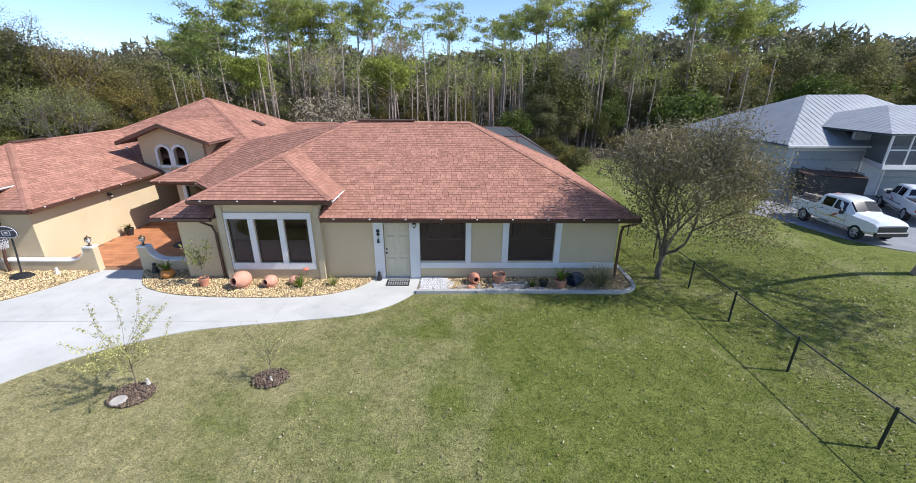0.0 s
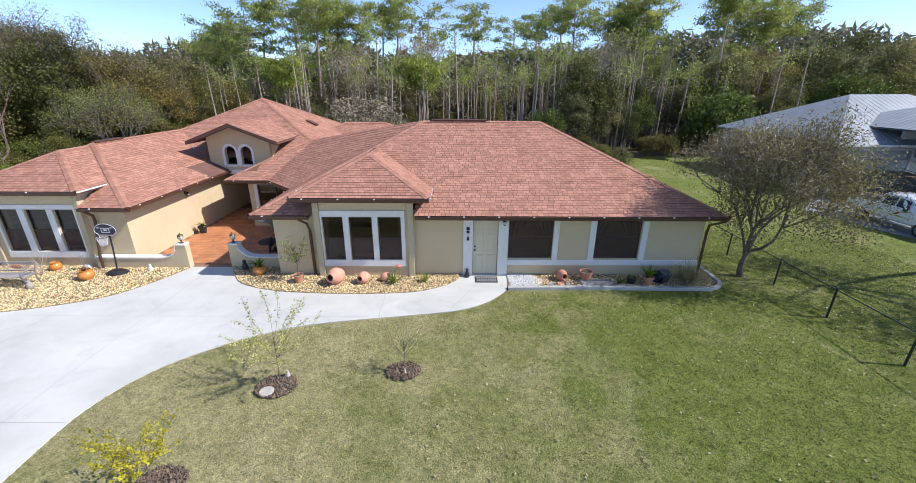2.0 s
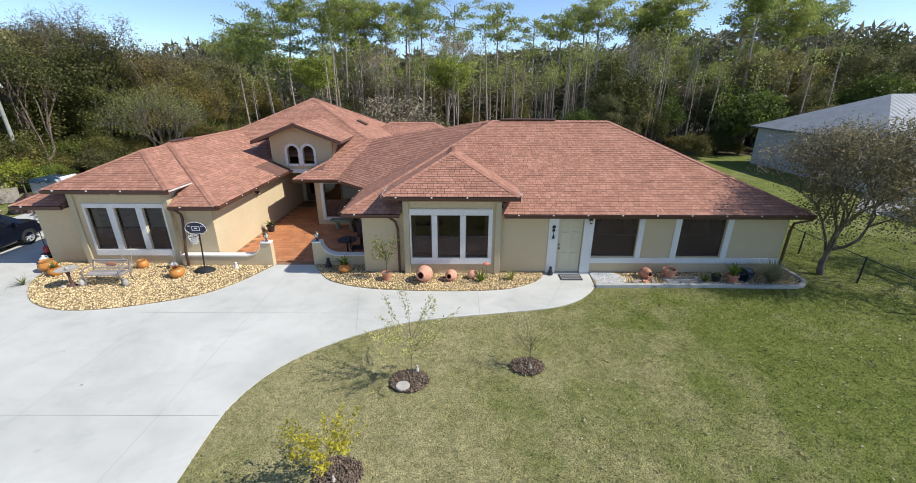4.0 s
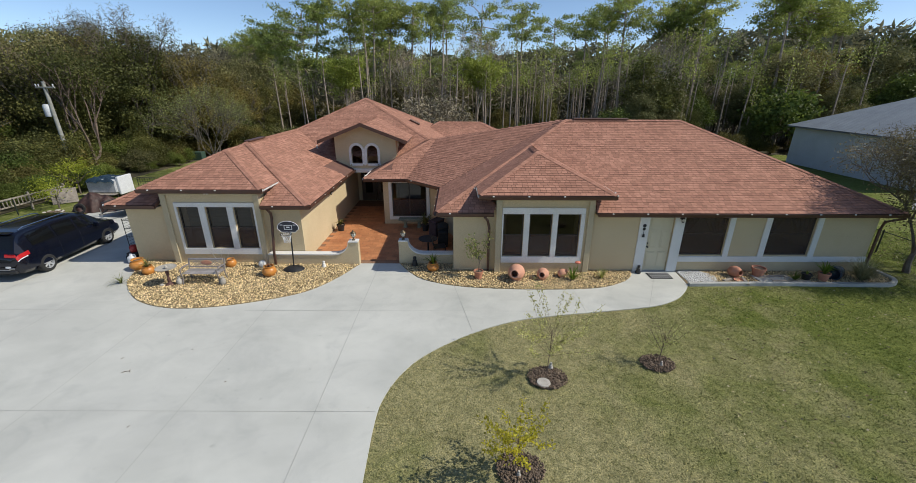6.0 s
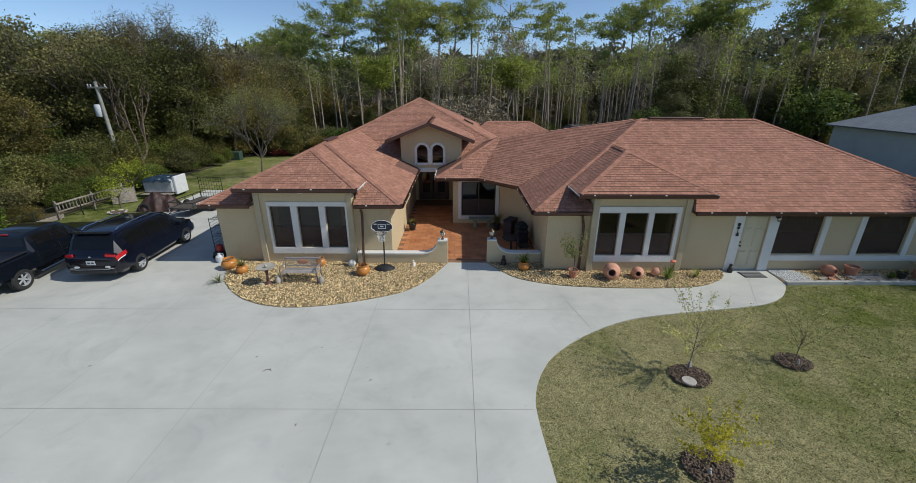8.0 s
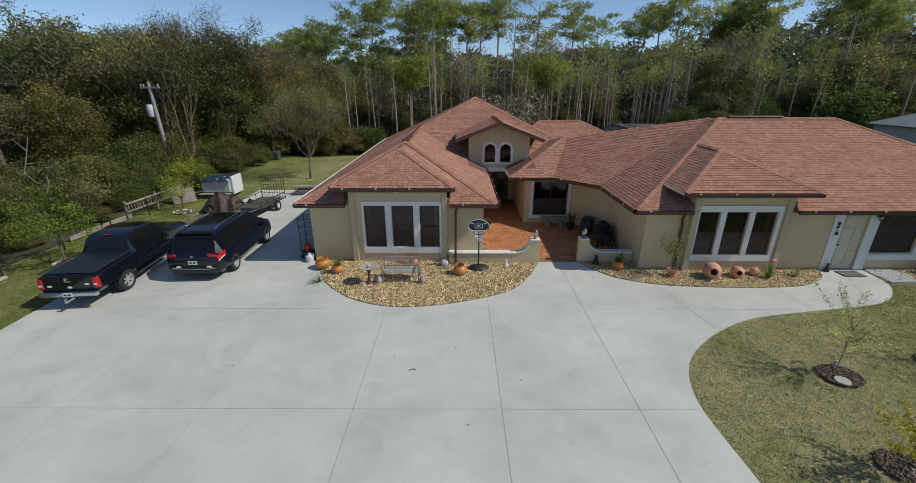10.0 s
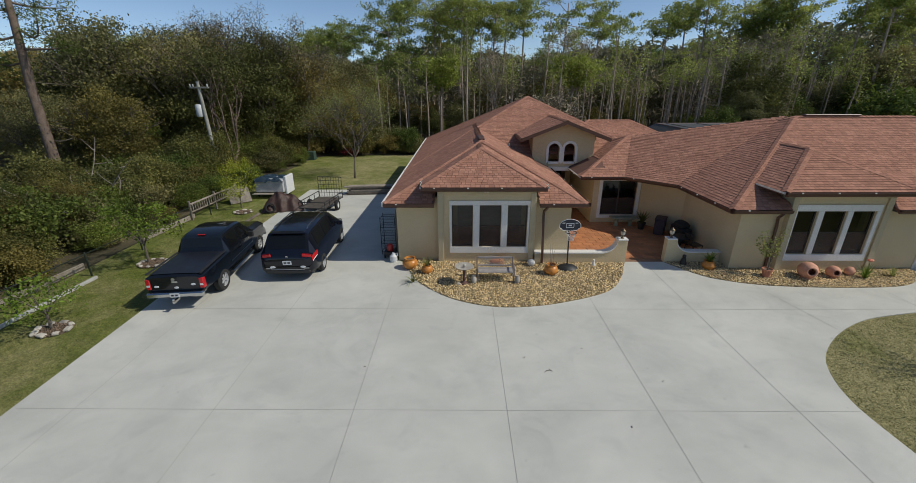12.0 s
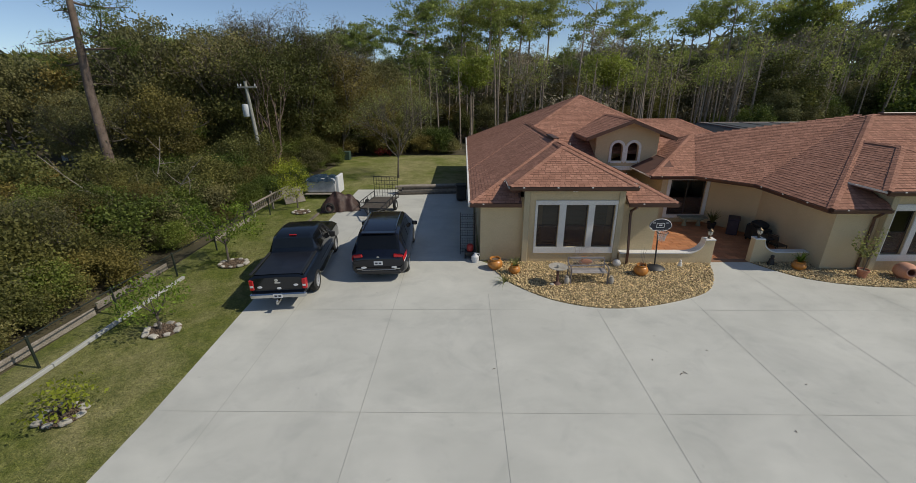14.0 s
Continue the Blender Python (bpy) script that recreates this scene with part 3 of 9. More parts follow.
for x0, y0, x1, y1 in ((-22.7, 15.0, -16.06, 34.9), (-16.05, 24.6, -9.1, 34.9), (-9.7, 14.3, 6.0, 24.9)):
    part("floor", MB().box(x0, y0, -0.1, x1, y1, 0.02), INTERIOR, house)


# bays: shallow boxes with pilasters, a header and three windows each
def bay_front(x0, x1, y, back, top, gaps, sill, head):
    mb = MB()
    wall_run(mb, (x0, y), (x1, y), -0.05, top, [(a - x0, b - x0, sill, head) for a, b in gaps], 0.17)
    part("wall", mb, STUCCO, house, "bay wall under its own raised hip roof")
    for a in (x0, x1 - 0.16):
        side = MB()
        side.v, side.f = [], []
        ya, yb = y + 0.171, (FL if y > 14.3 else FR) - 0.002
        prof = [(ya, -0.05), (yb, -0.05), (yb, 2.3), (back, 2.3), (back, top), (ya, top)]
        side.add([(a, p, q) for p, q in prof] + [(a + 0.16, p, q) for p, q in prof], [(0, 1, 2, 5), (2, 3, 4, 5), (6, 11, 8, 7), (8, 11, 10, 9)] + [(i, 6 + i, 6 + (i + 1) % 6, (i + 1) % 6) for i in range(6)])
        part("wall", side, STUCCO, house)
    for a, b in ((x0 - 0.02, x0 + 0.2), (x1 - 0.2, x1 + 0.02)):
        part("pilaster", MB().box(a, y - 0.07, -0.05, b, y - 0.002, top - 0.3, cut=0.012), STUCCO_DARK, house)
    part("header", MB().box(x0 - 0.02, y - 0.07, top - 0.298, x1 + 0.02, y - 0.002, top, cut=0.012), STUCCO_DARK, house)


BAY_R = (-8.3, -4.72, 13.9, (( -8.03, -7.28), (-7.06, -6.22), (-6.01, -5.17)), 0.69, 2.38)
BAY_L = (-21.15, -17.4, 14.72, ((-20.62, -19.81), (-19.54, -18.71), (-18.45, -17.69)), 0.66, 2.37)
bay_front(BAY_R[0], BAY_R[1], BAY_R[2], 15.3, 3.2, BAY_R[3], 0.69, 2.38)
bay_front(BAY_L[0], BAY_L[1], BAY_L[2], 16.0, 3.16, BAY_L[3], 0.66, 2.37)


def bar_x(mb, x0, x1, y, z0, z1, t=0.05):
    return mb.box(x0, y - t, z0, x1, y - 0.002, z1, cut=0.008)


def window_unit(x0, x1, y, z0, z1, cover="curtain", rail=True, cross=False):
    """A sash window set in its wall: bronze frame, two panes and what hangs behind."""
    w = part("window", MB().box(x0, y + 0.06, z0, x0 + 0.045, y + 0.12, z1, cut=0.006).box(x1 - 0.045, y + 0.06, z0, x1, y + 0.12, z1, cut=0.006)
             .box(x0 + 0.046, y + 0.06, z0, x1 - 0.046, y + 0.12, z0 + 0.05, cut=0.006).box(x0 + 0.046, y + 0.06, z1 - 0.05, x1 - 0.046, y + 0.12, z1, cut=0.006), WINDOW_FRAME, house, "dark bronze sash window")
    zm = z0 + (z1 - z0) * 0.5
    if rail:
        part("rail", MB().box(x0 + 0.046, y + 0.065, zm - 0.022, x1 - 0.046, y + 0.115, zm + 0.022, cut=0.006), WINDOW_FRAME, w)
    if cross:
        xm = (x0 + x1) / 2
        part("mullion", MB().box(xm - 0.03, y + 0.055, z0 + 0.051, xm + 0.03, y + 0.125, z1 - 0.051, cut=0.006), WINDOW_FRAME, w)
    for a, b in ((z0 + 0.05, zm), (zm, z1 - 0.05)):
        p = part("pane", MB().quad((x0 + 0.045, y + 0.085, a), (x1 - 0.045, y + 0.085, a), (x1 - 0.045, y + 0.085, b), (x0 + 0.045, y + 0.085, b)), GLASS, w, "dark tinted glass pane")
        p.visible_shadow = False
    part("screen", MB().quad((x0 + 0.02, y + 0.05, z0 + 0.02), (x1 - 0.02, y + 0.05, z0 + 0.02), (x1 - 0.02, y + 0.05, z1 - 0.02 if cover == "curtain" else zm), (x0 + 0.02, y + 0.05, z1 - 0.02 if cover == "curtain" else zm)), WINDOW_SCREEN, w, "brown insect screen")
    c = MB()
    if cover == "blind":
        for i in range(int((z1 - zm) / 0.05)):
            c.box(x0 + 0.03, y + 0.22, zm + 0.05 * i, x1 - 0.03, y + 0.225, zm + 0.05 * i + 0.042)
        part("blind", c, BLIND, w, "grey slatted blind drawn half down")
    elif cover == "curtain":
        n = 20
        for k in range(2):
            xa, xb = (x0, (x0 + x1) / 2) if k == 0 else ((x0 + x1) / 2, x1)
            pts = []
            for row in range(7):
                t = row / 6
                z = z1 - 0.03 - t * (z1 - zm)
                for i in range(n + 1):
                    u = i / n
                    edge = 1 - 0.55 * t ** 1.5
                    x = xa + (xb - xa) * (u * edge if k == 0 else 1 - (1 - u) * edge)
                    pts.append((x, y + 0.32 + 0.03 * math.sin(u * 26), z))
            c.add(pts, [(r * (n + 1) + i, r * (n + 1) + i + 1, (r + 1) * (n + 1) + i + 1, (r + 1) * (n + 1) + i) for r in range(6) for i in range(n)])
        part("curtain", c, CURTAIN, w, "brown curtains tied back")
    return w


for a, b in EAST_WINDOWS:
    window_unit(a, b, FR, 0.69, 2.4, "curtain")
for a, b in BAY_R[3]:
    window_unit(a, b, BAY_R[2], 0.69, 2.38, "none")
for a, b in BAY_L[3]:
    window_unit(a, b, BAY_L[2], 0.66, 2.37, "blind")
window_unit(-13.1, -11.35, FM, 0.42, 2.2, "none", rail=False, cross=True)

# white trim: bands, boards beside the openings
def trim(name, boxes, y, t=0.05):
    for x0, x1, z0, z1 in boxes:
        part(name, bar_x(MB(), x0, x1, y, z0, z1, t), TRIM, house)


trim("trim", [(-2.88, -2.515, 0.0, 2.45), (-1.565, -1.185, 0.0, 2.45), (0.503, 0.71, 0.645, 2.45), (1.86, 2.09, 0.645, 2.45), (3.81, 4.03, 0.645, 2.45), (-1.183, 6.12, 0.42, 0.643)], FR)
trim("trim", [(a - 0.001, b, 0.69, 2.38) for a, b in ((-8.09, -8.04), (-7.275, -7.065), (-6.215, -6.015), (-5.165, -5.02))] + [(-8.09, -5.02, 0.43, 0.688), (-8.09, -5.02, 2.382, 2.62)], BAY_R[2], 0.045)
trim("trim", [(a - 0.001, b, 0.66, 2.37) for a, b in ((-20.72, -20.63), (-19.8, -19.55), (-18.7, -18.46), (-17.68, -17.6))] + [(-20.72, -17.6, 0.40, 0.658), (-20.72, -17.6, 2.372, 2.55)], BAY_L[2], 0.045)
trim("trim", [(-13.27, -13.105, 0.25, 2.3), (-11.345, -11.18, 0.25, 2.3), (-13.103, -11.347, 0.25, 0.415), (-13.103, -11.347, 2.203, 2.3)], FM)

# front door: six raised panels
dx0, dx1, dy = -2.5, -1.58, FR + 0.05
door = part("door", MB().box(dx0, dy, 0.02, dx1, dy + 0.045, 2.35, cut=0.004), DOOR_PAINT, house, "cream six panel front door")
for cx in (dx0 + 0.24, dx1 - 0.24):
    for z0, z1 in ((0.18, 0.82), (0.98, 1.70), (1.84, 2.18)):
        part("panel", MB().box(cx - 0.15, dy - 0.012, z0, cx + 0.15, dy - 0.001, z1, cut=0.01).box(cx - 0.10, dy - 0.02, z0 + 0.05, cx + 0.10, dy - 0.0125, z1 - 0.05, cut=0.006), DOOR_PAINT, door)
part("handle", MB().lathe([(0.028, 0), (0.028, 0.02), (0.012, 0.025), (0.012, 0.05), (0.03, 0.06), (0.03, 0.085), (0.0, 0.095)], 12, pose(dx0 + 0.07, dy - 0.001, 1.02, 90)), BLACK_METAL, door, "dark door knob", True)
part("deadbolt", MB().lathe([(0.03, 0), (0.03, 0.02), (0.02, 0.03), (0.0, 0.03)], 12, pose(dx0 + 0.07, dy - 0.001, 1.16, 90)), BLACK_METAL, door, "", True)
part("threshold", MB().box(-2.51, FR - 0.03, 0.0, -1.57, FR + 0.16, 0.02, cut=0.004), KERB, house)

# entry door at the back of the porch
ENTRY_WOOD = surface("dark_stained_door_wood", (0.06, 0.035, 0.02), (0.11, 0.065, 0.038), 3.0, 40, 0.45, 0.1)
for cx in (-15.28, -14.34):
    ed = part("door", MB().box(cx - 0.45, 24.56, 0.02, cx + 0.45, 24.6, 2.4, cut=0.004), ENTRY_WOOD, house, "dark stained entry door with a tall glass pane")
    part("pane", MB().box(cx - 0.22, 24.54, 0.5, cx + 0.22, 24.555, 2.1, cut=0.004), GLASS, ed, "tall glass pane")

# entry tower with two arched windows
TX0, TX1, TY = -16.4, -13.1, 21.92
tower = MB()
wins = (-15.24, -14.40)
R_OPEN, Z_SPRING, Z_SILL = 0.29, 3.48, 2.80
def tower_front(mb, y, flip):
    """The gable wall with two round-headed holes, as a fan of strips."""
    def top(x):
        return 4.94 - abs(x + 14.75) * 0.386 - 0.05
    xs_ = sorted({TX0, TX1, -14.75, *[c + R_OPEN * math.cos(math.pi * i / 12) for c in wins for i in range(13)]})
    for a, b in zip(xs_, xs_[1:]):
        mid = (a + b) / 2
        hole = next((c for c in wins if abs(mid - c) < R_OPEN), None)
        if hole is None:
            spans = [((2.35, top(a)), (2.35, top(b)))]
        else:
            ha = Z_SPRING + math.sqrt(max(0, R_OPEN ** 2 - (a - hole) ** 2))
            hb = Z_SPRING + math.sqrt(max(0, R_OPEN ** 2 - (b - hole) ** 2))
            spans = [((2.35, Z_SILL), (2.35, Z_SILL)), ((ha, top(a)), (hb, top(b)))]
        for (a0, a1), (b0, b1) in spans:
            q = [(a, y, a0), (b, y, b0), (b, y, b1), (a, y, a1)]
            mb.poly(q[::-1] if flip else q)
tower_front(tower, TY, False)
tower_front(tower, TY + 0.2, True)
for c in wins:
    pts = [(c - R_OPEN, Z_SILL), (c + R_OPEN, Z_SILL)] + [(c + R_OPEN * math.cos(math.pi * i / 12), Z_SPRING + R_OPEN * math.sin(math.pi * i / 12)) for i in range(13)]
    for (xa, za), (xb, zb) in zip(pts, pts[1:] + pts[:1]):
        tower.quad((xa, TY, za), (xb, TY, zb), (xb, TY + 0.2, zb), (xa, TY + 0.2, za))
tower.quad((TX0, TY, 2.35), (TX0, TY + 0.2, 2.35), (TX1, TY + 0.2, 2.35), (TX1, TY, 2.35))
part("wall", MB().box(TX0, TY + 0.201, 2.3, TX0 + 0.2, 25.5, 4.2), STUCCO, house)
part("wall", MB().box(TX1 - 0.2, TY + 0.201, 2.3, TX1, 25.5, 4.2), STUCCO, house)
part("wall", tower, STUCCO, house, "gabled entry tower with twin arched openings")
for c in wins:
    arch = MB()
    ro = R_OPEN + 0.13
    outer = [(c + ro, Z_SILL - 0.12)] + [(c + ro * math.cos(math.pi * i / 16), Z_SPRING + ro * math.sin(math.pi * i / 16)) for i in range(17)] + [(c - ro, Z_SILL - 0.12)]
    inner = [(c + R_OPEN, Z_SILL)] + [(c + R_OPEN * math.cos(math.pi * i / 16), Z_SPRING + R_OPEN * math.sin(math.pi * i / 16)) for i in range(17)] + [(c - R_OPEN, Z_SILL)]
    for i in range(len(outer) - 1):
        o0, o1, i0, i1 = outer[i], outer[i + 1], inner[i], inner[i + 1]
        f_, b_ = TY - 0.05, TY - 0.002
        arch.quad((i0[0], f_, i0[1]), (o0[0], f_, o0[1]), (o1[0], f_, o1[1]), (i1[0], f_, i1[1]))
        arch.quad((o0[0], f_, o0[1]), (o0[0], b_, o0[1]), (o1[0], b_, o1[1]), (o1[0], f_, o1[1]))
        arch.quad((i1[0], f_, i1[1]), (i1[0], b_, i1[1]), (i0[0], b_, i0[1]), (i0[0], f_, i0[1]))
    arch.box(c - R_OPEN, TY - 0.05, Z_SILL - 0.12, c + R_OPEN, TY - 0.002, Z_SILL)
    part("trim", arch, TRIM, house, "white arched window surround")
part("trim", MB().box(TX0 + 0.3, TY - 0.07, 2.30, TX1 - 0.3, TY - 0.002, 2.52, cut=0.01), TRIM, house)
part("ceiling", MB().box(TX0 + 0.2, TY + 0.2, 4.05, TX1 - 0.2, 24.4, 4.1), INTERIOR, house)


# ---- roof: planes with an eave line first, counter-clockwise from outside ----
ROOF_PLANES = []
HIPS = []


def z_of(d):
    return EZ + M_ * d


def hip_roof(x0, x1, y0, y1, sides="SENW", ez=EZ):
    """Four planes over a rectangle."""
    w, d = x1 - x0, y1 - y0
    h = min(w, d) / 2
    z = ez + M_ * h
    if w >= d:
        a, b = (x0 + h, y0 + h, z), (x1 - h, y0 + h, z)
    else:
        a, b = (x0 + h, y0 + h, z), (x0 + h, y1 - h, z)
    c = [(x0, y0, ez), (x1, y0, ez), (x1, y1, ez), (x0, y1, ez)]
    if w >= d:
        faces = {"S": (c[0], c[1], b, a), "E": (c[1], c[2], b), "N": (c[2], c[3], a, b), "W": (c[3], c[0], a)}
        ends = (a, b, b, a)
    else:
        faces = {"S": (c[0], c[1], a), "E": (c[1], c[2], b, a), "N": (c[2], c[3], b), "W": (c[3], c[0], a, b)}
        ends = (a, a, b, b)
    for s in sides:
        ROOF_PLANES.append(faces[s])
    HIPS.append((a, b))
    for k, s in zip(range(4), ends):
        HIPS.append((c[k], s))


# east wing, middle link, west wing, main block
R0 = (-10.52, 6.65, 13.68, 25.38)
hip_roof(*R0)
hip_roof(-14.4, -5.2, 19.35, 25.95)
hip_roof(-23.22, -15.45, 14.5, 31.0)
hip_roof(-23.22, -8.48, 20.75, 35.5)
hip_roof(-15.0, -4.2, 26.2, 34.0, "SEN")
# slanting link in the courtyard corner
A_, B_ = (-10.52, 17.6, EZ), (-12.27, 19.35, EZ)
ROOF_PLANES.append((B_, A_, (-4.67, 20.02, z_of(5.85)), (-10.90, 22.65, z_of(3.3))))


def bay_roof(x0, x1, y0, ez, main_y):
    h = (x1 - x0) / 2
    zt = ez + M_ * h
    ye = main_y + (ez - EZ) / M_ + 0.3
    yr = main_y + (zt - EZ) / M_ + 0.3
    ap, rd = (x0 + h, y0 + h, zt), (x0 + h, yr, zt)
    c = ((x0, y0, ez), (x1, y0, ez), (x1, ye, ez), (x0, ye, ez))
    ROOF_PLANES.append((c[0], c[1], ap))
    ROOF_PLANES.append((c[1], c[2], rd, ap))
    ROOF_PLANES.append((c[3], c[0], ap, rd))
    HIPS.extend([(c[0], ap), (c[1], ap), (ap, rd)])
    return ye


bay_roof(-8.98, -4.10, 13.5, 3.18, 13.68)
bay_roof(-21.76, -17.06, 14.42, 3.14, 14.5)
# tower gable
GZ, GE, GX = 4.97, 4.08, -14.8
gl, gr = (-17.05, 21.3), (-12.41, 21.3)
ROOF_PLANES.append(((gl[0], 24.4, GE), (gl[0], 21.3, GE), (GX, 21.3, GZ), (GX, 26.2, GZ)))
ROOF_PLANES.append(((gr[0], 21.3, GE), (gr[0], 24.4, GE), (GX, 26.2, GZ), (GX, 21.3, GZ)))
HIPS.append(((GX, 21.3, GZ), (GX, 26.0, GZ)))

NOTCHES = ((-8.42, -4.62, 13.0, 14.95), (-21.28, -17.27, 14.0, 15.75), (-16.42, -13.12, 20.0, 22.3))   # where the bays and the tower break through the eaves
for k_, pl in enumerate(ROOF_PLANES):
    if k_ in (0, 8, 12):
        nx0, nx1, _, ny = NOTCHES[(0, 8, 12).index(k_)]
        y0_, zn = pl[0][1], z_of(ny - pl[0][1])
        pl = (pl[0], (nx0, y0_, EZ), (nx0, ny, zn), (nx1, ny, zn), (nx1, y0_, EZ)) + tuple(pl[1:])
    mb = MB().poly(pl)
    low = [(x, y, z - 0.12) for x, y, z in pl]
    mb.poly(low[::-1])
    for i in range(len(pl)):
        j = (i + 1) % len(pl)
        mb.quad(low[i], low[j], pl[j], pl[i])
    part("roof", mb, FELT_AND_LIP_SHADE, house, "red brown asphalt shingle roof slope")


HANGER = MB().box(-0.03, -0.012, -0.035, 0.03, 0.02, 0.004, cut=0.004).mesh("hanger", TRIM)


def eave(points, metal=BROWN_METAL):
    """A brown gutter with its fascia along an eave, with small pale hangers."""
    for a, b in zip(points, points[1:]):
        a, b = Vector(a), Vector(b)
        d = (b - a).normalized()
        out = Vector((d.y, -d.x, 0))
        prof = [(0.0, -0.02), (0.0, -0.16), (0.045, -0.16), (0.10, -0.11), (0.115, -0.015), (0.10, -0.012), (0.085, -0.11), (0.02, -0.12), (0.02, -0.02)]
        mb = MB()
        if metal is TRIM:
            prof = [(q * 0.55, z * 0.5) for q, z in prof]
        n = len(prof)
        vs = [p + out * q + Vector((0, 0, z)) for p in (a - d * 0.0, b + d * 0.0) for q, z in prof]
        mb.add(vs, [tuple(range(n)), tuple(range(2 * n - 1, n - 1, -1))] + [(i, n + i, n + (i + 1) % n, (i + 1) % n) for i in range(n)])
        gutter = part("gutter", mb, metal, house, "brown metal gutter" if metal is BROWN_METAL else "short white side gutter")
        for i in range(int((b - a).length / 1.25)):
            q = a + d * (0.5 + i * 1.25) + out * 0.12
            part("hanger", HANGER, None, gutter, at=Matrix.Translation(q) @ d.to_track_quat("X", "Z").to_matrix().to_4x4())


eave([(-10.52, 13.68, EZ), (-8.42, 13.68, EZ)])
eave([(-4.62, 13.68, EZ), (6.65, 13.68, EZ)])
eave([(6.65, 13.68, EZ), (6.65, 25.38, EZ)])
eave([(-14.4, 19.35, EZ), B_, A_, (-10.52, 13.68, EZ)])
eave([(-14.4, 22.0, EZ), (-14.4, 19.35, EZ)], TRIM)
eave([(-23.22, 14.5, EZ), (-21.28, 14.5, EZ)])
eave([(-17.27, 14.5, EZ), (-15.45, 14.5, EZ), (-15.45, 21.9, EZ)])
eave([(-8.98, 13.5, 3.18), (-4.10, 13.5, 3.18)])
eave([(-8.98, 15.1, 3.18), (-8.98, 13.5, 3.18)], TRIM)
eave([(-4.10, 13.5, 3.18), (-4.10, 15.1, 3.18)], TRIM)
eave([(-21.76, 14.42, 3.14), (-17.06, 14.42, 3.14)])
eave([(-21.76, 15.9, 3.14), (-21.76, 14.42, 3.14)], TRIM)
eave([(-17.06, 14.42, 3.14), (-17.06, 15.9, 3.14)], TRIM)
part("fascia", MB().box(-23.3, 14.5, 2.36, -23.2, 35.5, 2.52, cut=0.01), TRIM, house, "white side gutter")
# rake boards of the tower gable
for sx in (-1, 1):
    e = Vector((GX + sx * 2.32, 21.28, GE))
    t = Vector((GX, 21.28, GZ))
    mb = MB()
    mb.add([e + Vector((0, -0.03, -0.16)), t + Vector((0, -0.03, -0.16)), t + Vector((0, -0.03, 0.02)), e + Vector((0, -0.03, 0.02)),
            e + Vector((0, 0.03, -0.16)), t + Vector((0, 0.03, -0.16)), t + Vector((0, 0.03, 0.02)), e + Vector((0, 0.03, 0.02))],
           [(0, 1, 2, 3), (7, 6, 5, 4), (0, 4, 5, 1), (3, 2, 6, 7), (1, 5, 6, 2), (4, 0, 3, 7)])
    part("rake_board", mb, BROWN_METAL, house, "dark brown rake board")
    part("fascia", MB().box(min(e.x, e.x + sx * 0.03), 21.31, GE - 0.16, max(e.x, e.x + sx * 0.03), 24.0, GE, cut=0.005), BROWN_METAL, house)

# soffits
for x0, y0, x1, y1, z in ((-10.5, 13.7, -8.43, 14.06, 2.37), (-4.61, 13.7, 6.63, 14.06, 2.37), (6.13, 14.06, 6.63, 25.3, 2.37), (-23.2, 14.52, -21.29, 14.88, 2.37), (-17.26, 14.52, -15.47, 14.88, 2.37), (-15.94, 14.88, -15.47, 21.9, 2.37), (-23.2, 14.88, -22.81, 35.0, 2.37),
                          (-10.5, 14.06, -9.91, 17.9, 2.37), (-14.38, 19.37, -12.2, 19.84, 2.37), (-8.96, 13.52, -4.12, 13.88, 3.05), (-21.74, 14.44, -17.08, 14.7, 3.01)):
    part("soffit", MB().box(x0, y0, z, x1, y1, z + 0.02), SOFFIT, house)
part("soffit", MB().prism([(-12.27, 19.37), (-10.5, 17.6), (-9.9, 17.9), (-11.15, 19.84), (-12.2, 19.84)], 2.371, 2.39), SOFFIT, house)


def downspout(path, r=0.045):
    mb = MB()
    for a, b in zip(path, path[1:]):
        a, b = Vector(a), Vector(b)
        q = (b - a).to_track_quat("Z", "Y").to_matrix().to_4x4()
        mb.box(-r, -r * 0.75, -0.03, r, r * 0.75, (b - a).length + 0.03, Matrix.Translation(a) @ q, cut=0.01)
    part("downspout", mb, BROWN_METAL, house, "brown metal downspout")


downspout([(-8.75, 13.62, 2.34), (-8.62, 13.95, 2.1), (-8.55, 14.0, 1.8), (-8.55, 14.0, 0.02)])
downspout([(-17.0, 14.44, 2.34), (-17.05, 14.75, 2.12), (-17.05, 14.78, 1.9), (-17.05, 14.5, 0.5), (-17.05, 14.5, 0.03)])
downspout([(6.58, 13.65, 2.32), (6.22, 13.95, 2.1), (6.2, 14.0, 1.8), (6.2, 14.0, 0.02)])

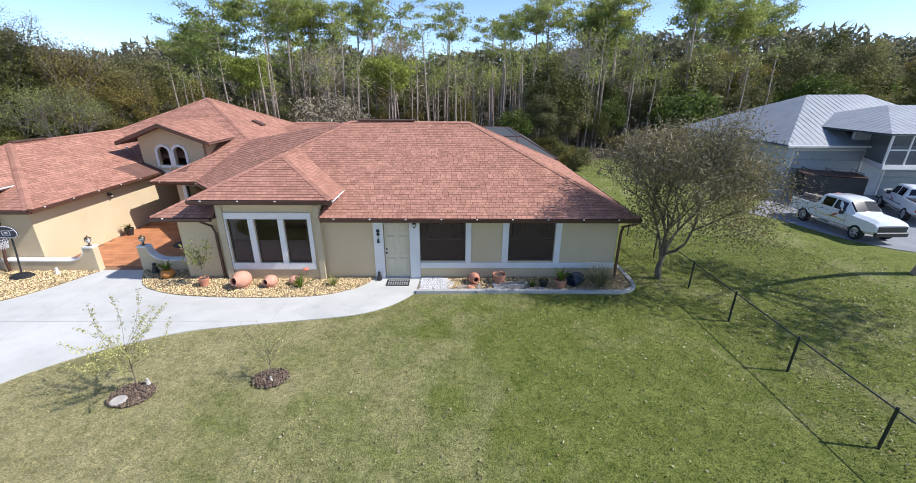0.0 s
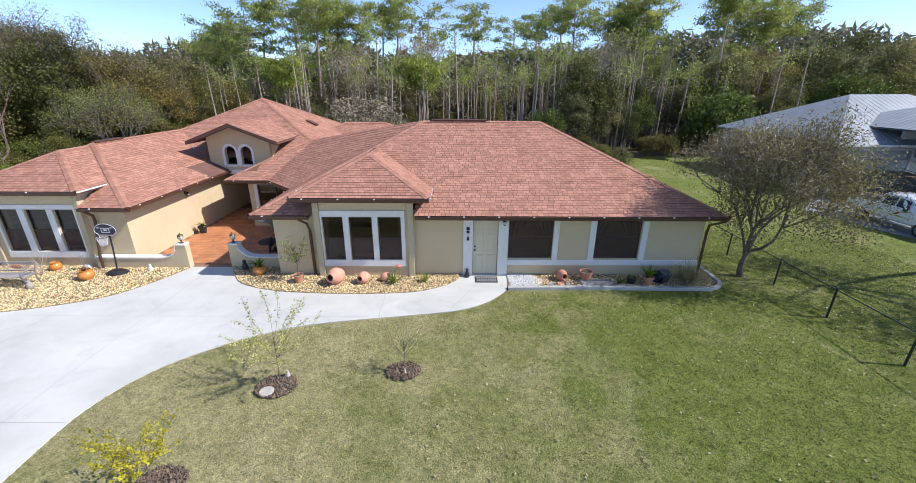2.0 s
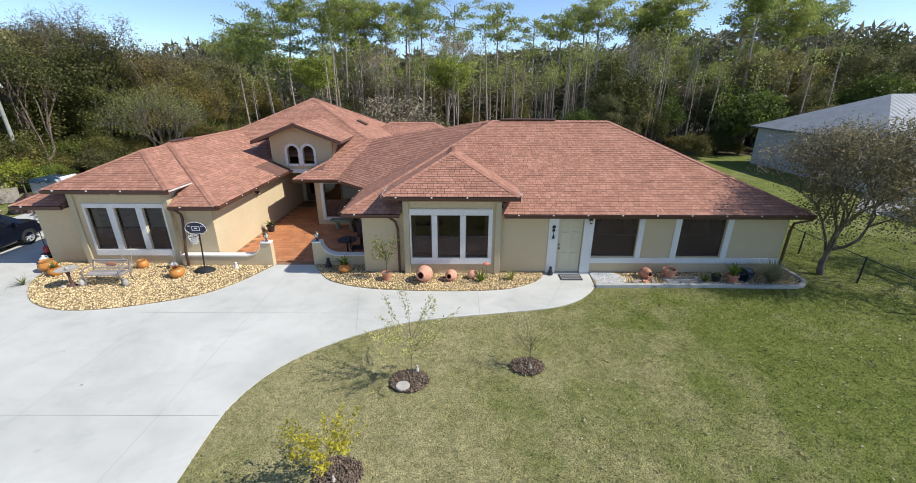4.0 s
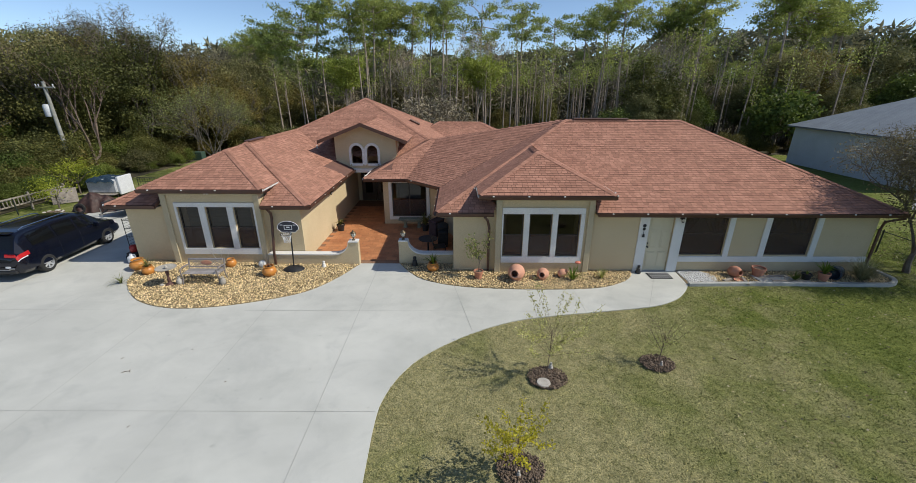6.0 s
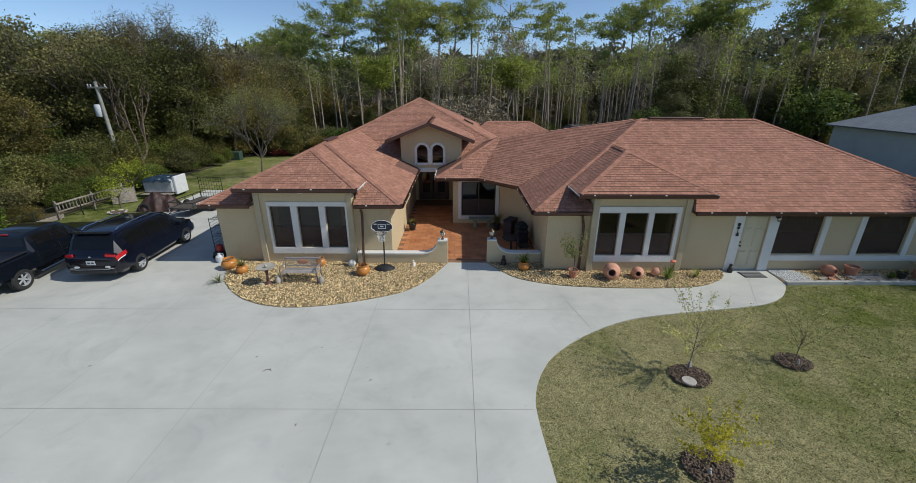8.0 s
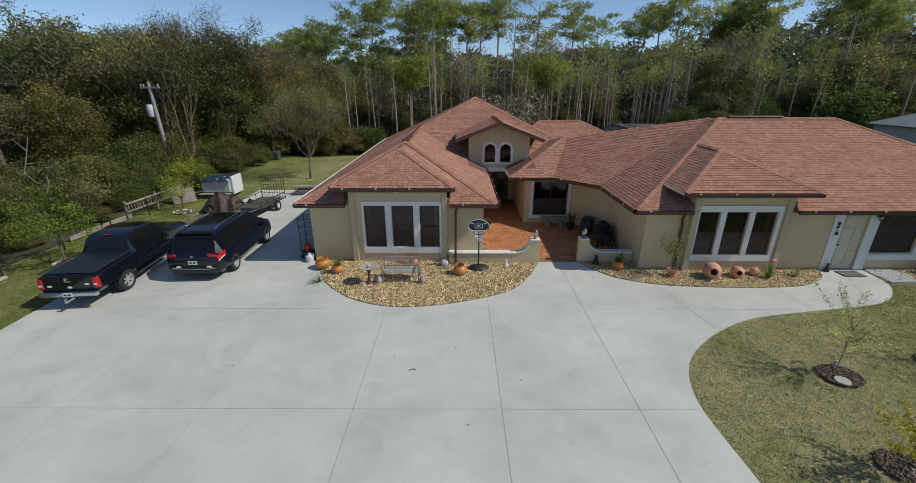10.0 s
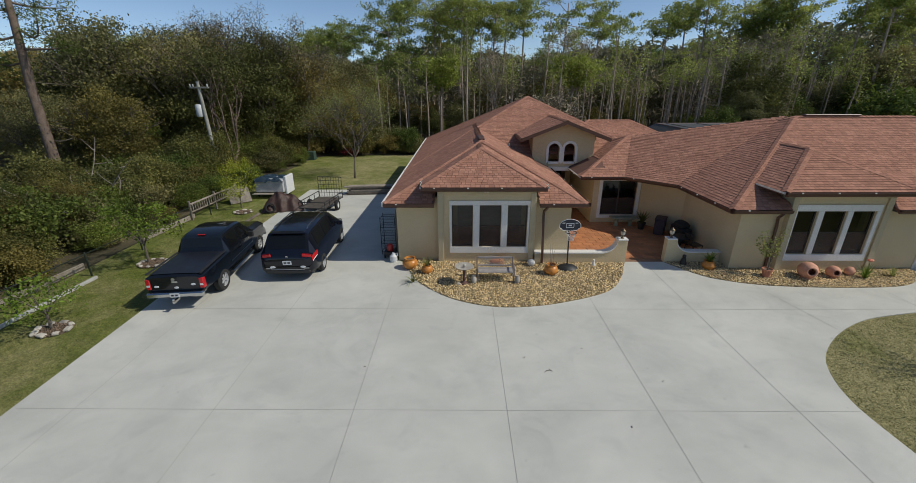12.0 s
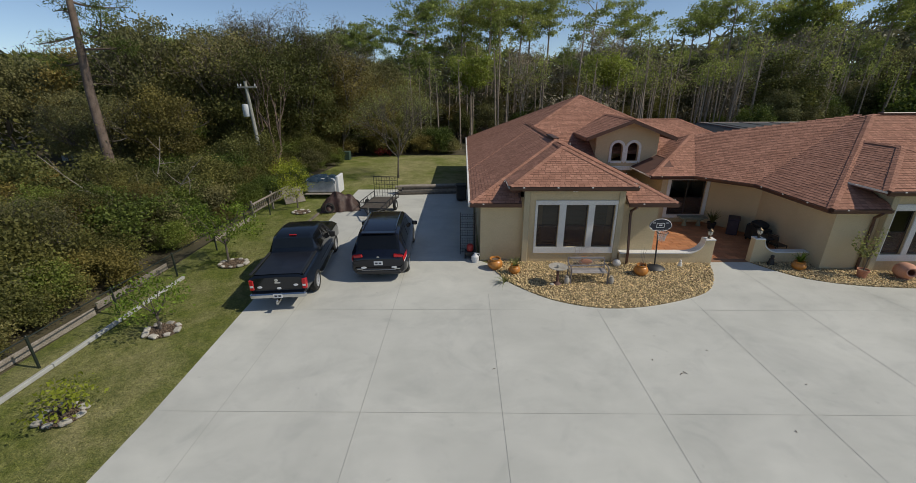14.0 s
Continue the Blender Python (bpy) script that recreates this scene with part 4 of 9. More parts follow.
# ---- low courtyard walls with lantern piers ----
def court_wall(x_pier0, x_pier1, x_end, y0, y1):
    """A low wall that sweeps up in a curve to a pier."""
    sx = 1 if x_end > x_pier1 else -1
    a = x_pier1 if sx > 0 else x_pier0
    prof = [(x_pier0 if sx > 0 else x_pier1, 1.02), (a, 1.02)]
    for i in range(13):
        t = math.pi / 2 * i / 12
        prof.append((a + sx * (0.02 + 0.62 * (1 - math.cos(t))), 0.97 - 0.5 * math.sin(t)))
    prof.append((x_end, 0.47))
    w = thing("courtyard_wall", (0, 0, 0), "low tan stucco wall curving up to a pier, white cap", "garden wall", "courtyard walls")
    mb, cap = MB(), MB()
    for (xa, za), (xb, zb) in zip(prof, prof[1:]):
        if abs(xa - xb) < 1e-6:
            continue
        p = [(xa, y0), (xb, y0), (xb, y1), (xa, y1)] if sx > 0 else [(xb, y0), (xa, y0), (xa, y1), (xb, y1)]
        zz = [za, zb, zb, za] if sx > 0 else [zb, za, za, zb]
        mb.add([(x, y, -0.05) for x, y in p] + [(x, y, z - 0.05) for (x, y), z in zip(p, zz)], [(3, 2, 1, 0), (4, 5, 6, 7), (0, 1, 5, 4), (2, 3, 7, 6), (1, 2, 6, 5), (3, 0, 4, 7)])
        c = [(x, y + (-0.03 if y == y0 else 0.03)) for x, y in p]
        cap.add([(x, y, z - 0.048) for (x, y), z in zip(c, zz)] + [(x, y, z) for (x, y), z in zip(c, zz)], [(3, 2, 1, 0), (4, 5, 6, 7), (0, 1, 5, 4), (2, 3, 7, 6), (1, 2, 6, 5), (3, 0, 4, 7)])
    part("body", mb, STUCCO, w)
    part("cap", cap, TRIM, w, "pale stucco cap")


court_wall(-14.08, -13.70, -17.33, 14.58, 14.84)
court_wall(-12.10, -11.74, -9.92, 14.68, 14.94)

BRONZE = surface("aged_bronze", (0.10, 0.075, 0.045), (0.20, 0.15, 0.09), 8.0, 60, 0.4, 0.1, metal=0.6, local=True)
FROST = surface("frosted_lamp_glass", (0.52, 0.50, 0.42), (0.62, 0.60, 0.52), 4.0, 50, 0.3, 0.0, local=True)


def pier_lantern(x, y, z):
    t = thing("pier_lantern", (x, y, z), "bronze urn shaped lantern on the wall pier", "lantern", "lanterns on the piers")
    part("base", MB().lathe([(0.07, 0), (0.07, 0.02), (0.03, 0.05), (0.03, 0.10), (0.055, 0.13)], 12), BRONZE, t, smooth=True)
    part("glass", MB().lathe([(0.05, 0.13), (0.095, 0.19), (0.10, 0.26), (0.085, 0.30)], 12), FROST, t, smooth=True)
    part("cap", MB().lathe([(0.11, 0.30), (0.10, 0.325), (0.05, 0.36), (0.018, 0.39), (0.022, 0.41), (0.0, 0.43)], 12), BRONZE, t, smooth=True)
    cage = MB()
    for i in range(6):
        a = math.pi * i / 3
        cage.tube([(0.052 * math.cos(a), 0.052 * math.sin(a), 0.13), (0.105 * math.cos(a), 0.105 * math.sin(a), 0.22), (0.10 * math.cos(a), 0.10 * math.sin(a), 0.30)], 0.007, 5)
    part("cage", cage, BRONZE, t)


pier_lantern(-13.89, 14.71, 1.022)
pier_lantern(-11.92, 14.81, 1.022)


def wall_lamp(x, y, z, rz=0):
    t = thing("wall_lamp", (x, y, z), "small black coach lamp on the wall", "wall lamp", rz=rz)
    part("bracket", MB().box(-0.05, -0.03, -0.02, 0.05, 0.0, 0.14, cut=0.006).tube([(0, -0.02, 0.1), (0, -0.1, 0.15), (0, -0.13, 0.1)], 0.01, 6), BLACK_METAL, t)
    part("shade", MB().lathe([(0.03, -0.12), (0.06, -0.06), (0.075, 0.04), (0.03, 0.09), (0.0, 0.10)], 8, pose(0, -0.13, 0)), BLACK_METAL, t)
    part("glass", MB().lathe([(0.025, -0.115), (0.062, -0.055), (0.07, 0.03)], 8, pose(0, -0.134, 0.004)), FROST, t)


wall_lamp(-1.37, FR - 0.052, 2.18)
wall_lamp(-15.945, 18.6, 2.0, 90)

# flood lamp over each bay
for fx, fy, fz in ((-6.4, 13.83, 3.02), (-19.3, 14.65, 2.98)):
    t = thing("flood_lamp", (fx, fy, fz), "small white twin flood lamp under the bay eave", "lamp", "flood lamps")
    part("plate", MB().box(-0.07, -0.025, -0.05, 0.07, 0.0, 0.05, cut=0.01), TRIM, t)
    for sx in (-0.05, 0.05):
        part("lamp_head", MB().lathe([(0.02, 0), (0.035, 0.05), (0.045, 0.09), (0.0, 0.09)], 10, pose(sx, -0.02, 0, 120)), TRIM, t, smooth=True)

# ---- fences ----
def chain_fence(name, x, ys_, h, label, wire=True):
    t = thing(name, (x, 0, 0), label, "fence")
    for y in ys_:
        part("post", MB().tube([(0, y, -0.1), (0, y, h + 0.03)], 0.032, 8).ball((0, y, h + 0.04), 0.035, 8, 5), CHAIN, t)
    for a, b in zip(ys_, ys_[1:]):
        part("rail", MB().tube([(0, a, h), (0, b, h)], 0.017, 6), CHAIN, t)
        mesh = MB()
        step = 0.085
        n = int((b - a) / step)
        k = int(h / step)
        w = 0.0016
        for i in range(-k, n):
            for s in (1, -1):
                y0 = a + (i if s > 0 else i + k) * step
                y1 = y0 + s * k * step
                z0, z1 = 0.02, h
                if s > 0:
                    ya, za, yb, zb = max(y0, a), z0 + max(0, a - y0) * (z1 - z0) / (k * step), min(y1, b), z1 - max(0, y1 - b) * (z1 - z0) / (k * step)
                else:
                    ya, za, yb, zb = min(y0, b), z0 + max(0, y0 - b) * (z1 - z0) / (k * step), max(y1, a), z1 - max(0, a - y1) * (z1 - z0) / (k * step)
                if za < zb:
                    mesh.quad((-0.002 * s, ya - w, za), (-0.002 * s, ya + w, za), (-0.002 * s, yb + w, zb), (-0.002 * s, yb - w, zb))
        tagged(part("wire_mesh", mesh, CHAIN, t, "woven chain link wire"), kind="stuff")
    return t


chain_fence("chain_link_fence", 8.72, [-4.0, -1.45, 1.1, 3.65, 6.2, 8.6, 11.0, 13.3, 16.1, 18.9, 21.7, 24.4, 27.1, 29.8, 32.5], 0.97, "dark chain link fence along the east lawn")
chain_fence("chain_link_fence", -34.2, [-2.2, 0.4, 3.0, 5.5, 8.1, 10.65, 13.4, 16.0, 18.6, 21.2], 0.86, "low dark chain link fence beside the woods")


def garden_edging(pts, name, label):
    for a, b in zip(pts, pts[1:]):
        m = Matrix.Translation((*a, 0)) @ (Vector((*b, 0)) - Vector((*a, 0))).to_track_quat("X", "Z").to_matrix().to_4x4()
        single(name, MB().box(0.01, -0.05, -0.02, (Vector(b) - Vector(a)).length - 0.01, 0.05, 0.09, cut=0.012), KERB, label, "edging", "edging strips", at=m)


garden_edging([(-33.85, 1.6), (-33.85, 4.8), (-33.85, 8.1), (-33.85, 10.6), (-33.82, 13.2)], "edging_strip", "narrow pale concrete edging strip in the grass")
for y0, y1, x in ((7.5, 10.6, -35.0), (10.9, 14.0, -35.1), (17.0, 20.6, -34.85)):
    m = Matrix.Translation((x, y0, 0.08)) @ Matrix.Rotation(radians(88), 4, "Z")
    single("old_board", MB().box(0, -0.03, -0.08, y1 - y0, 0.03, 0.16, cut=0.01), WOOD_GREY, "weathered grey board lying along the fence", "board", "old boards", at=m)

# pale wooden railing by the fence
rail = thing("wooden_railing", (-34.55, 20.2, 0.30), "weathered pale wooden railing panel on the fence", "railing", rz=88)
part("top_rail", MB().box(0, -0.03, 0.52, 4.4, 0.03, 0.6, cut=0.01), WOOD_GREY, rail)
part("bottom_rail", MB().box(0, -0.03, 0.1, 4.4, 0.03, 0.18, cut=0.01), WOOD_GREY, rail)
BAL = MB().box(-0.03, -0.045, 0.12, 0.03, -0.031, 0.56, cut=0.006).mesh("baluster", WOOD_GREY)
for i in range(22):
    part("baluster", BAL, None, rail, at=pose(0.12 + i * 0.198, 0, 0))
for x in (0.04, 2.2, 4.36):
    part("post", MB().box(x - 0.05, 0.031, -0.35, x + 0.05, 0.12, 0.72, cut=0.01), WOOD_GREY, rail)
single("leaning_pallet", MB().box(-0.6, -0.03, 0, 0.6, 0.03, 1.0, cut=0.01), WOOD_GREY, "grey plywood board leaning by the fence", "board", at=pose(-33.7, 23.6, 0.0, -35, 0, 40))

# ---- utility pole ----
pole = thing("utility_pole", (-38.3, 29.6, 0), "wooden utility pole with a grey transformer", "utility pole")
POLE_WOOD = surface("pole_wood", (0.24, 0.24, 0.21), (0.36, 0.36, 0.32), 4.0, 40, 0.9, 0.3)
part("pole", MB().tube([(0, 0, -0.3), (-0.2, 0.2, 3.5), (-0.45, 0.4, 7.0)], [0.15, 0.13, 0.11], 10), POLE_WOOD, pole, smooth=True)
part("cross_arm", MB().box(-1.0, 0.26, 6.55, 0.35, 0.36, 6.66, cut=0.01), POLE_WOOD, pole)
TRANSF = surface("grey_transformer_paint", (0.52, 0.54, 0.55), (0.62, 0.64, 0.65), 3.0, 40, 0.5, 0.05)
part("transformer", MB().lathe([(0.0, 4.65), (0.23, 4.65), (0.25, 4.7), (0.25, 5.4), (0.2, 5.48), (0.0, 5.5)], 16, pose(-0.65, 0.3, 0)), TRANSF, pole, "pale grey transformer can", True)
for i, x in enumerate((-0.95, -0.75, 0.25)):
    part("insulator", MB().lathe([(0.03, 6.66), (0.05, 6.7), (0.03, 6.74), (0.05, 6.78), (0.02, 6.84), (0, 6.84)], 8, pose(x, 0.31, 0)), TRANSF, pole, smooth=True)
part("bushing", MB().tube([(-0.65, 0.3, 5.48), (-0.62, 0.3, 5.7), (-0.55, 0.3, 5.74)], 0.025, 6), BLACK_METAL, pole)
part("bracket", MB().tube([(-0.6, 0.3, 5.2), (-0.3, 0.3, 5.2)], 0.03, 6).tube([(-0.6, 0.3, 4.8), (-0.3, 0.28, 4.8)], 0.03, 6), BLACK_METAL, pole)

# ---- screened pool cage behind the house ----
cage = thing("pool_cage", (0, 0, 0), "dark screened pool enclosure behind the house", "screen enclosure")


cx0, cx1, cy0, cy1, ch, ct = -5.6, 6.9, 26.6, 36.6, 2.5, 3.72
ring0 = [(cx0, cy0, ch), (cx1, cy0, ch), (cx1, cy1, ch), (cx0, cy1, ch)]
ring1 = [(cx0 + 1.6, cy0 + 1.6, ct), (cx1 - 2.2, cy0 + 1.6, ct), (cx1 - 2.2, cy1 - 1.6, ct), (cx0 + 1.6, cy1 - 1.6, ct)]
for i in range(4):
    j = (i + 1) % 4
    part("screen_panel", MB().quad(ring0[i], ring0[j], ring1[j], ring1[i]), SCREEN, cage)
    part("screen_panel", MB().quad((*ring0[i][:2], 0), (*ring0[j][:2], 0), ring0[j], ring0[i]), SCREEN, cage)
    part("frame_bar", MB().tube([ring0[i], ring0[j]], 0.04, 4), BROWN_METAL, cage)
    part("frame_bar", MB().tube([ring1[i], ring1[j]], 0.04, 4), BROWN_METAL, cage)
    part("frame_bar", MB().tube([ring0[i], ring1[i]], 0.04, 4), BROWN_METAL, cage)
    part("post", MB().tube([(*ring0[i][:2], 0), ring0[i]], 0.04, 4), BROWN_METAL, cage)
part("screen_panel", MB().quad(*ring1), SCREEN, cage)
for k in range(1, 5):
    x = cx0 + (cx1 - cx0) * k / 5
    part("frame_bar", MB().tube([(x, cy0, ch), (x, cy0 + 1.6, ct + 0.01), (x, cy1 - 1.6, ct + 0.01), (x, cy1, ch)], 0.03, 4), BROWN_METAL, cage)

# ---- neighbour's house ----
nb = thing("neighbour_house", (0, 0, 0), "white sided neighbour house with a grey ribbed metal roof", "house")


def ribbed_plane(pl, step=0.42):
    """A metal roof plane with raised ribs running up from its eave (first two corners)."""
    a, b = Vector(pl[0]), Vector(pl[1])
    e = (b - a).normalized()
    nrm = (b - a).cross(Vector(pl[2]) - a).normalized()
    up = nrm.cross(e)
    ob = part("roof", MB().poly(pl).poly([(x, y, z - 0.1) for x, y, z in pl][::-1]), METAL_ROOF, nb, "grey ribbed metal roof slope")
    loc = [((Vector(p) - a).dot(e), (Vector(p) - a).dot(up)) for p in pl]
    ribs = MB()
    for i in range(1, int((b - a).length / step)):
        s = i * step
        tops = []
        for k in range(1, len(loc)):
            (s0, t0), (s1, t1) = loc[k], loc[(k + 1) % len(loc)]
            if abs(s1 - s0) > 1e-6 and (s0 - s) * (s1 - s) <= 0:
                tops.append(t0 + (t1 - t0) * (s - s0) / (s1 - s0))
        if tops and max(tops) > 0.05:
            t = max(tops)
            p, q = a + e * s, a + e * s + up * t
            for d in (-1, 1):
                ribs.quad(p + e * 0.015 * d, q + e * 0.015 * d, q + nrm * 0.014, p + nrm * 0.014)
    tagged(part("rib", ribs, METAL_ROOF, ob), kind="stuff")


e0 = 3.45
ridge_w, ridge_e = (27.4, 33.0, 6.45), (32.0, 33.0, 6.5)
c0, c1, c2, c3 = (21.8, 26.6, e0), (37.5, 26.6, e0), (37.5, 39.8, e0), (21.8, 39.8, e0)
ribbed_plane((c0, c1, ridge_e, ridge_w))
ribbed_plane((c3, c0, ridge_w))
ribbed_plane((c1, c2, ridge_e))
ribbed_plane((c2, c3, ridge_w, ridge_e))
# upper porch block
p0, p1, p2, p3 = (25.5, 23.9, 4.45), (39.0, 23.9, 4.45), (39.0, 33.1, 4.45), (25.5, 33.1, 4.45)
q0, q1 = (29.4, 28.5, 5.9), (35.0, 28.5, 5.9)
ribbed_plane((p0, p1, q1, q0))
ribbed_plane((p3, p0, q0))
ribbed_plane((p1, p2, q1))
ribbed_plane((p2, p3, q0, q1))


def nb_wall(p0_, p1_, z1, holes=(), z0=-0.05):
    part("wall", wall_run(MB(), p0_, p1_, z0, z1, holes), SIDING, nb)


nb_wall((22.4, 27.2), (28.6, 27.2), 3.4, [(0.5, 5.2, 0, 3.0)])
nb_wall((28.6, 27.2), (38.4, 27.2), 4.6, [(0.9, 6.0, 0, 2.1), (2.5, 3.4, 2.8, 4.2)])
nb_wall((22.4, 39.2), (22.4, 27.41), 3.4)
nb_wall((38.4, 27.41), (38.4, 39.2), 3.4)
nb_wall((38.4, 39.4), (22.4, 39.4), 3.4)
GARAGE = surface("grey_garage_door", (0.34, 0.37, 0.39), (0.40, 0.43, 0.45), 1.5, 30, 0.6, 0.05)
for x0, x1, h in ((22.9, 27.6, 3.0), (29.5, 34.6, 2.1)):
    gd = part("garage_door", MB().box(x0, 27.26, 0, x1, 27.3, h), GARAGE, nb, "grey sectional garage door")
    for k in range(5):
        part("panel", MB().box(x0 + 0.03, 27.225, h * k / 5 + 0.015, x1 - 0.03, 27.259, h * (k + 1) / 5 - 0.015, cut=0.012), GARAGE, gd)
    for a, b, z0, z1 in ((x0 - 0.14, x0, 0, h + 0.14), (x1, x1 + 0.14, 0, h + 0.14), (x0 + 0.001, x1 - 0.001, h, h + 0.14)):
        part("trim", MB().box(a, 27.16, z0, b, 27.198, z1, cut=0.006), TRIM, nb)
part("wall", MB().box(26.6, 27.2, 3.42, 28.59, 27.4, 4.6), SIDING, nb)
part("balcony", MB().prism([(25.9, 24.1), (38.4, 24.1), (38.4, 27.15), (27.6, 27.15)], 2.35, 2.62), TRIM, nb, "white balcony slab")
for x in (25.98, 27.2, 28.9, 30.7, 32.5, 34.4, 36.3, 38.3):
    part("post", MB().box(x - 0.05, 24.15, 2.62, x + 0.05, 24.25, 4.4, cut=0.006), TRIM, nb)
part("rail", MB().box(26.0, 24.17, 3.45, 38.3, 24.23, 3.53, cut=0.006), TRIM, nb)
part("screen", MB().quad((26.0, 24.2, 2.62), (38.3, 24.2, 2.62), (38.3, 24.2, 4.4), (26.0, 24.2, 4.4)).quad((26.0, 24.2, 2.62), (27.6, 27.1, 2.62), (27.6, 27.1, 4.4), (26.0, 24.2, 4.4)), SCREEN, nb)
for x in (32.0, 38.3):
    part("post", MB().box(x - 0.07, 24.13, 0, x + 0.07, 24.27, 2.35, cut=0.01), TRIM, nb)
for a, b in (((21.8, 26.58), (37.5, 26.58)),):
    part("gutter", MB().box(a[0], a[1] - 0.1, e0 - 0.16, b[0], a[1], e0 - 0.01, cut=0.015), TRIM, nb)
ASPHALT = surface("grey_asphalt", (0.20, 0.21, 0.22), (0.27, 0.28, 0.29), 0.8, 60, 0.9, 0.2)
single("neighbour_drive", MB().prism(smooth_line([(17.4, 22.8), (18.4, 21.4), (18.9, 19.6), (19.7, 17.9), (21.1, 16.7), (26.0, 15.2)], 4) + [(60, 12), (60, 27.1), (22.0, 27.1)], -0.1, -0.005), ASPHALT,
       "grey driveway before the neighbour garage", "driveway", kind="structure")

# ---- trees ----
rng = np.random.default_rng(7)


def leaf_mesh(name, centres, size, material, per=1, flat=0.0, long=1.6):
    """Small pointed leaves, or tufts, at the given centres: two triangles each, turned every way."""
    c = np.repeat(np.asarray(centres, float), per, axis=0)
    n = len(c)
    if per > 1:
        c = c + rng.normal(0, size * 0.9, (n, 3))
    u = rng.normal(size=(n, 3))
    u[:, 2] *= 1 - flat
    u /= np.linalg.norm(u, axis=1)[:, None]
    w = np.cross(u, rng.normal(size=(n, 3)))
    w /= np.linalg.norm(w, axis=1)[:, None]
    s = size * rng.uniform(0.6, 1.3, (n, 1))
    pts = np.stack([c - u * s * long / 2, c + w * s * 0.5, c + u * s * long / 2, c - w * s * 0.5], 1).reshape(-1, 3)
    me = bpy.data.meshes.new(name)
    me.vertices.add(4 * n)
    me.vertices.foreach_set("co", pts.ravel())
    me.loops.add(4 * n)
    me.loops.foreach_set("vertex_index", np.arange(4 * n, dtype=np.int32))
    me.polygons.add(n)
    me.polygons.foreach_set("loop_start", np.arange(0, 4 * n, 4, dtype=np.int32))
    me.materials.append(material)
    me.update(calc_edges=True)
    return me


def limb(mb, a, b, r0, r1, n=6, bend=0.15, seg=4):
    a, b = Vector(a), Vector(b)
    L = (b - a).length
    pts, rad = [], []
    off = Vector(rng.normal(0, 1, 3)) * L * bend
    for i in range(seg + 1):
        t = i / seg
        pts.append(a.lerp(b, t) + off * math.sin(math.pi * t) * 0.5)
        rad.append(r0 + (r1 - r0) * t)
    mb.tube(pts, rad, n)
    return pts


def pine_meshes(h, clumps, crown_from=0.62, tuft=0.095, needles=None):
    """A tall slash pine: straight bare trunk, short limbs and tufted clumps of needles near the top."""
    tr = MB()
    lean = rng.normal(0, 0.02, 2) * h
    trunk = [Vector((lean[0] * t * t, lean[1] * t * t, h * t)) for t in (0, 0.15, 0.3, 0.45, 0.6, 0.75, 0.9, 1.0)]
    tr.tube(trunk, [0.19 * (1 - 0.70 * t) * h / 15 + 0.015 for t in (0, 0.15, 0.3, 0.45, 0.6, 0.75, 0.9, 1.0)], 7)
    cs = []
    for i in range(clumps):
        t = crown_from + (1.0 - crown_from) * (i + rng.uniform(0, 1)) / clumps
        base = Vector((lean[0] * t * t, lean[1] * t * t, h * t))
        a = rng.uniform(0, 2 * math.pi)
        L = rng.uniform(0.55, 1.05) * (2.6 * (1.05 - t) / (1.05 - crown_from) + 0.9)
        tip = base + Vector((L * math.cos(a), L * math.sin(a), rng.uniform(0.3, 1.3)))
        ps = limb(tr, base, tip, 0.05, 0.015, 4, 0.22, 4)
        for k in range(5):
            o = ps[2 + k % 3]
            q = o + Vector((rng.normal(0, 0.5), rng.normal(0, 0.5), rng.uniform(0.1, 0.5)))
            limb(tr, o, q, 0.016, 0.006, 3, 0.15, 2)
            cs.append(np.array(q) + rng.normal(0, 0.34, (46, 3)) * (1, 1, 0.55))
    for i in range(5):
        t = rng.uniform(0.3, crown_from)
        base = Vector((lean[0] * t * t, lean[1] * t * t, h * t))
        a = rng.uniform(0, 2 * math.pi)
        limb(tr, base, base + Vector((math.cos(a), math.sin(a), rng.uniform(-0.2, 0.3))) * rng.uniform(0.4, 1.2), 0.03, 0.008, 4, 0.2, 2)
    return tr.mesh("trunk", PINE_BARK, True), leaf_mesh("crown", np.concatenate(cs), tuft, needles or PINE_LEAF, long=3.0)


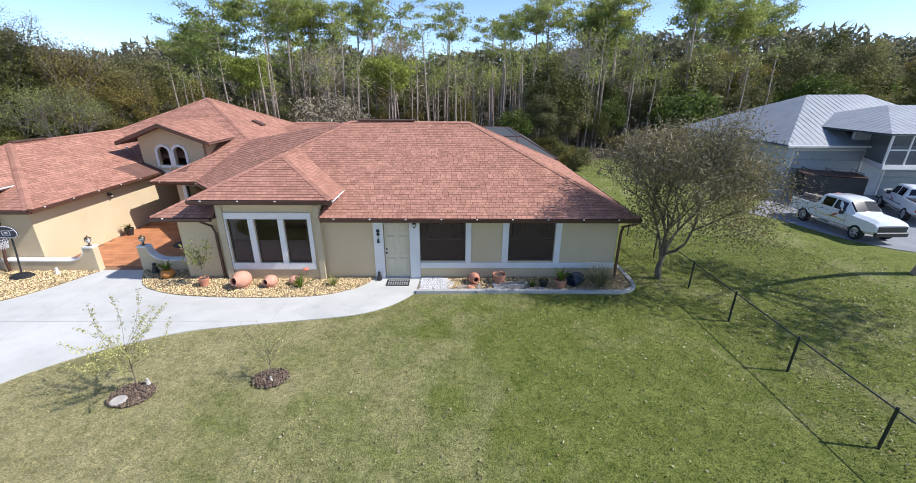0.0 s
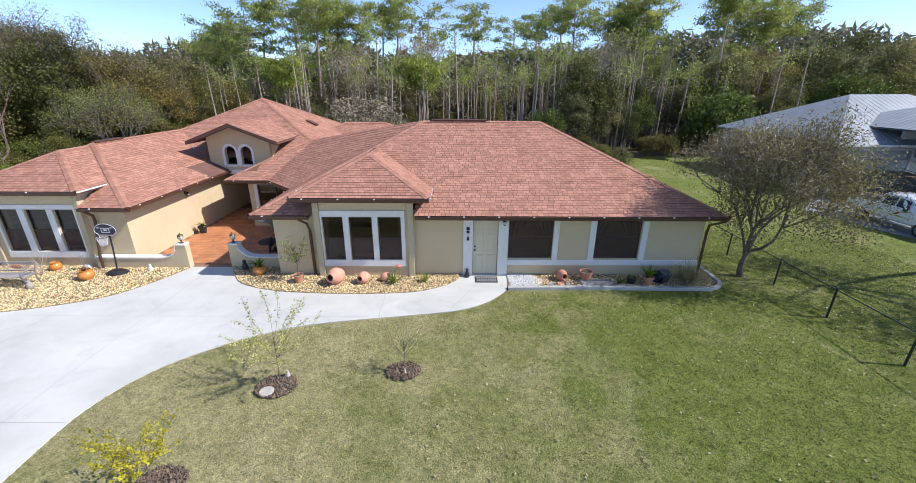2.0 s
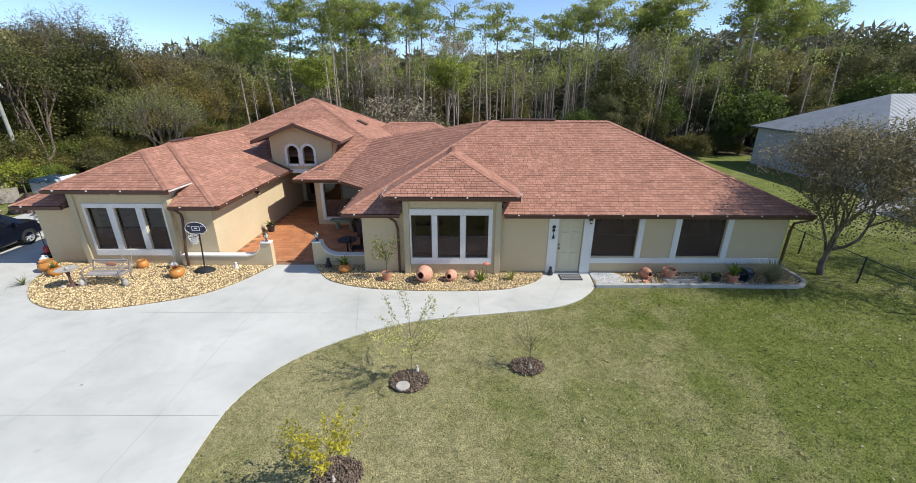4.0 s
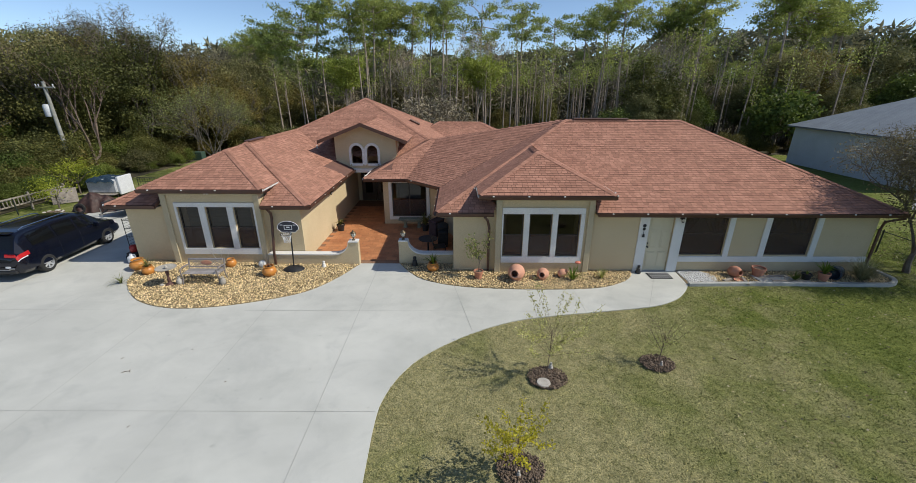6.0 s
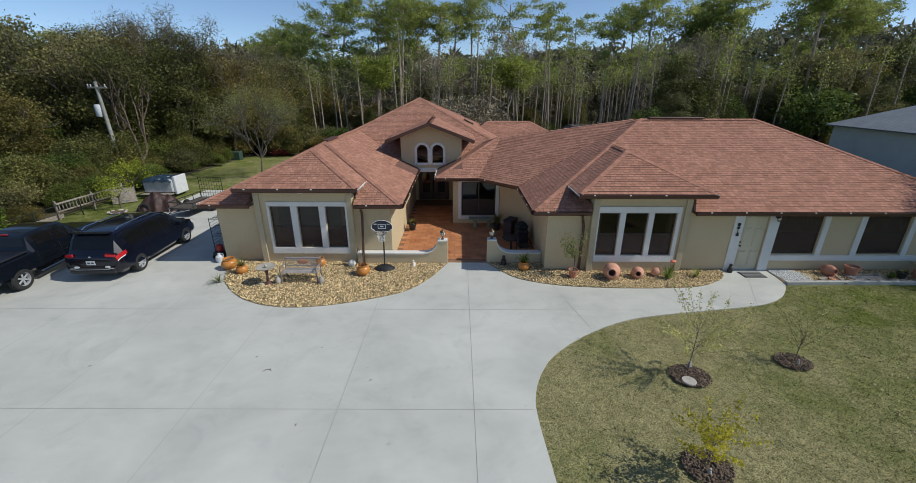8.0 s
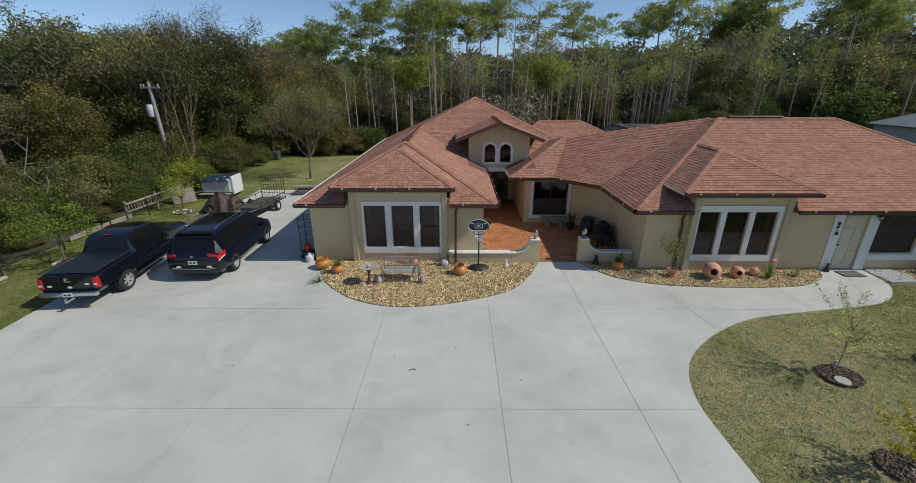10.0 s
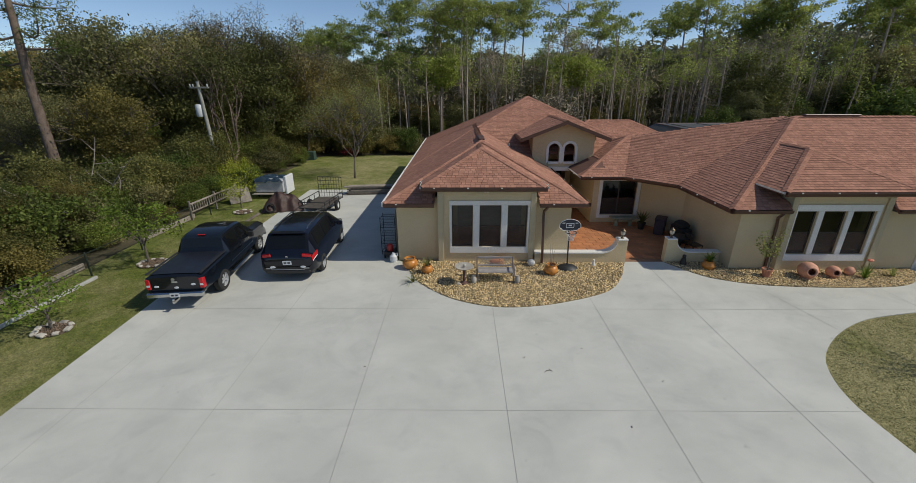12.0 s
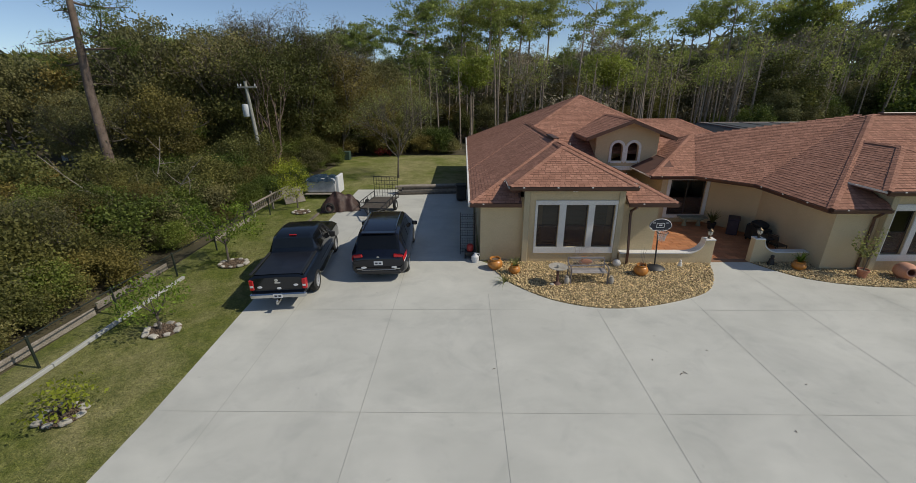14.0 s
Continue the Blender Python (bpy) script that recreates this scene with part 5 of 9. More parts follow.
def branch_tree(h, spread, levels=3, r0=0.16, trunk_h=0.3, fork=5, bark=OAK_BARK, twig_n=4, up=0.5):
    """A branching tree: meshes of the wood, and the places at its twigs where leaves sit."""
    mb = MB()
    tips = []

    def grow(p, d, L, r, lev):
        q = p + d * L
        pts = limb(mb, p, q, r, r * 0.55, 6 if lev == 0 else 4, 0.18, 4 if lev < 2 else 2)
        if lev >= levels:
            for k in range(4):
                tips.append(pts[min(1 + k % 2, len(pts) - 1)].lerp(q, rng.uniform(0, 1)))
            tips.append(q)
            return
        n = fork if lev == 0 else twig_n
        for i in range(n):
            a = 2 * math.pi * (i + rng.uniform(-0.3, 0.3)) / n
            tilt = rng.uniform(0.35, 0.85) * spread
            s = d.orthogonal().normalized()
            t = d.cross(s)
            nd_ = (d * math.cos(tilt) + (s * math.cos(a) + t * math.sin(a)) * math.sin(tilt) + Vector((0, 0, up * 0.25))).normalized()
            grow(pts[-1] if i % 2 == 0 or lev == 0 and trunk_h > 0.2 else pts[len(pts) // 2 + 1], nd_, L0 * (0.78 ** lev) * rng.uniform(0.7, 1.1), r * 0.55, lev + 1)
    L0 = h * (1 - trunk_h) / 2.3
    grow(Vector((0, 0, -0.05)), Vector((rng.normal(0, 0.06), rng.normal(0, 0.06), 1)).normalized(), h * trunk_h, r0, 0)
    return mb.mesh("trunk", bark, True), np.array([tuple(t) for t in tips])


def crown_points(h, rx, ry, z0, clumps, per, spread=0.5):
    """Leaf places in uneven clumps over a crown."""
    cs = []
    for i in range(clumps):
        a, b = rng.uniform(0, 2 * math.pi), rng.uniform(-0.6, 1.0)
        rr = rng.uniform(0.55, 1.0)
        q = math.sqrt(max(0.0, 1 - b * b * 0.9))
        c = np.array([rx * rr * q * math.cos(a), ry * rr * q * math.sin(a), z0 + (h - z0) * (0.5 + 0.5 * b * rr)])
        cs.append(c + rng.normal(0, spread, (per, 3)) * (1, 1, 0.7))
    return np.concatenate(cs)


def tree_thing(name, meshes, label, category, at, rz=0.0, s=1.0, group=""):
    ob = thing(name, at, label, category, group, rz=rz)
    ob.scale = (s, s, s)
    for n_, me in meshes:
        part(n_, me, None, ob)
    return ob


# woodland: forest floor, far trees, pines, broadleaf trees, bare trees and brush
edge_n = [(-34.9, -14.0), (-34.9, 8.0), (-35.1, 18.0), (-35.4, 27.0), (-35.0, 36.0), (-34.2, 41.5), (-27.0, 42.2), (-18.0, 41.4), (-8.0, 41.0), (2.0, 40.6), (9.0, 40.0), (14.0, 41.2), (19.5, 44.5), (28.0, 44.0), (60.0, 45.0)]
edge_n = smooth_line(edge_n, 5)
single("woodland_floor", MB().prism(edge_n + [(300, 60), (300, 400), (-400, 400), (-400, -14)], -0.2, -0.012), FOREST_FLOOR, "brown leaf littered floor of the woods", "woodland floor", kind="structure")

# distance haze is painted in: leaf colour paler and greyer than nearer trees
HAZED_FAR_LEAF = leaf_material("hazed_far_woods_leaves", (0.135, 0.135, 0.085), (0.26, 0.25, 0.16), 0.0, 0.3)
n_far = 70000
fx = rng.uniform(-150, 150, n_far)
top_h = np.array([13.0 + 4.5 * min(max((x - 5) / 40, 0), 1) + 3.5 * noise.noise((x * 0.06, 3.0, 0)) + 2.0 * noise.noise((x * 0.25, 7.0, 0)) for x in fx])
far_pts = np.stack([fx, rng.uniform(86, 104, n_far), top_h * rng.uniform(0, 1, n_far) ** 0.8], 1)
single("far_woods", leaf_mesh("far_woods", far_pts, 0.5, HAZED_FAR_LEAF, long=4), None, "far line of grey and green woods, haze painted into the leaf colour", "woods", kind="stuff")
n_left = 30000
ly = rng.uniform(-10, 100, n_left)
lt = np.array([9.5 + 3.0 * noise.noise((y * 0.07, 13.0, 0)) + 1.5 * noise.noise((y * 0.3, 17.0, 0)) for y in ly])
single("far_woods", leaf_mesh("far_woods", np.stack([rng.uniform(-82, -66, n_left), ly, lt * rng.uniform(0, 1, n_left) ** 0.8], 1), 0.38, OAK_LEAF, long=2.2), None, "dense line of woods far to the west", "woods", kind="stuff")

pines = [pine_meshes(h, k, cf) for h, k, cf in ((15.0, 10, 0.74), (13.5, 9, 0.72), (16.5, 9, 0.80), (12.5, 11, 0.66), (15.5, 7, 0.80), (11.0, 13, 0.52))]
PINE_LABEL = "tall slash pine with a bare trunk and tufted crown"
first = [tree_thing("pine_tree", (("trunk", a), ("crown", b)), PINE_LABEL, "pine tree", (0, 0, 0), group="pines of the wood") for a, b in pines]
used = set()


def plant(protos, spots, lo=0.8, hi=1.15):
    """Sets trees at the spots, each kind's first one included."""
    for i, (x, y) in enumerate(spots):
        fresh = [j for j, q in enumerate(protos) if q not in used]
        k = fresh[0] if fresh else int(rng.integers(len(protos)))
        s = rng.uniform(lo, hi)
        m = pose(x, y, -0.03, rng.normal(0, 1.2), rng.normal(0, 1.2), rng.uniform(0, 360))
        if protos[k] in used:
            ob = copy_thing(protos[k], m)
        else:
            ob = protos[k]
            ob.matrix_basis = m
            used.add(ob)
        ob.scale = (s, s, s * rng.uniform(0.92, 1.08))


def grid_spots(x0, x1, y0, y1, n):
    return [(x, y) for x, y in zip(rng.uniform(x0, x1, n), y0 + (y1 - y0) * rng.uniform(0, 1, n) ** 1.3)]


plant(first, grid_spots(-40, 66, 64, 84, 64), 0.58, 0.82)


def hero_pine(x, y, top, low, r, lean, look_="open"):
    """A pine of the wood edge with its own crown: limbs from the crown's foot to its top, needles in tufts round their ends."""
    needles = {"open": PINE_LEAF, "dense": PINE_LEAF, "young": YOUNG_PINE_LEAF}[look_]
    limbs = {"open": 14, "dense": 34, "young": 22}[look_]
    r = r * 1.45
    tr, cs = MB(), []

    def stem(z):
        t = z / top
        return Vector((lean * t + 0.25 * math.sin(2.5 * t + x), 0.15 * math.sin(3 * t + y), z))
    r0 = 0.012 * top + 0.03
    tr.tube([stem(top * k / 9) + Vector((0, 0, -0.1 if k == 0 else 0)) for k in range(10)], [r0 * (1 - 0.085 * k) for k in range(10)], 7)
    for i in range(limbs):
        t = (i + rng.uniform(0, 1)) / limbs
        z = low + (top - low) * t ** 0.75
        a = 2.4 * i + rng.uniform(-0.5, 0.5)
        L = r * math.sqrt(max(0.10, 1 - abs(1.7 * t - 1.0) ** 2)) * rng.uniform(0.6, 1.1)
        base = stem(max(z - rng.uniform(0.3, 1.0), 0.5 * low))
        tip = stem(z) + Vector((L * math.cos(a), L * math.sin(a), 0))
        ps = limb(tr, base, tip, 0.055, 0.016, 4, 0.25, 4)
        for k in range(6):
            o = ps[2 + k % 3]
            q = o + Vector((rng.normal(0, 0.45), rng.normal(0, 0.45), rng.uniform(0.0, 0.4)))
            limb(tr, o, q, 0.014, 0.006, 3, 0.15, 2)
            cs.append(np.array(q) + rng.normal(0, 0.36, (44, 3)) * (1, 1, 0.55))
    for i in range(6):
        z = low * rng.uniform(0.35, 1.0)
        a = rng.uniform(0, 2 * math.pi)
        limb(tr, stem(z), stem(z) + Vector((math.cos(a), math.sin(a), rng.uniform(-0.3, 0.3))) * rng.uniform(0.4, 1.4), 0.028, 0.007, 4, 0.2, 2)
    tree_thing("pine_tree", (("trunk", tr.mesh("trunk", PINE_BARK, True)), ("crown", leaf_mesh("crown", np.concatenate(cs), 0.125, needles, long=2.6))),
               {"open": "tall pine with an open flat tufted crown", "dense": "pine with a full dense crown", "young": "young pine with yellow green needles"}[look_], "pine tree", (x, y, -0.03), group="pines of the wood")


hero_pine(-30.5, 57.0, 15.3, 8.0, 3.7, 1.13, "dense")
hero_pine(-48.1, 80.0, 15.0, 10.4, 3.4, 2.11, "dense")
hero_pine(-49.4, 87.0, 16.0, 12.4, 3.2, 1.66, "dense")
hero_pine(-24.5, 58.0, 16.4, 11.9, 2.1, 0.85, "open")
hero_pine(-20.4, 55.5, 16.9, 13.0, 2.1, 0.18, "open")
hero_pine(-20.2, 60.0, 16.0, 10.3, 2.2, 1.56, "open")
hero_pine(-22.8, 49.0, 9.4, 6.5, 1.7, 0.64, "young")
hero_pine(-14.0, 66.0, 17.6, 13.4, 2.0, 0.17, "open")
hero_pine(-11.9, 64.0, 17.9, 13.6, 1.6, 0.50, "open")
hero_pine(-7.1, 58.6, 16.5, 11.3, 3.0, 0.21, "open")
hero_pine(-7.3, 50.0, 9.7, 6.6, 1.9, -0.27, "young")
hero_pine(-0.5, 65.0, 17.1, 12.6, 2.2, -0.28, "open")
hero_pine(6.8, 78.0, 17.8, 11.9, 2.6, 0.11, "open")
hero_pine(7.6, 62.0, 15.7, 12.7, 2.1, 0.64, "open")
hero_pine(12.7, 66.0, 17.8, 14.3, 2.0, -0.80, "open")
hero_pine(13.1, 62.0, 18.0, 13.4, 2.2, -0.07, "open")
hero_pine(18.7, 61.0, 17.0, 13.4, 3.0, -1.60, "open")
hero_pine(20.8, 58.0, 15.4, 11.0, 2.4, -1.25, "dense")
hero_pine(20.6, 56.0, 17.6, 13.8, 2.1, 0.16, "open")
hero_pine(30.8, 58.0, 17.7, 13.4, 1.9, -0.63, "open")
hero_pine(27.3, 50.0, 17.3, 14.5, 1.6, -0.31, "open")
hero_pine(40.9, 62.0, 17.2, 12.1, 2.4, -1.01, "open")
hero_pine(45.3, 64.0, 16.8, 13.8, 2.1, -1.46, "open")
hero_pine(48.6, 66.0, 19.1, 14.2, 2.4, -2.61, "open")
hero_pine(39.1, 60.0, 17.6, 12.8, 3.1, -2.75, "dense")
hero_pine(-23.0, 65.0, 17.4, 12.0, 2.5, -0.23, "open")
hero_pine(-20.4, 60.0, 17.4, 13.0, 1.9, 0.67, "open")
hero_pine(-75.4, 68.0, 13.7, 10.8, 3.2, 3.54, "dense")
hero_pine(-41.5, 75.0, 15.9, 11.6, 2.8, 1.32, "dense")
hero_pine(20.4, 58.0, 16.8, 11.8, 2.3, -1.36, "open")
hero_pine(-16.6, 60.0, 16.4, 12.4, 2.3, 1.27, "open")
hero_pine(-30.8, 60.0, 17.4, 14.4, 1.5, 2.78, "open")

# thin bare poles of crowded young pines
POLES = []
for h in (9.0, 11.0, 8.0):
    mb = MB()
    mb.tube([(0, 0, 0), (0.06, 0.04, h * 0.4), (0.0, 0.1, h * 0.75), (0.1, 0.1, h)], [0.095, 0.08, 0.06, 0.02], 6)
    for i in range(9):
        z = h * rng.uniform(0.35, 0.95)
        a = rng.uniform(0, 2 * math.pi)
        limb(mb, (0.03, 0.05, z), (0.03 + 0.8 * math.cos(a), 0.05 + 0.8 * math.sin(a), z + rng.uniform(0, 0.5)), 0.018, 0.005, 4, 0.2, 2)
    cr = leaf_mesh("crown", np.array([0.05, 0.1, h * 0.92]) + rng.normal(0, 0.5, (150, 3)) * (1, 1, 1.2), 0.10, PINE_LEAF, long=2.2)
    POLES.append(tree_thing("young_pine", (("trunk", mb.mesh("trunk", PINE_BARK, True)), ("crown", cr)), "thin crowded young pine with a pale bare stem", "pine tree", (0, 0, 0), group="young pines of the wood"))
plant(POLES, grid_spots(-30, 38, 45.5, 58, 150), 0.75, 1.2)

oaks = []
for h, rx, mat in ((8.0, 2.5, OAK_LEAF), (6.0, 2.2, BRUSH_LEAF), (8.5, 2.4, OLIVE_LEAF), (7.0, 2.3, RUSTY_LEAF)):
    wood, tips = branch_tree(h * 0.8, 0.9, 2, 0.13, 0.35, 5, OAK_BARK)
    pts = crown_points(h, rx, rx, h * 0.2, 60, 190, 0.40)
    oaks.append((wood, leaf_mesh("crown", pts, 0.115, mat)))
OAK_LABEL = "broadleaf tree with uneven foliage at the wood edge"
oak_first = [tree_thing("broadleaf_tree", (("trunk", a), ("crown", b)), OAK_LABEL, "tree", (0, 0, 0), group="broadleaf trees of the wood") for a, b in oaks]
plant(oak_first, grid_spots(8, 62, 46, 66, 44), 0.8, 1.35)
plant(oak_first, grid_spots(26, 70, 50, 68, 26), 1.2, 1.6)
plant(oak_first, grid_spots(-46, -30, 44, 60, 20), 0.7, 1.1)
plant(oak_first, grid_spots(-32, 8, 58, 68, 22), 0.75, 1.1)
plant(oak_first, grid_spots(-34, 10, 50, 56, 22), 0.42, 0.65)
plant(oak_first, [(6.5, 43.5), (9.5, 44.5), (12.0, 45.5), (16.0, 47.0)], 0.6, 0.75)

west = []
for h, rx, mat in ((8.5, 2.6, RUSTY_LEAF), (7.5, 2.5, BRUSH_LEAF), (9.0, 2.6, OLIVE_LEAF), (8.0, 2.5, OAK_LEAF)):
    wood, tips = branch_tree(h * 0.95, 0.85, 3, 0.15, 0.25, 5, OAK_BARK)
    pts = np.concatenate([crown_points(h, rx, rx, h * 0.08, 80, 200, 0.36), np.repeat(tips, 4, axis=0) + rng.normal(0, 0.3, (4 * len(tips), 3))])
    west.append((wood, leaf_mesh("crown", pts, 0.095, mat)))
west_first = [tree_thing("oak_tree", (("trunk", a), ("crown", b)), "oak with brownish olive winter foliage", "tree", (0, 0, 0), group="oaks of the west wood") for a, b in west]
plant(west_first, grid_spots(-52, -43.5, 26, 33, 9), 0.6, 0.85)
plant(west_first, grid_spots(-56, -47, 4, 24, 14), 0.5, 0.7)
plant(west_first, grid_spots(-43.5, -39.0, 2, 24, 20), 0.32, 0.5)
plant(west_first, grid_spots(-39.0, -37.6, 0, 20, 14), 0.30, 0.42)
plant(west_first, grid_spots(-50, -41.5, 33, 46, 16), 0.95, 1.25)
plant(west_first, grid_spots(-41, -31, 43, 50, 9), 0.85, 1.1)
plant(oak_first, grid_spots(-64, -50, 4, 34, 20), 0.45, 0.7)
plant(oak_first, grid_spots(-64, -44, 36, 62, 22), 0.9, 1.3)

bare = []
for h in (11, 9, 13):
    wood, tips = branch_tree(h, 0.6, 3, 0.11, 0.42, 5, DEAD_BARK, 4)
    bare.append((wood, leaf_mesh("crown", np.repeat(tips, 3, axis=0) + rng.normal(0, 0.25, (3 * len(tips), 3)), 0.06, GREY_TWIG, long=9)))
bare_first = [tree_thing("bare_tree", (("trunk", a), ("crown", b)), "leafless grey tree with fine twigs", "tree", (0, 0, 0), group="bare trees of the wood") for a, b in bare]
plant(bare_first, grid_spots(-20, 60, 50, 72, 24), 0.7, 1.0)
n_tw = 34000
tx = rng.uniform(-40, 66, n_tw)
tt = np.array([8.0 + 2.5 * noise.noise((x * 0.15, 21.0, 0)) + 1.5 * noise.noise((x * 0.6, 25.0, 0)) for x in tx])
single("twiggy_undergrowth", leaf_mesh("twiggy_undergrowth", np.stack([tx, rng.uniform(53, 66, n_tw), tt * rng.uniform(0, 1, n_tw)], 1), 0.11, BROWN_TWIG, long=9), None, "brown grey tangle of bare undergrowth in the woods", "undergrowth", kind="stuff")

bushes = []
for h, r, mat in ((2.4, 1.5, BRUSH_LEAF), (3.0, 1.6, OAK_LEAF), (2.0, 1.4, OLIVE_LEAF), (2.2, 1.5, RUSTY_LEAF)):
    pts = crown_points(h, r, r, 0.0, 34, 260, 0.27)
    bushes.append(leaf_mesh("crown", pts, 0.068, mat))
bush_first = [tree_thing("bush", (("crown", b),), "leafy bush in the undergrowth", "bush", (0, 0, 0), group="bushes of the undergrowth") for b in bushes]
plant(bush_first, grid_spots(-34, 56, 42.5, 50, 30), 0.6, 1.1)
plant(bush_first, grid_spots(-35, 12, 42.4, 46, 34), 0.6, 1.05)
plant(bush_first, grid_spots(-46, -37.4, 4, 44, 58), 0.6, 1.2)
plant(bush_first, grid_spots(-39.0, -36.9, 1, 28, 36), 0.6, 1.15)
plant(bush_first, grid_spots(-36.6, -35.8, 0, 27, 30), 0.35, 0.75)
plant(bush_first, grid_spots(-52, -41.5, 2, 40, 40), 0.9, 1.35)
plant(bush_first, grid_spots(9.5, 13.5, 36, 42, 6), 0.5, 0.8)
plant(bush_first, [(x, y) for x, y in grid_spots(-39.5, -36.0, 28, 43, 26) if y > 33.5 or x < -38.2], 0.7, 1.3)
plant(bush_first[:1], grid_spots(-36.4, -34.7, 26.5, 40.5, 14), 0.3, 0.6)
plant(bush_first, grid_spots(-37.0, -27.0, 42.3, 46, 16), 0.8, 1.4)

# ---- garden trees ----
def garden_tree(name, at, meshes, label, category="tree"):
    return tree_thing(name, meshes, label, category, at)


# broad tree by the east fence
wood, tips = branch_tree(5.4, 0.85, 4, 0.12, 0.2, 5, OAK_BARK, 4, 0.75)
mid = np.median(tips[:, :2], axis=0)
sc = np.array([2.7 / np.percentile(np.abs(tips[:, 0] - mid[0]), 95), 2.3 / np.percentile(np.abs(tips[:, 1] - mid[1]), 95), 5.9 / np.percentile(tips[:, 2], 99)])
co = np.empty(3 * len(wood.vertices))
wood.vertices.foreach_get("co", co)
wood.vertices.foreach_set("co", (co.reshape(-1, 3) * sc).ravel())
tips = tips * sc
pts = np.concatenate([np.repeat(tips, 7, axis=0) + rng.normal(0, 0.2, (7 * len(tips), 3)), crown_points(5.8, 2.45, 2.2, 0.9, 260, 74, 0.36) + np.array([0.55, -0.5, 0.0])])
twigs = np.repeat(tips, 5, axis=0) + rng.normal(0, 0.25, (5 * len(tips), 3))
garden_tree("yard_tree", (7.95, 14.05, 0), (("trunk", wood), ("twig_crown", leaf_mesh("twig_crown", twigs, 0.02, GREY_TWIG, long=12)), ("crown", leaf_mesh("crown", pts, 0.046, GREY_OLIVE_LEAF))), "broad grey green tree beside the chain link fence")

# leaning tree at the edge of the neighbour drive, its crown high up
tr = MB()
tr.tube([(0, 0, -0.1), (0.3, -0.4, 2.5), (0.9, -1.3, 5.5), (1.9, -2.6, 9.0), (2.8, -3.6, 11.0)], [0.17, 0.14, 0.11, 0.08, 0.05], 10)
cr = []
for i in range(12):
    a = rng.uniform(0, 2 * math.pi)
    q = Vector((2.8, -3.8, 11.0)) + Vector((2.6 * math.cos(a), 2.8 * math.sin(a), rng.uniform(-0.6, 1.8)))
    limb(tr, (2.0, -2.8, 9.2 + 0.1 * i), q, 0.06, 0.015, 5, 0.2, 4)
    cr.append(np.array(q) + rng.normal(0, 0.7, (260, 3)) * (1, 1, 0.6))
garden_tree("roadside_tree", (18.5, 14.5, 0), (("trunk", tr.mesh("trunk", PINE_BARK, True)), ("crown", leaf_mesh("crown", np.concatenate(cr), 0.12, OAK_LEAF))), "leaning tree beside the neighbour driveway")
# leaning pine at the west edge
tr = MB()
tr.tube([(0, 0, -0.2), (0.1, 0, 3), (0.2, 0, 6.5), (0.5, 0, 9.5), (0.7, 0.1, 13.5)], [0.30, 0.27, 0.23, 0.19, 0.09], 10)
cs = []
for z, a, L in ((8.6, 0.1, 2.6), (9.3, 3.3, 2.2), (9.8, -0.5, 3.2), (10.3, 2.6, 2.4), (11.0, 0.6, 2.6), (11.8, 4.0, 2.0), (12.4, 1.5, 1.6), (12.8, 5.2, 1.8), (8.0, 3.0, 1.9)):
    b0 = Vector((0.5, 0, z))
    tip = b0 + Vector((L * math.cos(a), L * math.sin(a), rng.uniform(-0.5, 0.4)))
    ps = limb(tr, b0, tip, 0.07, 0.02, 5, 0.3, 5)
    for k in range(5):
        q = ps[2 + k % 4] + Vector(rng.normal(0, 0.25, 3))
        limb(tr, ps[2 + k % 3], q, 0.02, 0.008, 4, 0.2, 2)
        cs.append(np.array(q) + rng.normal(0, 0.26, (90, 3)) * (1, 1, 0.7))
garden_tree("leaning_pine", (-45.2, 24.4, 0), (("trunk", tr.mesh("trunk", DARK_PINE_BARK, True)), ("crown", leaf_mesh("crown", np.concatenate(cs), 0.042, BRUSH_LEAF, long=6))), "leaning pine with crooked limbs at the wood edge", "pine tree")

# thin bare tree on the back lawn
wood, tips = branch_tree(6.2, 0.95, 4, 0.09, 0.26, 6, OAK_BARK, 4)
garden_tree("slender_tree", (-28.55, 30.95, 0), (("trunk", wood), ("crown", leaf_mesh("crown", np.repeat(tips, 3, axis=0) + rng.normal(0, 0.2, (3 * len(tips), 3)), 0.04, PALE_LEAF, long=3))), "slender almost leafless tree on the back lawn")
# big forked oak behind the railing
wood, tips = branch_tree(9.5, 0.5, 3, 0.2, 0.14, 3, DARK_PINE_BARK, 4, 1.0)
lf = np.repeat(tips, 26, axis=0) + rng.normal(0, 0.7, (26 * len(tips), 3))
garden_tree("forked_oak", (-37.9, 31.2, 0), (("trunk", wood), ("crown", leaf_mesh("crown", lf[(lf[:, 1] > -1.2) & (lf[:, 2] > 2.2)], 0.10, OAK_LEAF))), "tall forked oak with thin olive foliage")
tree_thing("red_shrub", (("crown", leaf_mesh("crown", crown_points(0.9, 0.9, 0.5, 0.1, 10, 30, 0.2), 0.12, leaf_material("red_flowers", (0.20, 0.03, 0.035), (0.34, 0.06, 0.07), 0.1))),), "red flowering shrub at the edge of the back lawn", "shrub", (-31.6, 41.6, 0))
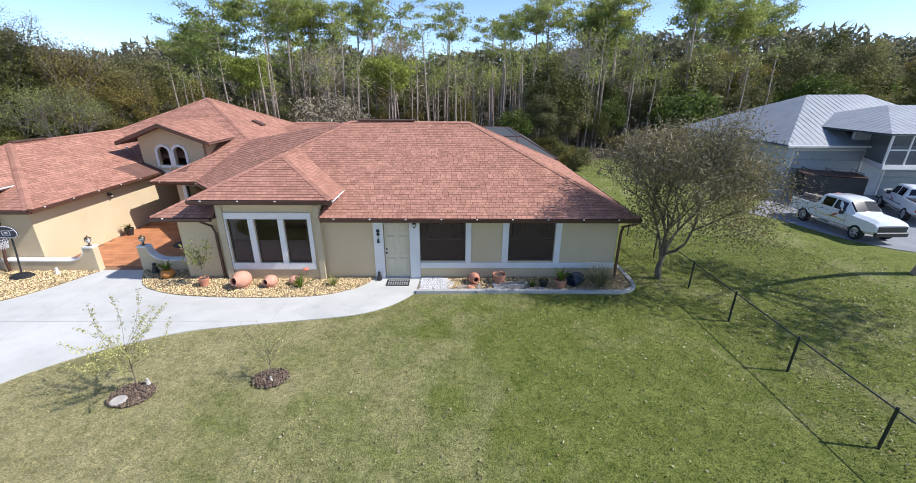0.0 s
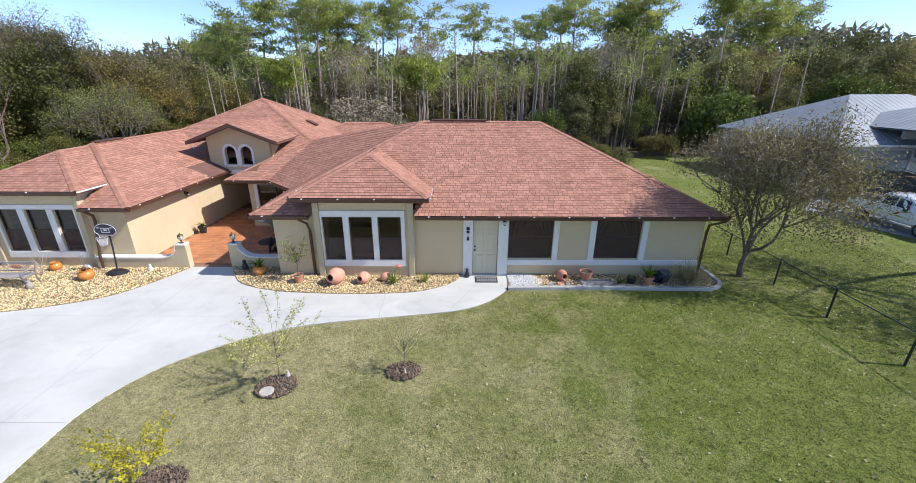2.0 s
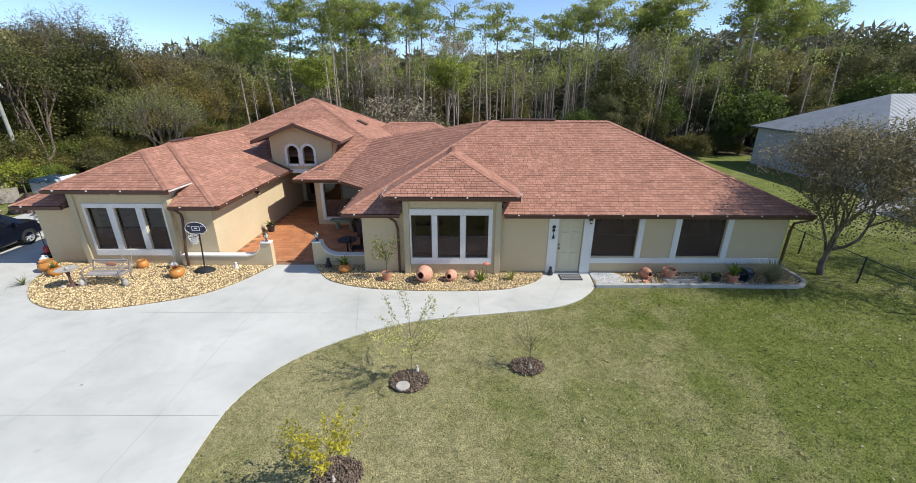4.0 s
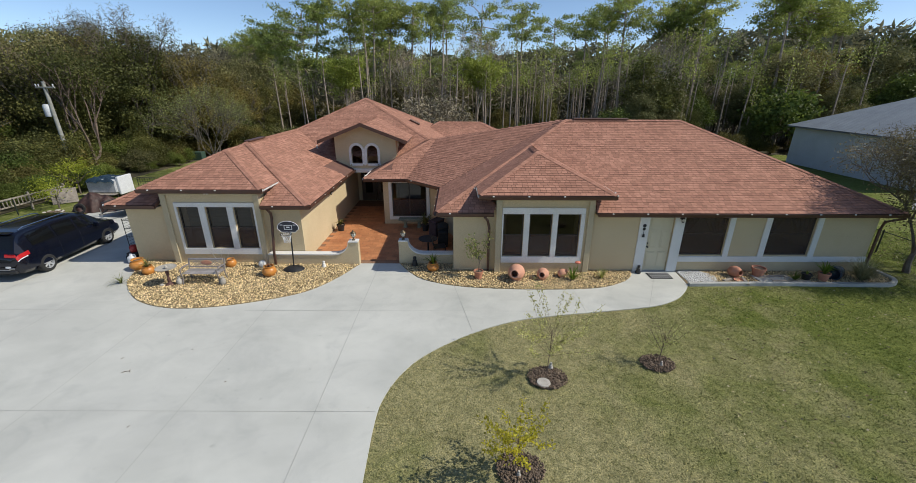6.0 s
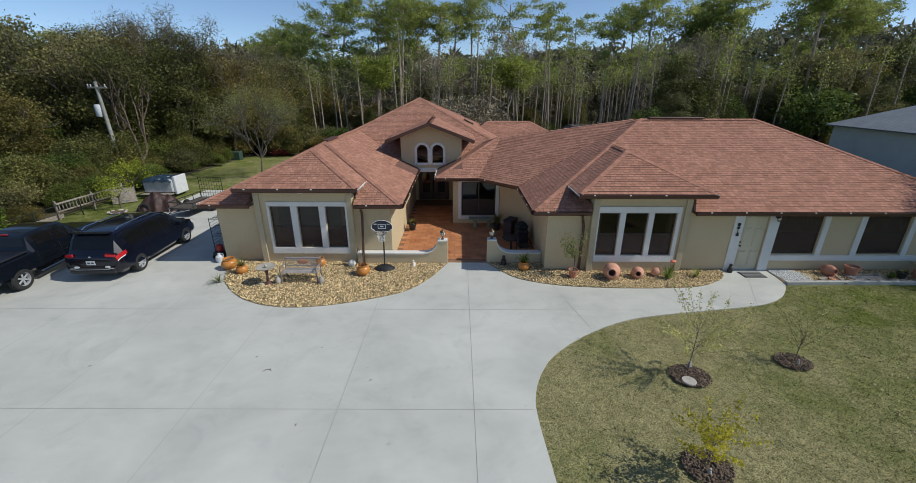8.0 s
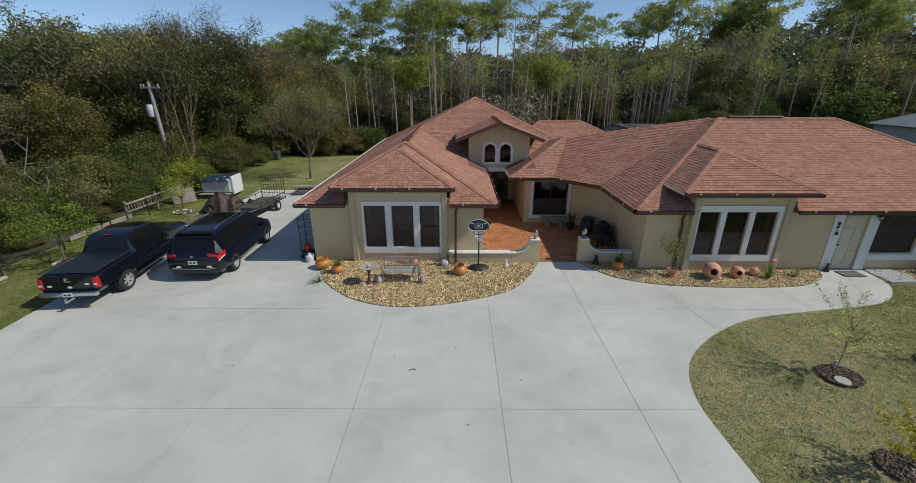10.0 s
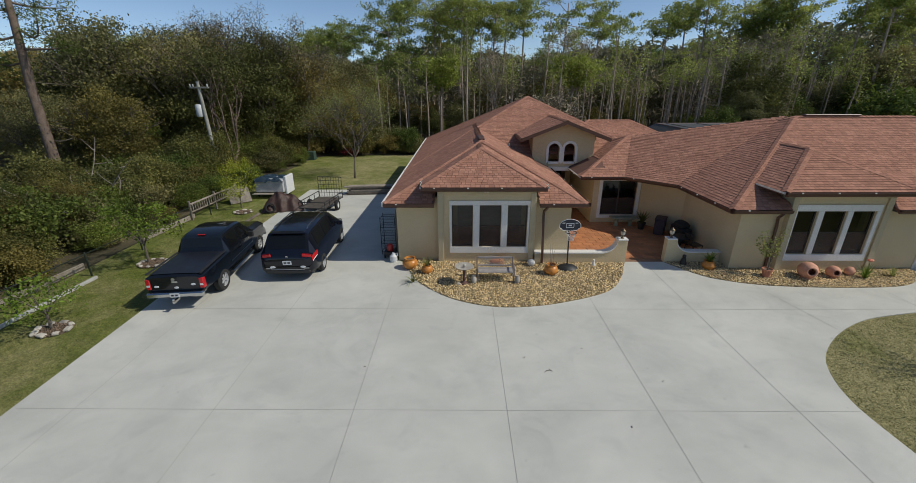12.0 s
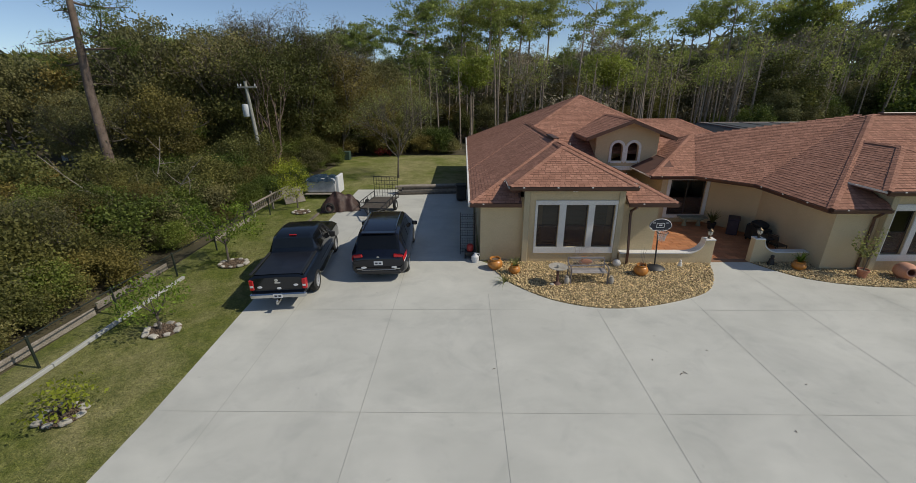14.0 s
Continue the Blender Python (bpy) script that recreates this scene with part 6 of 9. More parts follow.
# tall oaks over the railing corner, bare twigs standing out of their tops
def tall_oak(x, y, h, r, mat, twiggy, label):
    wood, tips = branch_tree(h, 0.62, 3, 0.2, 0.2, 5, OAK_BARK, 4, 0.9)
    k = np.array([r / max(0.5, np.percentile(np.abs(tips[:, 0]), 95)), r / max(0.5, np.percentile(np.abs(tips[:, 1]), 95)), h / np.percentile(tips[:, 2], 99.5)])
    co_ = np.empty(3 * len(wood.vertices))
    wood.vertices.foreach_get("co", co_)
    wood.vertices.foreach_set("co", (co_.reshape(-1, 3) * k).ravel())
    tips = tips * k
    leaves = np.concatenate([crown_points(h * 0.9, r, r, h * 0.06, 130, 150, 0.42), np.repeat(tips[tips[:, 2] < h * 0.9], 10, axis=0) + rng.normal(0, 0.35, (10 * int((tips[:, 2] < h * 0.9).sum()), 3))])
    high = tips[tips[:, 2] > h * 0.62]
    twigs = np.repeat(high, twiggy, axis=0) + rng.normal(0, 0.33, (twiggy * len(high), 3))
    tree_thing("oak_tree", (("trunk", wood), ("crown", leaf_mesh("crown", leaves, 0.105, mat)), ("bare_top", leaf_mesh("bare_top", twigs, 0.032, DARK_TWIG, long=11))), label, "tree", (x, y, -0.03), group="tall oaks of the west wood")


tall_oak(-45.4, 42.0, 13.2, 4.3, OAK_LEAF, 16, "tall oak with a thin twiggy grey top")
tall_oak(-37.4, 37.0, 12.2, 3.2, OAK_LEAF, 14, "tall oak with sparse twigs over olive leaves")
tall_oak(-41.6, 39.5, 11.8, 3.4, RUSTY_LEAF, 14, "tall oak with a thin twiggy grey top")
tall_oak(-38.6, 43.5, 11.0, 3.3, RUSTY_LEAF, 8, "oak with rusty brown winter leaves")
tall_oak(-35.4, 40.3, 9.8, 2.6, RUSTY_LEAF, 8, "oak with rusty brown winter leaves")
tall_oak(-41.0, 33.0, 9.6, 2.8, OAK_LEAF, 6, "oak with dark olive leaves behind the utility pole")
tall_oak(-36.8, 50.0, 10.8, 3.0, OLIVE_LEAF, 10, "oak with grey olive leaves at the wood edge")
tall_oak(-49.5, 33.0, 9.5, 3.0, OAK_LEAF, 6, "oak with dark olive leaves in the west wood")

# pale dead branches leaning through the thicket
for k in range(9):
    dead = MB()
    L = rng.uniform(2.0, 4.2)
    a, up_ = rng.uniform(0, 2 * math.pi), rng.uniform(0.35, 1.2)
    tip = Vector((L * math.cos(a) * math.cos(up_), L * math.sin(a) * math.cos(up_), L * math.sin(up_)))
    ps = limb(dead, (0, 0, 0), tip, 0.032, 0.01, 5, 0.12, 5)
    for j in range(4):
        o = ps[2 + j % 3]
        limb(dead, o, o + Vector(rng.normal(0, 0.45, 3)) + tip * 0.15, 0.02, 0.006, 4, 0.15, 3)
    single("dead_branch", dead, WOOD_GREY, "pale dead branch leaning in the thicket", "branch", "dead branches", at=pose(rng.uniform(-41.0, -36.6), rng.uniform(8.0, 29.0), rng.uniform(0.0, 1.6)))
# round grey shrub behind the house
wood, tips = branch_tree(5.4, 1.1, 4, 0.1, 0.12, 6, DEAD_BARK, 4, 0.3)
garden_tree("grey_shrub_tree", (-11.5, 41.5, 0), (("trunk", wood), ("crown", leaf_mesh("crown", np.repeat(tips, 3, axis=0) + rng.normal(0, 0.3, (3 * len(tips), 3)), 0.10, GREY_TWIG, long=4))), "round leafless grey shrub tree")
# evergreen by the neighbour house
garden_tree("dark_evergreen", (24.5, 44.5, 0), (("trunk", branch_tree(4, 0.8, 2, 0.16, 0.3)[0]), ("crown", leaf_mesh("crown", crown_points(6.6, 3.0, 3.0, 0.8, 50, 60, 0.5), 0.26, BRUSH_LEAF))), "dark green rounded evergreen tree")


MULCH_RINGS = []


def mulch_ring(x, y, r, stones=0, label="round patch of dark bark mulch"):
    MULCH_RINGS.append((x, y, r))
    n = 22
    prof = [(x + r * rng.uniform(0.9, 1.1) * math.cos(2 * math.pi * i / n), y + 0.8 * r * rng.uniform(0.82, 1.15) * math.sin(2 * math.pi * i / n)) for i in range(n)]
    single("mulch_ring", MB().prism(prof, -0.06, 0.012), MULCH, label, "mulch", "mulch rings")
    for i in range(stones):
        a = 2 * math.pi * i / stones
        s = rng.uniform(0.05, 0.09)
        m = pose(x + r * math.cos(a), y + 0.8 * r * math.sin(a), 0.04, rng.uniform(-8, 8), rng.uniform(-8, 8), math.degrees(a) + rng.uniform(60, 120))
        single("edging_stone", MB().box(-s * 1.4, -s, -0.05, s * 1.4, s, 0.04, cut=0.025), STONE, "pale rough edging stone round a small tree", "stone", "edging stones", at=m)


def sapling(x, y, h, spread, leaves, mat, size, label, lean=0.0, shoots=26):
    tr = MB().tube([(0, 0, -0.05), (0.02, 0, h * 0.25), (0.03 + lean, 0, h * 0.55)], [0.012, 0.009, 0.005], 6)
    pts, stems = [], []
    for i in range(shoots):
        a = rng.uniform(0, 2 * math.pi)
        z0 = h * rng.uniform(0.22, 0.52)
        L = rng.uniform(0.35, 1.0)
        tip = Vector((spread * L * math.cos(a), spread * L * math.sin(a), h * rng.uniform(0.45, 1.0)))
        br = MB()
        ps = limb(br, (0.02, 0, z0), tip, 0.0042, 0.0016, 4, 0.12, 4)
        stems.append(br)
        for k in range(leaves):
            t = rng.uniform(0.3, 1.0)
            j = min(int(t * 4), 3)
            pts.append(np.array(ps[j].lerp(ps[j + 1], t * 4 - j)) + rng.normal(0, 0.035, 3))
    ob = tree_thing("sapling", (("trunk", tr.mesh("trunk", DARK_PINE_BARK)), ("crown", leaf_mesh("crown", np.array(pts), size, mat))), label, "young tree", (x, y, 0))
    for br in stems:
        part("branch", br, DARK_PINE_BARK, ob)
    return ob


mulch_ring(-7.5, 7.78, 0.45)
sapling(-7.48, 7.95, 2.35, 1.25, 75, SPRING_LEAF, 0.030, "thin young tree with sparse pale leaves in mulch")
mulch_ring(-4.5, 8.35, 0.40)
sapling(-4.48, 8.35, 1.6, 0.7, 16, SPRING_LEAF, 0.026, "nearly bare thin sapling in mulch")
mulch_ring(-8.55, 5.2, 0.42)
sapling(-8.66, 5.15, 1.6, 0.75, 46, YELLOW_LEAF, 0.038, "young tree with yellowing leaves in mulch")
single("stepping_disc", MB().lathe([(0.0, 0), (0.16, 0.0), (0.17, 0.02), (0.16, 0.045), (0.0, 0.05)], 18), STONE, "round pale stone disc on the mulch", "stone", at=pose(-7.64, 7.56, 0.014))


def figurine(x, y, h, mat, label, rz=0):
    """A small plain garden figure, one turned shape."""
    mb = MB().lathe([(0.0, 0), (h * 0.28, 0.0), (h * 0.3, h * 0.15), (h * 0.22, h * 0.4), (h * 0.2, h * 0.6), (h * 0.12, h * 0.66), (h * 0.17, h * 0.8), (h * 0.14, h * 0.95), (0.0, h)], 12)
    return single("garden_figure", mb, mat, label, "ornament", smooth=True, at=pose(x, y, 0.012, 0, 0, rz))


figurine(-7.35, 8.12, 0.2, STONE, "small pale stone ornament by a sapling")
figurine(-4.45, 8.25, 0.14, STONE, "tiny pale stone ornament by a sapling")
figurine(-8.6, 5.05, 0.14, STONE, "tiny pale stone ornament in mulch")
figurine(-15.05, 14.3, 0.28, TRIM, "small white garden ornament on the pebbles")
figurine(-11.45, 14.45, 0.42, BLACK_METAL, "small dark lantern like ornament by the low wall")
figurine(-2.72, 13.86, 0.34, BLACK_METAL, "small dark ornament beside the front door")

# west side small trees
mulch_ring(-32.65, 14.5, 0.5, 9, "stone edged patch of mulch round a citrus tree")
mulch_ring(-32.2, 9.75, 0.44, 8, "stone edged patch of mulch round a citrus tree")
mulch_ring(-32.1, 6.5, 0.40, 8, "stone edged patch of mulch round a shrub")


def citrus(x, y, h, r, n, mat, label):
    tr = MB()
    tr.tube([(0, 0, -0.05), (0.03, 0, h * 0.4)], [0.05, 0.03], 6)
    for i in range(7):
        a = 2 * math.pi * i / 7
        limb(tr, (0.03, 0, h * 0.3), (r * 0.7 * math.cos(a), r * 0.7 * math.sin(a), h * rng.uniform(0.6, 0.9)), 0.022, 0.006, 4, 0.1, 3)
    pts = crown_points(h, r, r, h * 0.28, 22, n, 0.2)
    tree_thing("citrus_tree", (("trunk", tr.mesh("trunk", OAK_BARK)), ("crown", leaf_mesh("crown", pts, 0.06, mat))), label, "young tree", (x, y, 0))


citrus(-32.9, 14.6, 2.6, 1.25, 95, BRIGHT_LEAF, "small bright green citrus tree by the driveway")
citrus(-32.3, 9.8, 1.6, 0.75, 40, BRIGHT_LEAF, "small bright green citrus tree in a stone ring")
citrus(-32.05, 6.5, 0.7, 0.42, 16, VINE_LEAF, "low yellow green shrub in a stone ring")
citrus(-34.9, 26.0, 2.2, 1.3, 70, VINE_LEAF, "sprawling yellow green vine behind the wooden railing")
citrus(-33.2, 22.6, 1.9, 0.9, 45, VINE_LEAF, "yellow green shrub beside the wooden railing")
mulch_ring(-32.6, 21.6, 0.45, 7, "stone edged patch of mulch")

# ---- pots and garden things on the pebble beds ----
def amphora(x, y, s, tilt, rz, label, mat=TERRACOTTA_PALE):
    """A round bellied clay jar lying on its side, mouth open."""
    t = thing("clay_jar", (x, y, 0.012), label, "jar", rz=rz)
    m = pose(0, 0, 0.30 * s, tilt) @ Matrix.Scale(s, 4)
    prof = [(0.0, -0.36), (0.12, -0.35), (0.24, -0.25), (0.30, -0.08), (0.29, 0.08), (0.22, 0.22), (0.14, 0.28), (0.135, 0.30), (0.16, 0.33), (0.15, 0.345), (0.115, 0.33), (0.11, 0.28), (0.18, 0.2), (0.25, 0.05), (0.2, -0.2), (0.0, -0.3)]
    part("belly", MB().lathe(prof, 22, m, closed=False), mat, t, smooth=True)
    part("foot", MB().lathe([(0.17 * s, 0), (0.18 * s, 0.03 * s), (0.13 * s, 0.05 * s), (0.12 * s, 0.09 * s)], 14), mat, t, smooth=True)


amphora(-7.55, 13.25, 1.02, 78, -20, "large round terracotta jar lying open mouthed")
amphora(-6.55, 13.3, 0.74, 78, -20, "medium round terracotta jar lying open mouthed")
amphora(-5.75, 13.5, 0.55, 80, 120, "small terracotta jar turned aside")
amphora(0.82, 13.55, 0.72, 80, 14, "brown clay jar lying on its side by the wall", TERRACOTTA)


def pot(x, y, r, h, mat, label, belly=False, soil=True):
    t = thing("plant_pot", (x, y, 0.012), label, "plant pot")
    if belly:
        prof = [(0.0, 0.0), (r * 0.6, 0.0), (r * 0.95, h * 0.3), (r, h * 0.5), (r * 0.85, h * 0.75), (r * 0.66, h * 0.85), (r * 0.72, h), (r * 0.62, h), (r * 0.58, h * 0.86), (r * 0.5, h * 0.84)]
        ri, hi = r * 0.58, h * 0.85
    else:
        prof = [(0.0, 0.0), (r * 0.68, 0.0), (r * 0.9, h * 0.78), (r, h * 0.79), (r * 1.02, h), (r * 0.9, h), (r * 0.86, h * 0.85), (r * 0.5, h * 0.84)]
        ri, hi = r * 0.86, h * 0.85
    part("pot", MB().lathe(prof, 18, closed=False), mat, t, smooth=True)
    if soil:
        part("soil", MB().lathe([(0.0, hi), (ri * 0.6, hi + 0.01), (ri, hi)], 12, closed=False), MULCH, t)
    return t, hi


def blades(t, z, n, length, mat, width=0.02, droop=0.6, up=1.0):
    """Strap leaves rising and arching from one point."""
    mb = MB()
    for i in range(n):
        a = rng.uniform(0, 2 * math.pi)
        L = length * rng.uniform(0.6, 1.1)
        lean_ = rng.uniform(0.2, 0.9)
        side = Vector((-math.sin(a), math.cos(a), 0)) * width
        prev = None
        for k in range(5):
            s = k / 4
            p = Vector((math.cos(a), math.sin(a), 0)) * (L * lean_ * s) + Vector((0, 0, z + L * (up * s - droop * lean_ * s * s)))
            w = side * (1 - s * 0.9)
            if prev:
                mb.quad(prev[0], prev[1], p + w, p - w)
            prev = (p - w, p + w)
    part("leaves", mb, mat, t)


t, z = pot(-16.88, 13.55, 0.26, 0.40, GLAZED, "glazed orange pot with dry stems on the pebbles", True)
blades(t, z, 26, 0.28, leaf_material("dry_red_stems", (0.20, 0.08, 0.04), (0.32, 0.14, 0.08), 0.1), 0.012)
stem = MB()
for i in range(3):
    stem.tube([(0.05 * i - 0.05, 0, z), (0.06 * i - 0.06, 0.02, z + 0.5), (0.1 * i - 0.1, 0.02, z + 0.85 - 0.1 * i)], [0.007, 0.006, 0.004], 5)
part("stem", stem, WOOD_GREY, t)
t, z = pot(-22.25, 14.1, 0.30, 0.42, GLAZED, "glazed orange pot at the driveway corner", True)
t, z = pot(-21.55, 13.65, 0.22, 0.34, GLAZED, "glazed orange pot with a drooping plant", True)
blades(t, z, 34, 0.55, PALE_LEAF, 0.02, 0.9)
t, z = pot(-18.75, 14.35, 0.2, 0.34, GLAZED, "glazed orange pot behind the bench", True)
t, z = pot(-10.7, 14.05, 0.24, 0.34, GLAZED, "glazed orange pot with a leafy plant by the low wall", True)
blades(t, z, 36, 0.55, BRIGHT_LEAF, 0.035, 0.7)
t, z = pot(-8.95, 13.35, 0.18, 0.32, TERRACOTTA, "terracotta pot holding a small tree by the wall")
tw = MB()
tw.tube([(0, 0, z), (0.02, 0, z + 0.35), (0, 0.01, z + 0.8)], [0.018, 0.015, 0.01], 6)
lp = []
for i in range(12):
    a = rng.uniform(0, 2 * math.pi)
    ps = limb(tw, (0.01, 0, z + rng.uniform(0.3, 0.8)), (0.55 * math.cos(a) * rng.uniform(0.5, 1), 0.4 * math.sin(a), z + rng.uniform(0.6, 1.5)), 0.009, 0.003, 4, 0.1, 3)
    for k in range(26):
        lp.append(np.array(ps[rng.integers(1, 4)]) + rng.normal(0, 0.08, 3))
part("stem", tw, OAK_BARK, t)
part("foliage", leaf_mesh("foliage", np.array(lp), 0.06, PALE_LEAF), None, t)
t, z = pot(1.75, 13.62, 0.24, 0.36, TERRACOTTA, "terracotta pot by the front wall")
t, z = pot(3.95, 13.25, 0.2, 0.32, TERRACOTTA, "terracotta pot with a yellow green plant")
blades(t, z, 36, 0.62, BRIGHT_LEAF, 0.04, 0.6)
t, z = pot(3.35, 13.3, 0.17, 0.26, PLASTIC_BLACK, "black nursery pot with a seedling")
blades(t, z, 12, 0.25, BRIGHT_LEAF, 0.02, 0.6)
t = thing("tipped_barrel_pot", (4.55, 13.45, 0.26), "dark blue glazed pot tipped on its side", "plant pot", rz=-60)
BLUE_GLAZE = surface("dark_blue_glaze", (0.02, 0.03, 0.05), (0.05, 0.07, 0.10), 5.0, 40, 0.25, 0.05, local=True)
part("pot", MB().lathe([(0.0, -0.25), (0.2, -0.25), (0.26, 0.0), (0.25, 0.22), (0.27, 0.26), (0.22, 0.26), (0.2, 0.1), (0.0, -0.18)], 18, pose(0, 0, 0, 90), closed=False), BLUE_GLAZE, t, smooth=True)
t = thing("fountain_grass", (5.35, 13.2, 0.012), "mound of grey straw fountain grass by the wall", "ornamental grass")
blades(t, 0, 700, 1.3, STRAW_LEAF, 0.009, 0.75, 0.95)
for x, y, L, n, mat, lab in ((-5.45, 13.2, 0.68, 52, BRIGHT_LEAF, "arching green strap leaved plant on the pebbles"), (-4.3, 13.35, 0.58, 40, PALE_LEAF, "spiky green plant on the pebbles"), (2.9, 13.25, 0.55, 34, BRIGHT_LEAF, "low spiky plant in the bed")):
    t = thing("strap_leaf_plant", (x, y, 0.012), lab, "plant")
    blades(t, 0, n, L, mat, 0.022, 0.75)
t = thing("red_flower", (-5.25, 13.4, 0.012), "coral red flower on a thin stem", "flower")
part("stem", MB().tube([(0, 0, 0), (0.02, 0, 0.35), (0, 0, 0.62)], 0.008, 5), BRIGHT_LEAF, t)
CORAL = surface("coral_petals", (0.62, 0.16, 0.09), (0.72, 0.25, 0.16), 6, 40, 0.6, 0.0, local=True)
part("petals", MB().ball((0, 0, 0.64), 0.09, 8, 5, squash=(1.3, 1, 0.6)), CORAL, t)
for x, y, rz, L in ((0.35, 13.2, 20, 0.4), (0.95, 13.1, 75, 0.6), (1.35, 12.98, -15, 0.35), (2.4, 13.1, 5, 0.9), (3.0, 13.06, 4, 0.7), (2.2, 13.5, 2, 1.0)):
    single("timber_offcut", MB().box(-L / 2, -0.06, 0, L / 2, 0.06, 0.07, cut=0.01), WOOD_GREY, "weathered timber offcut lying in the bed", "timber", "timber offcuts", at=pose(x, y, 0.013, 0, 0, rz))
single("bed_slab", MB().box(-0.7, -0.3, 0, 0.7, 0.3, 0.035, cut=0.01), KERB, "flat grey slab lying in the bed", "slab", at=pose(2.2, 13.35, 0.012, 0, 0, 3))
single("broken_saucer", MB().lathe([(0.0, 0), (0.12, 0.0), (0.16, 0.05), (0.15, 0.05), (0.11, 0.012), (0.0, 0.012)], 14), TERRACOTTA, "small clay saucer on the pebbles", "saucer", at=pose(0.75, 13.2, 0.02, 10))

# scraps blown over the driveway
for x, y, L, rz in ((-18.12, 7.95, 0.16, 30), (-18.02, 8.0, 0.12, 120), (-18.6, 8.5, 0.07, 60), (-22.7, 8.1, 0.08, 15), (-16.7, 6.2, 0.06, 80), (-15.4, 7.6, 0.06, 40), (-17.0, 8.9, 0.05, 0)):
    single("leaf_scrap", MB().tube([(-L / 2, 0, 0.008), (0, L * 0.15, 0.014), (L / 2, 0, 0.008)], [0.004, 0.008, 0.003], 5), MULCH, "dark leaf scrap on the concrete", "leaf", "leaf scraps", at=pose(x, y, 0.0, 0, 0, rz))

# bench
BENCH_WOOD = surface("weathered_bench_wood", (0.26, 0.24, 0.23), (0.40, 0.37, 0.36), 6, 60, 0.85, 0.3, island=0.15, local=True)
IRON = surface("grey_cast_iron", (0.16, 0.14, 0.14), (0.26, 0.23, 0.22), 8, 60, 0.6, 0.2, local=True)
bench = thing("garden_bench", (-19.02, 13.0, 0.012), "weathered wooden bench with cast iron ends", "bench")
for i in range(5):
    part("seat_slat", MB().box(-0.62, -0.22 + i * 0.095, 0.40, 0.62, -0.14 + i * 0.095, 0.425, cut=0.006), BENCH_WOOD, bench)
for sx in (-0.65, 0.65):
    part("side_frame", MB().tube([(sx, -0.25, 0), (sx, -0.2, 0.2), (sx, -0.24, 0.4), (sx, -0.26, 0.58), (sx, -0.1, 0.62), (sx, 0.24, 0.6)], 0.025, 6).tube([(sx, 0.3, 0), (sx, 0.22, 0.25), (sx, 0.24, 0.42), (sx, 0.34, 0.8)], 0.025, 6).tube([(sx, -0.24, 0.39), (sx, 0.24, 0.39)], 0.02, 6), IRON, bench, "curved cast iron end")
part("top_rail", MB().box(-0.62, 0.30, 0.74, 0.62, 0.335, 0.81, cut=0.01), BENCH_WOOD, bench)
part("low_rail", MB().box(-0.62, 0.24, 0.47, 0.62, 0.27, 0.52, cut=0.008), BENCH_WOOD, bench)
lat = MB()
for i in range(-3, 13):
    for s in (1, -1):
        xa = -0.6 + i * 0.1
        xb = xa + s * 0.24
        if -0.62 < min(xa, xb) and max(xa, xb) < 0.62:
            lat.tube([(xa, 0.262, 0.52), (xb, 0.31, 0.745)], 0.009, 4)
part("lattice_back", lat, IRON, bench, "diamond lattice back")
part("back_medallion", MB().ball((0, 0.285, 0.64), 0.16, 14, 6, squash=(1.3, 0.12, 0.6)), TERRACOTTA, bench, "rusty back medallion")
for x in (-0.78, 0.78):
    single("pale_urn", MB().lathe([(0.0, 0), (0.07, 0.0), (0.10, 0.10), (0.09, 0.2), (0.05, 0.26), (0.06, 0.30), (0.0, 0.30)], 12), STONE, "small pale urn at the foot of the bench", "urn", "urns by the bench", smooth=True, at=pose(-19.02 + x, 12.78, 0.012))

bath = thing("bird_bath", (-20.15, 12.75, 0.012), "grey bird bath with a wide bowl on a slim stem", "bird bath")
RUST = surface("dark_rusty_iron", (0.075, 0.035, 0.03), (0.13, 0.065, 0.055), 8, 60, 0.7, 0.2, local=True)
part("base", MB().lathe([(0.0, 0), (0.17, 0), (0.17, 0.03), (0.08, 0.07), (0.045, 0.12)], 8), RUST, bath, smooth=True)
part("stem", MB().lathe([(0.045, 0.12), (0.06, 0.2), (0.035, 0.3), (0.05, 0.45), (0.06, 0.6)], 10), RUST, bath, smooth=True)
part("bowl", MB().lathe([(0.06, 0.60), (0.2, 0.625), (0.33, 0.67), (0.335, 0.69), (0.32, 0.69), (0.2, 0.645), (0.0, 0.63)], 24, closed=False), STONE, bath, smooth=True)
part("ornament", MB().ball((0, 0, 0.70), 0.06, 10, 7, squash=(1, 0.8, 1.1)), STONE, bath)
single("pebble_lump", MB().ball((0, 0, 0.05), 0.07, 8, 6, squash=(1.2, 1, 0.7)), STONE, "pale stone beside the bird bath", "stone", at=pose(-20.35, 12.62, 0.012))
single("white_globe", MB().ball((0, 0, 0.14), 0.15, 14, 10), TRIM, "white round garden globe by the downspout", "ornament", smooth=True, at=pose(-17.5, 14.32, 0.0))
t = thing("dry_shrub", (-18.85, 13.9, 0.012), "thin dry twiggy shrub behind the bench", "shrub")
tw = MB()
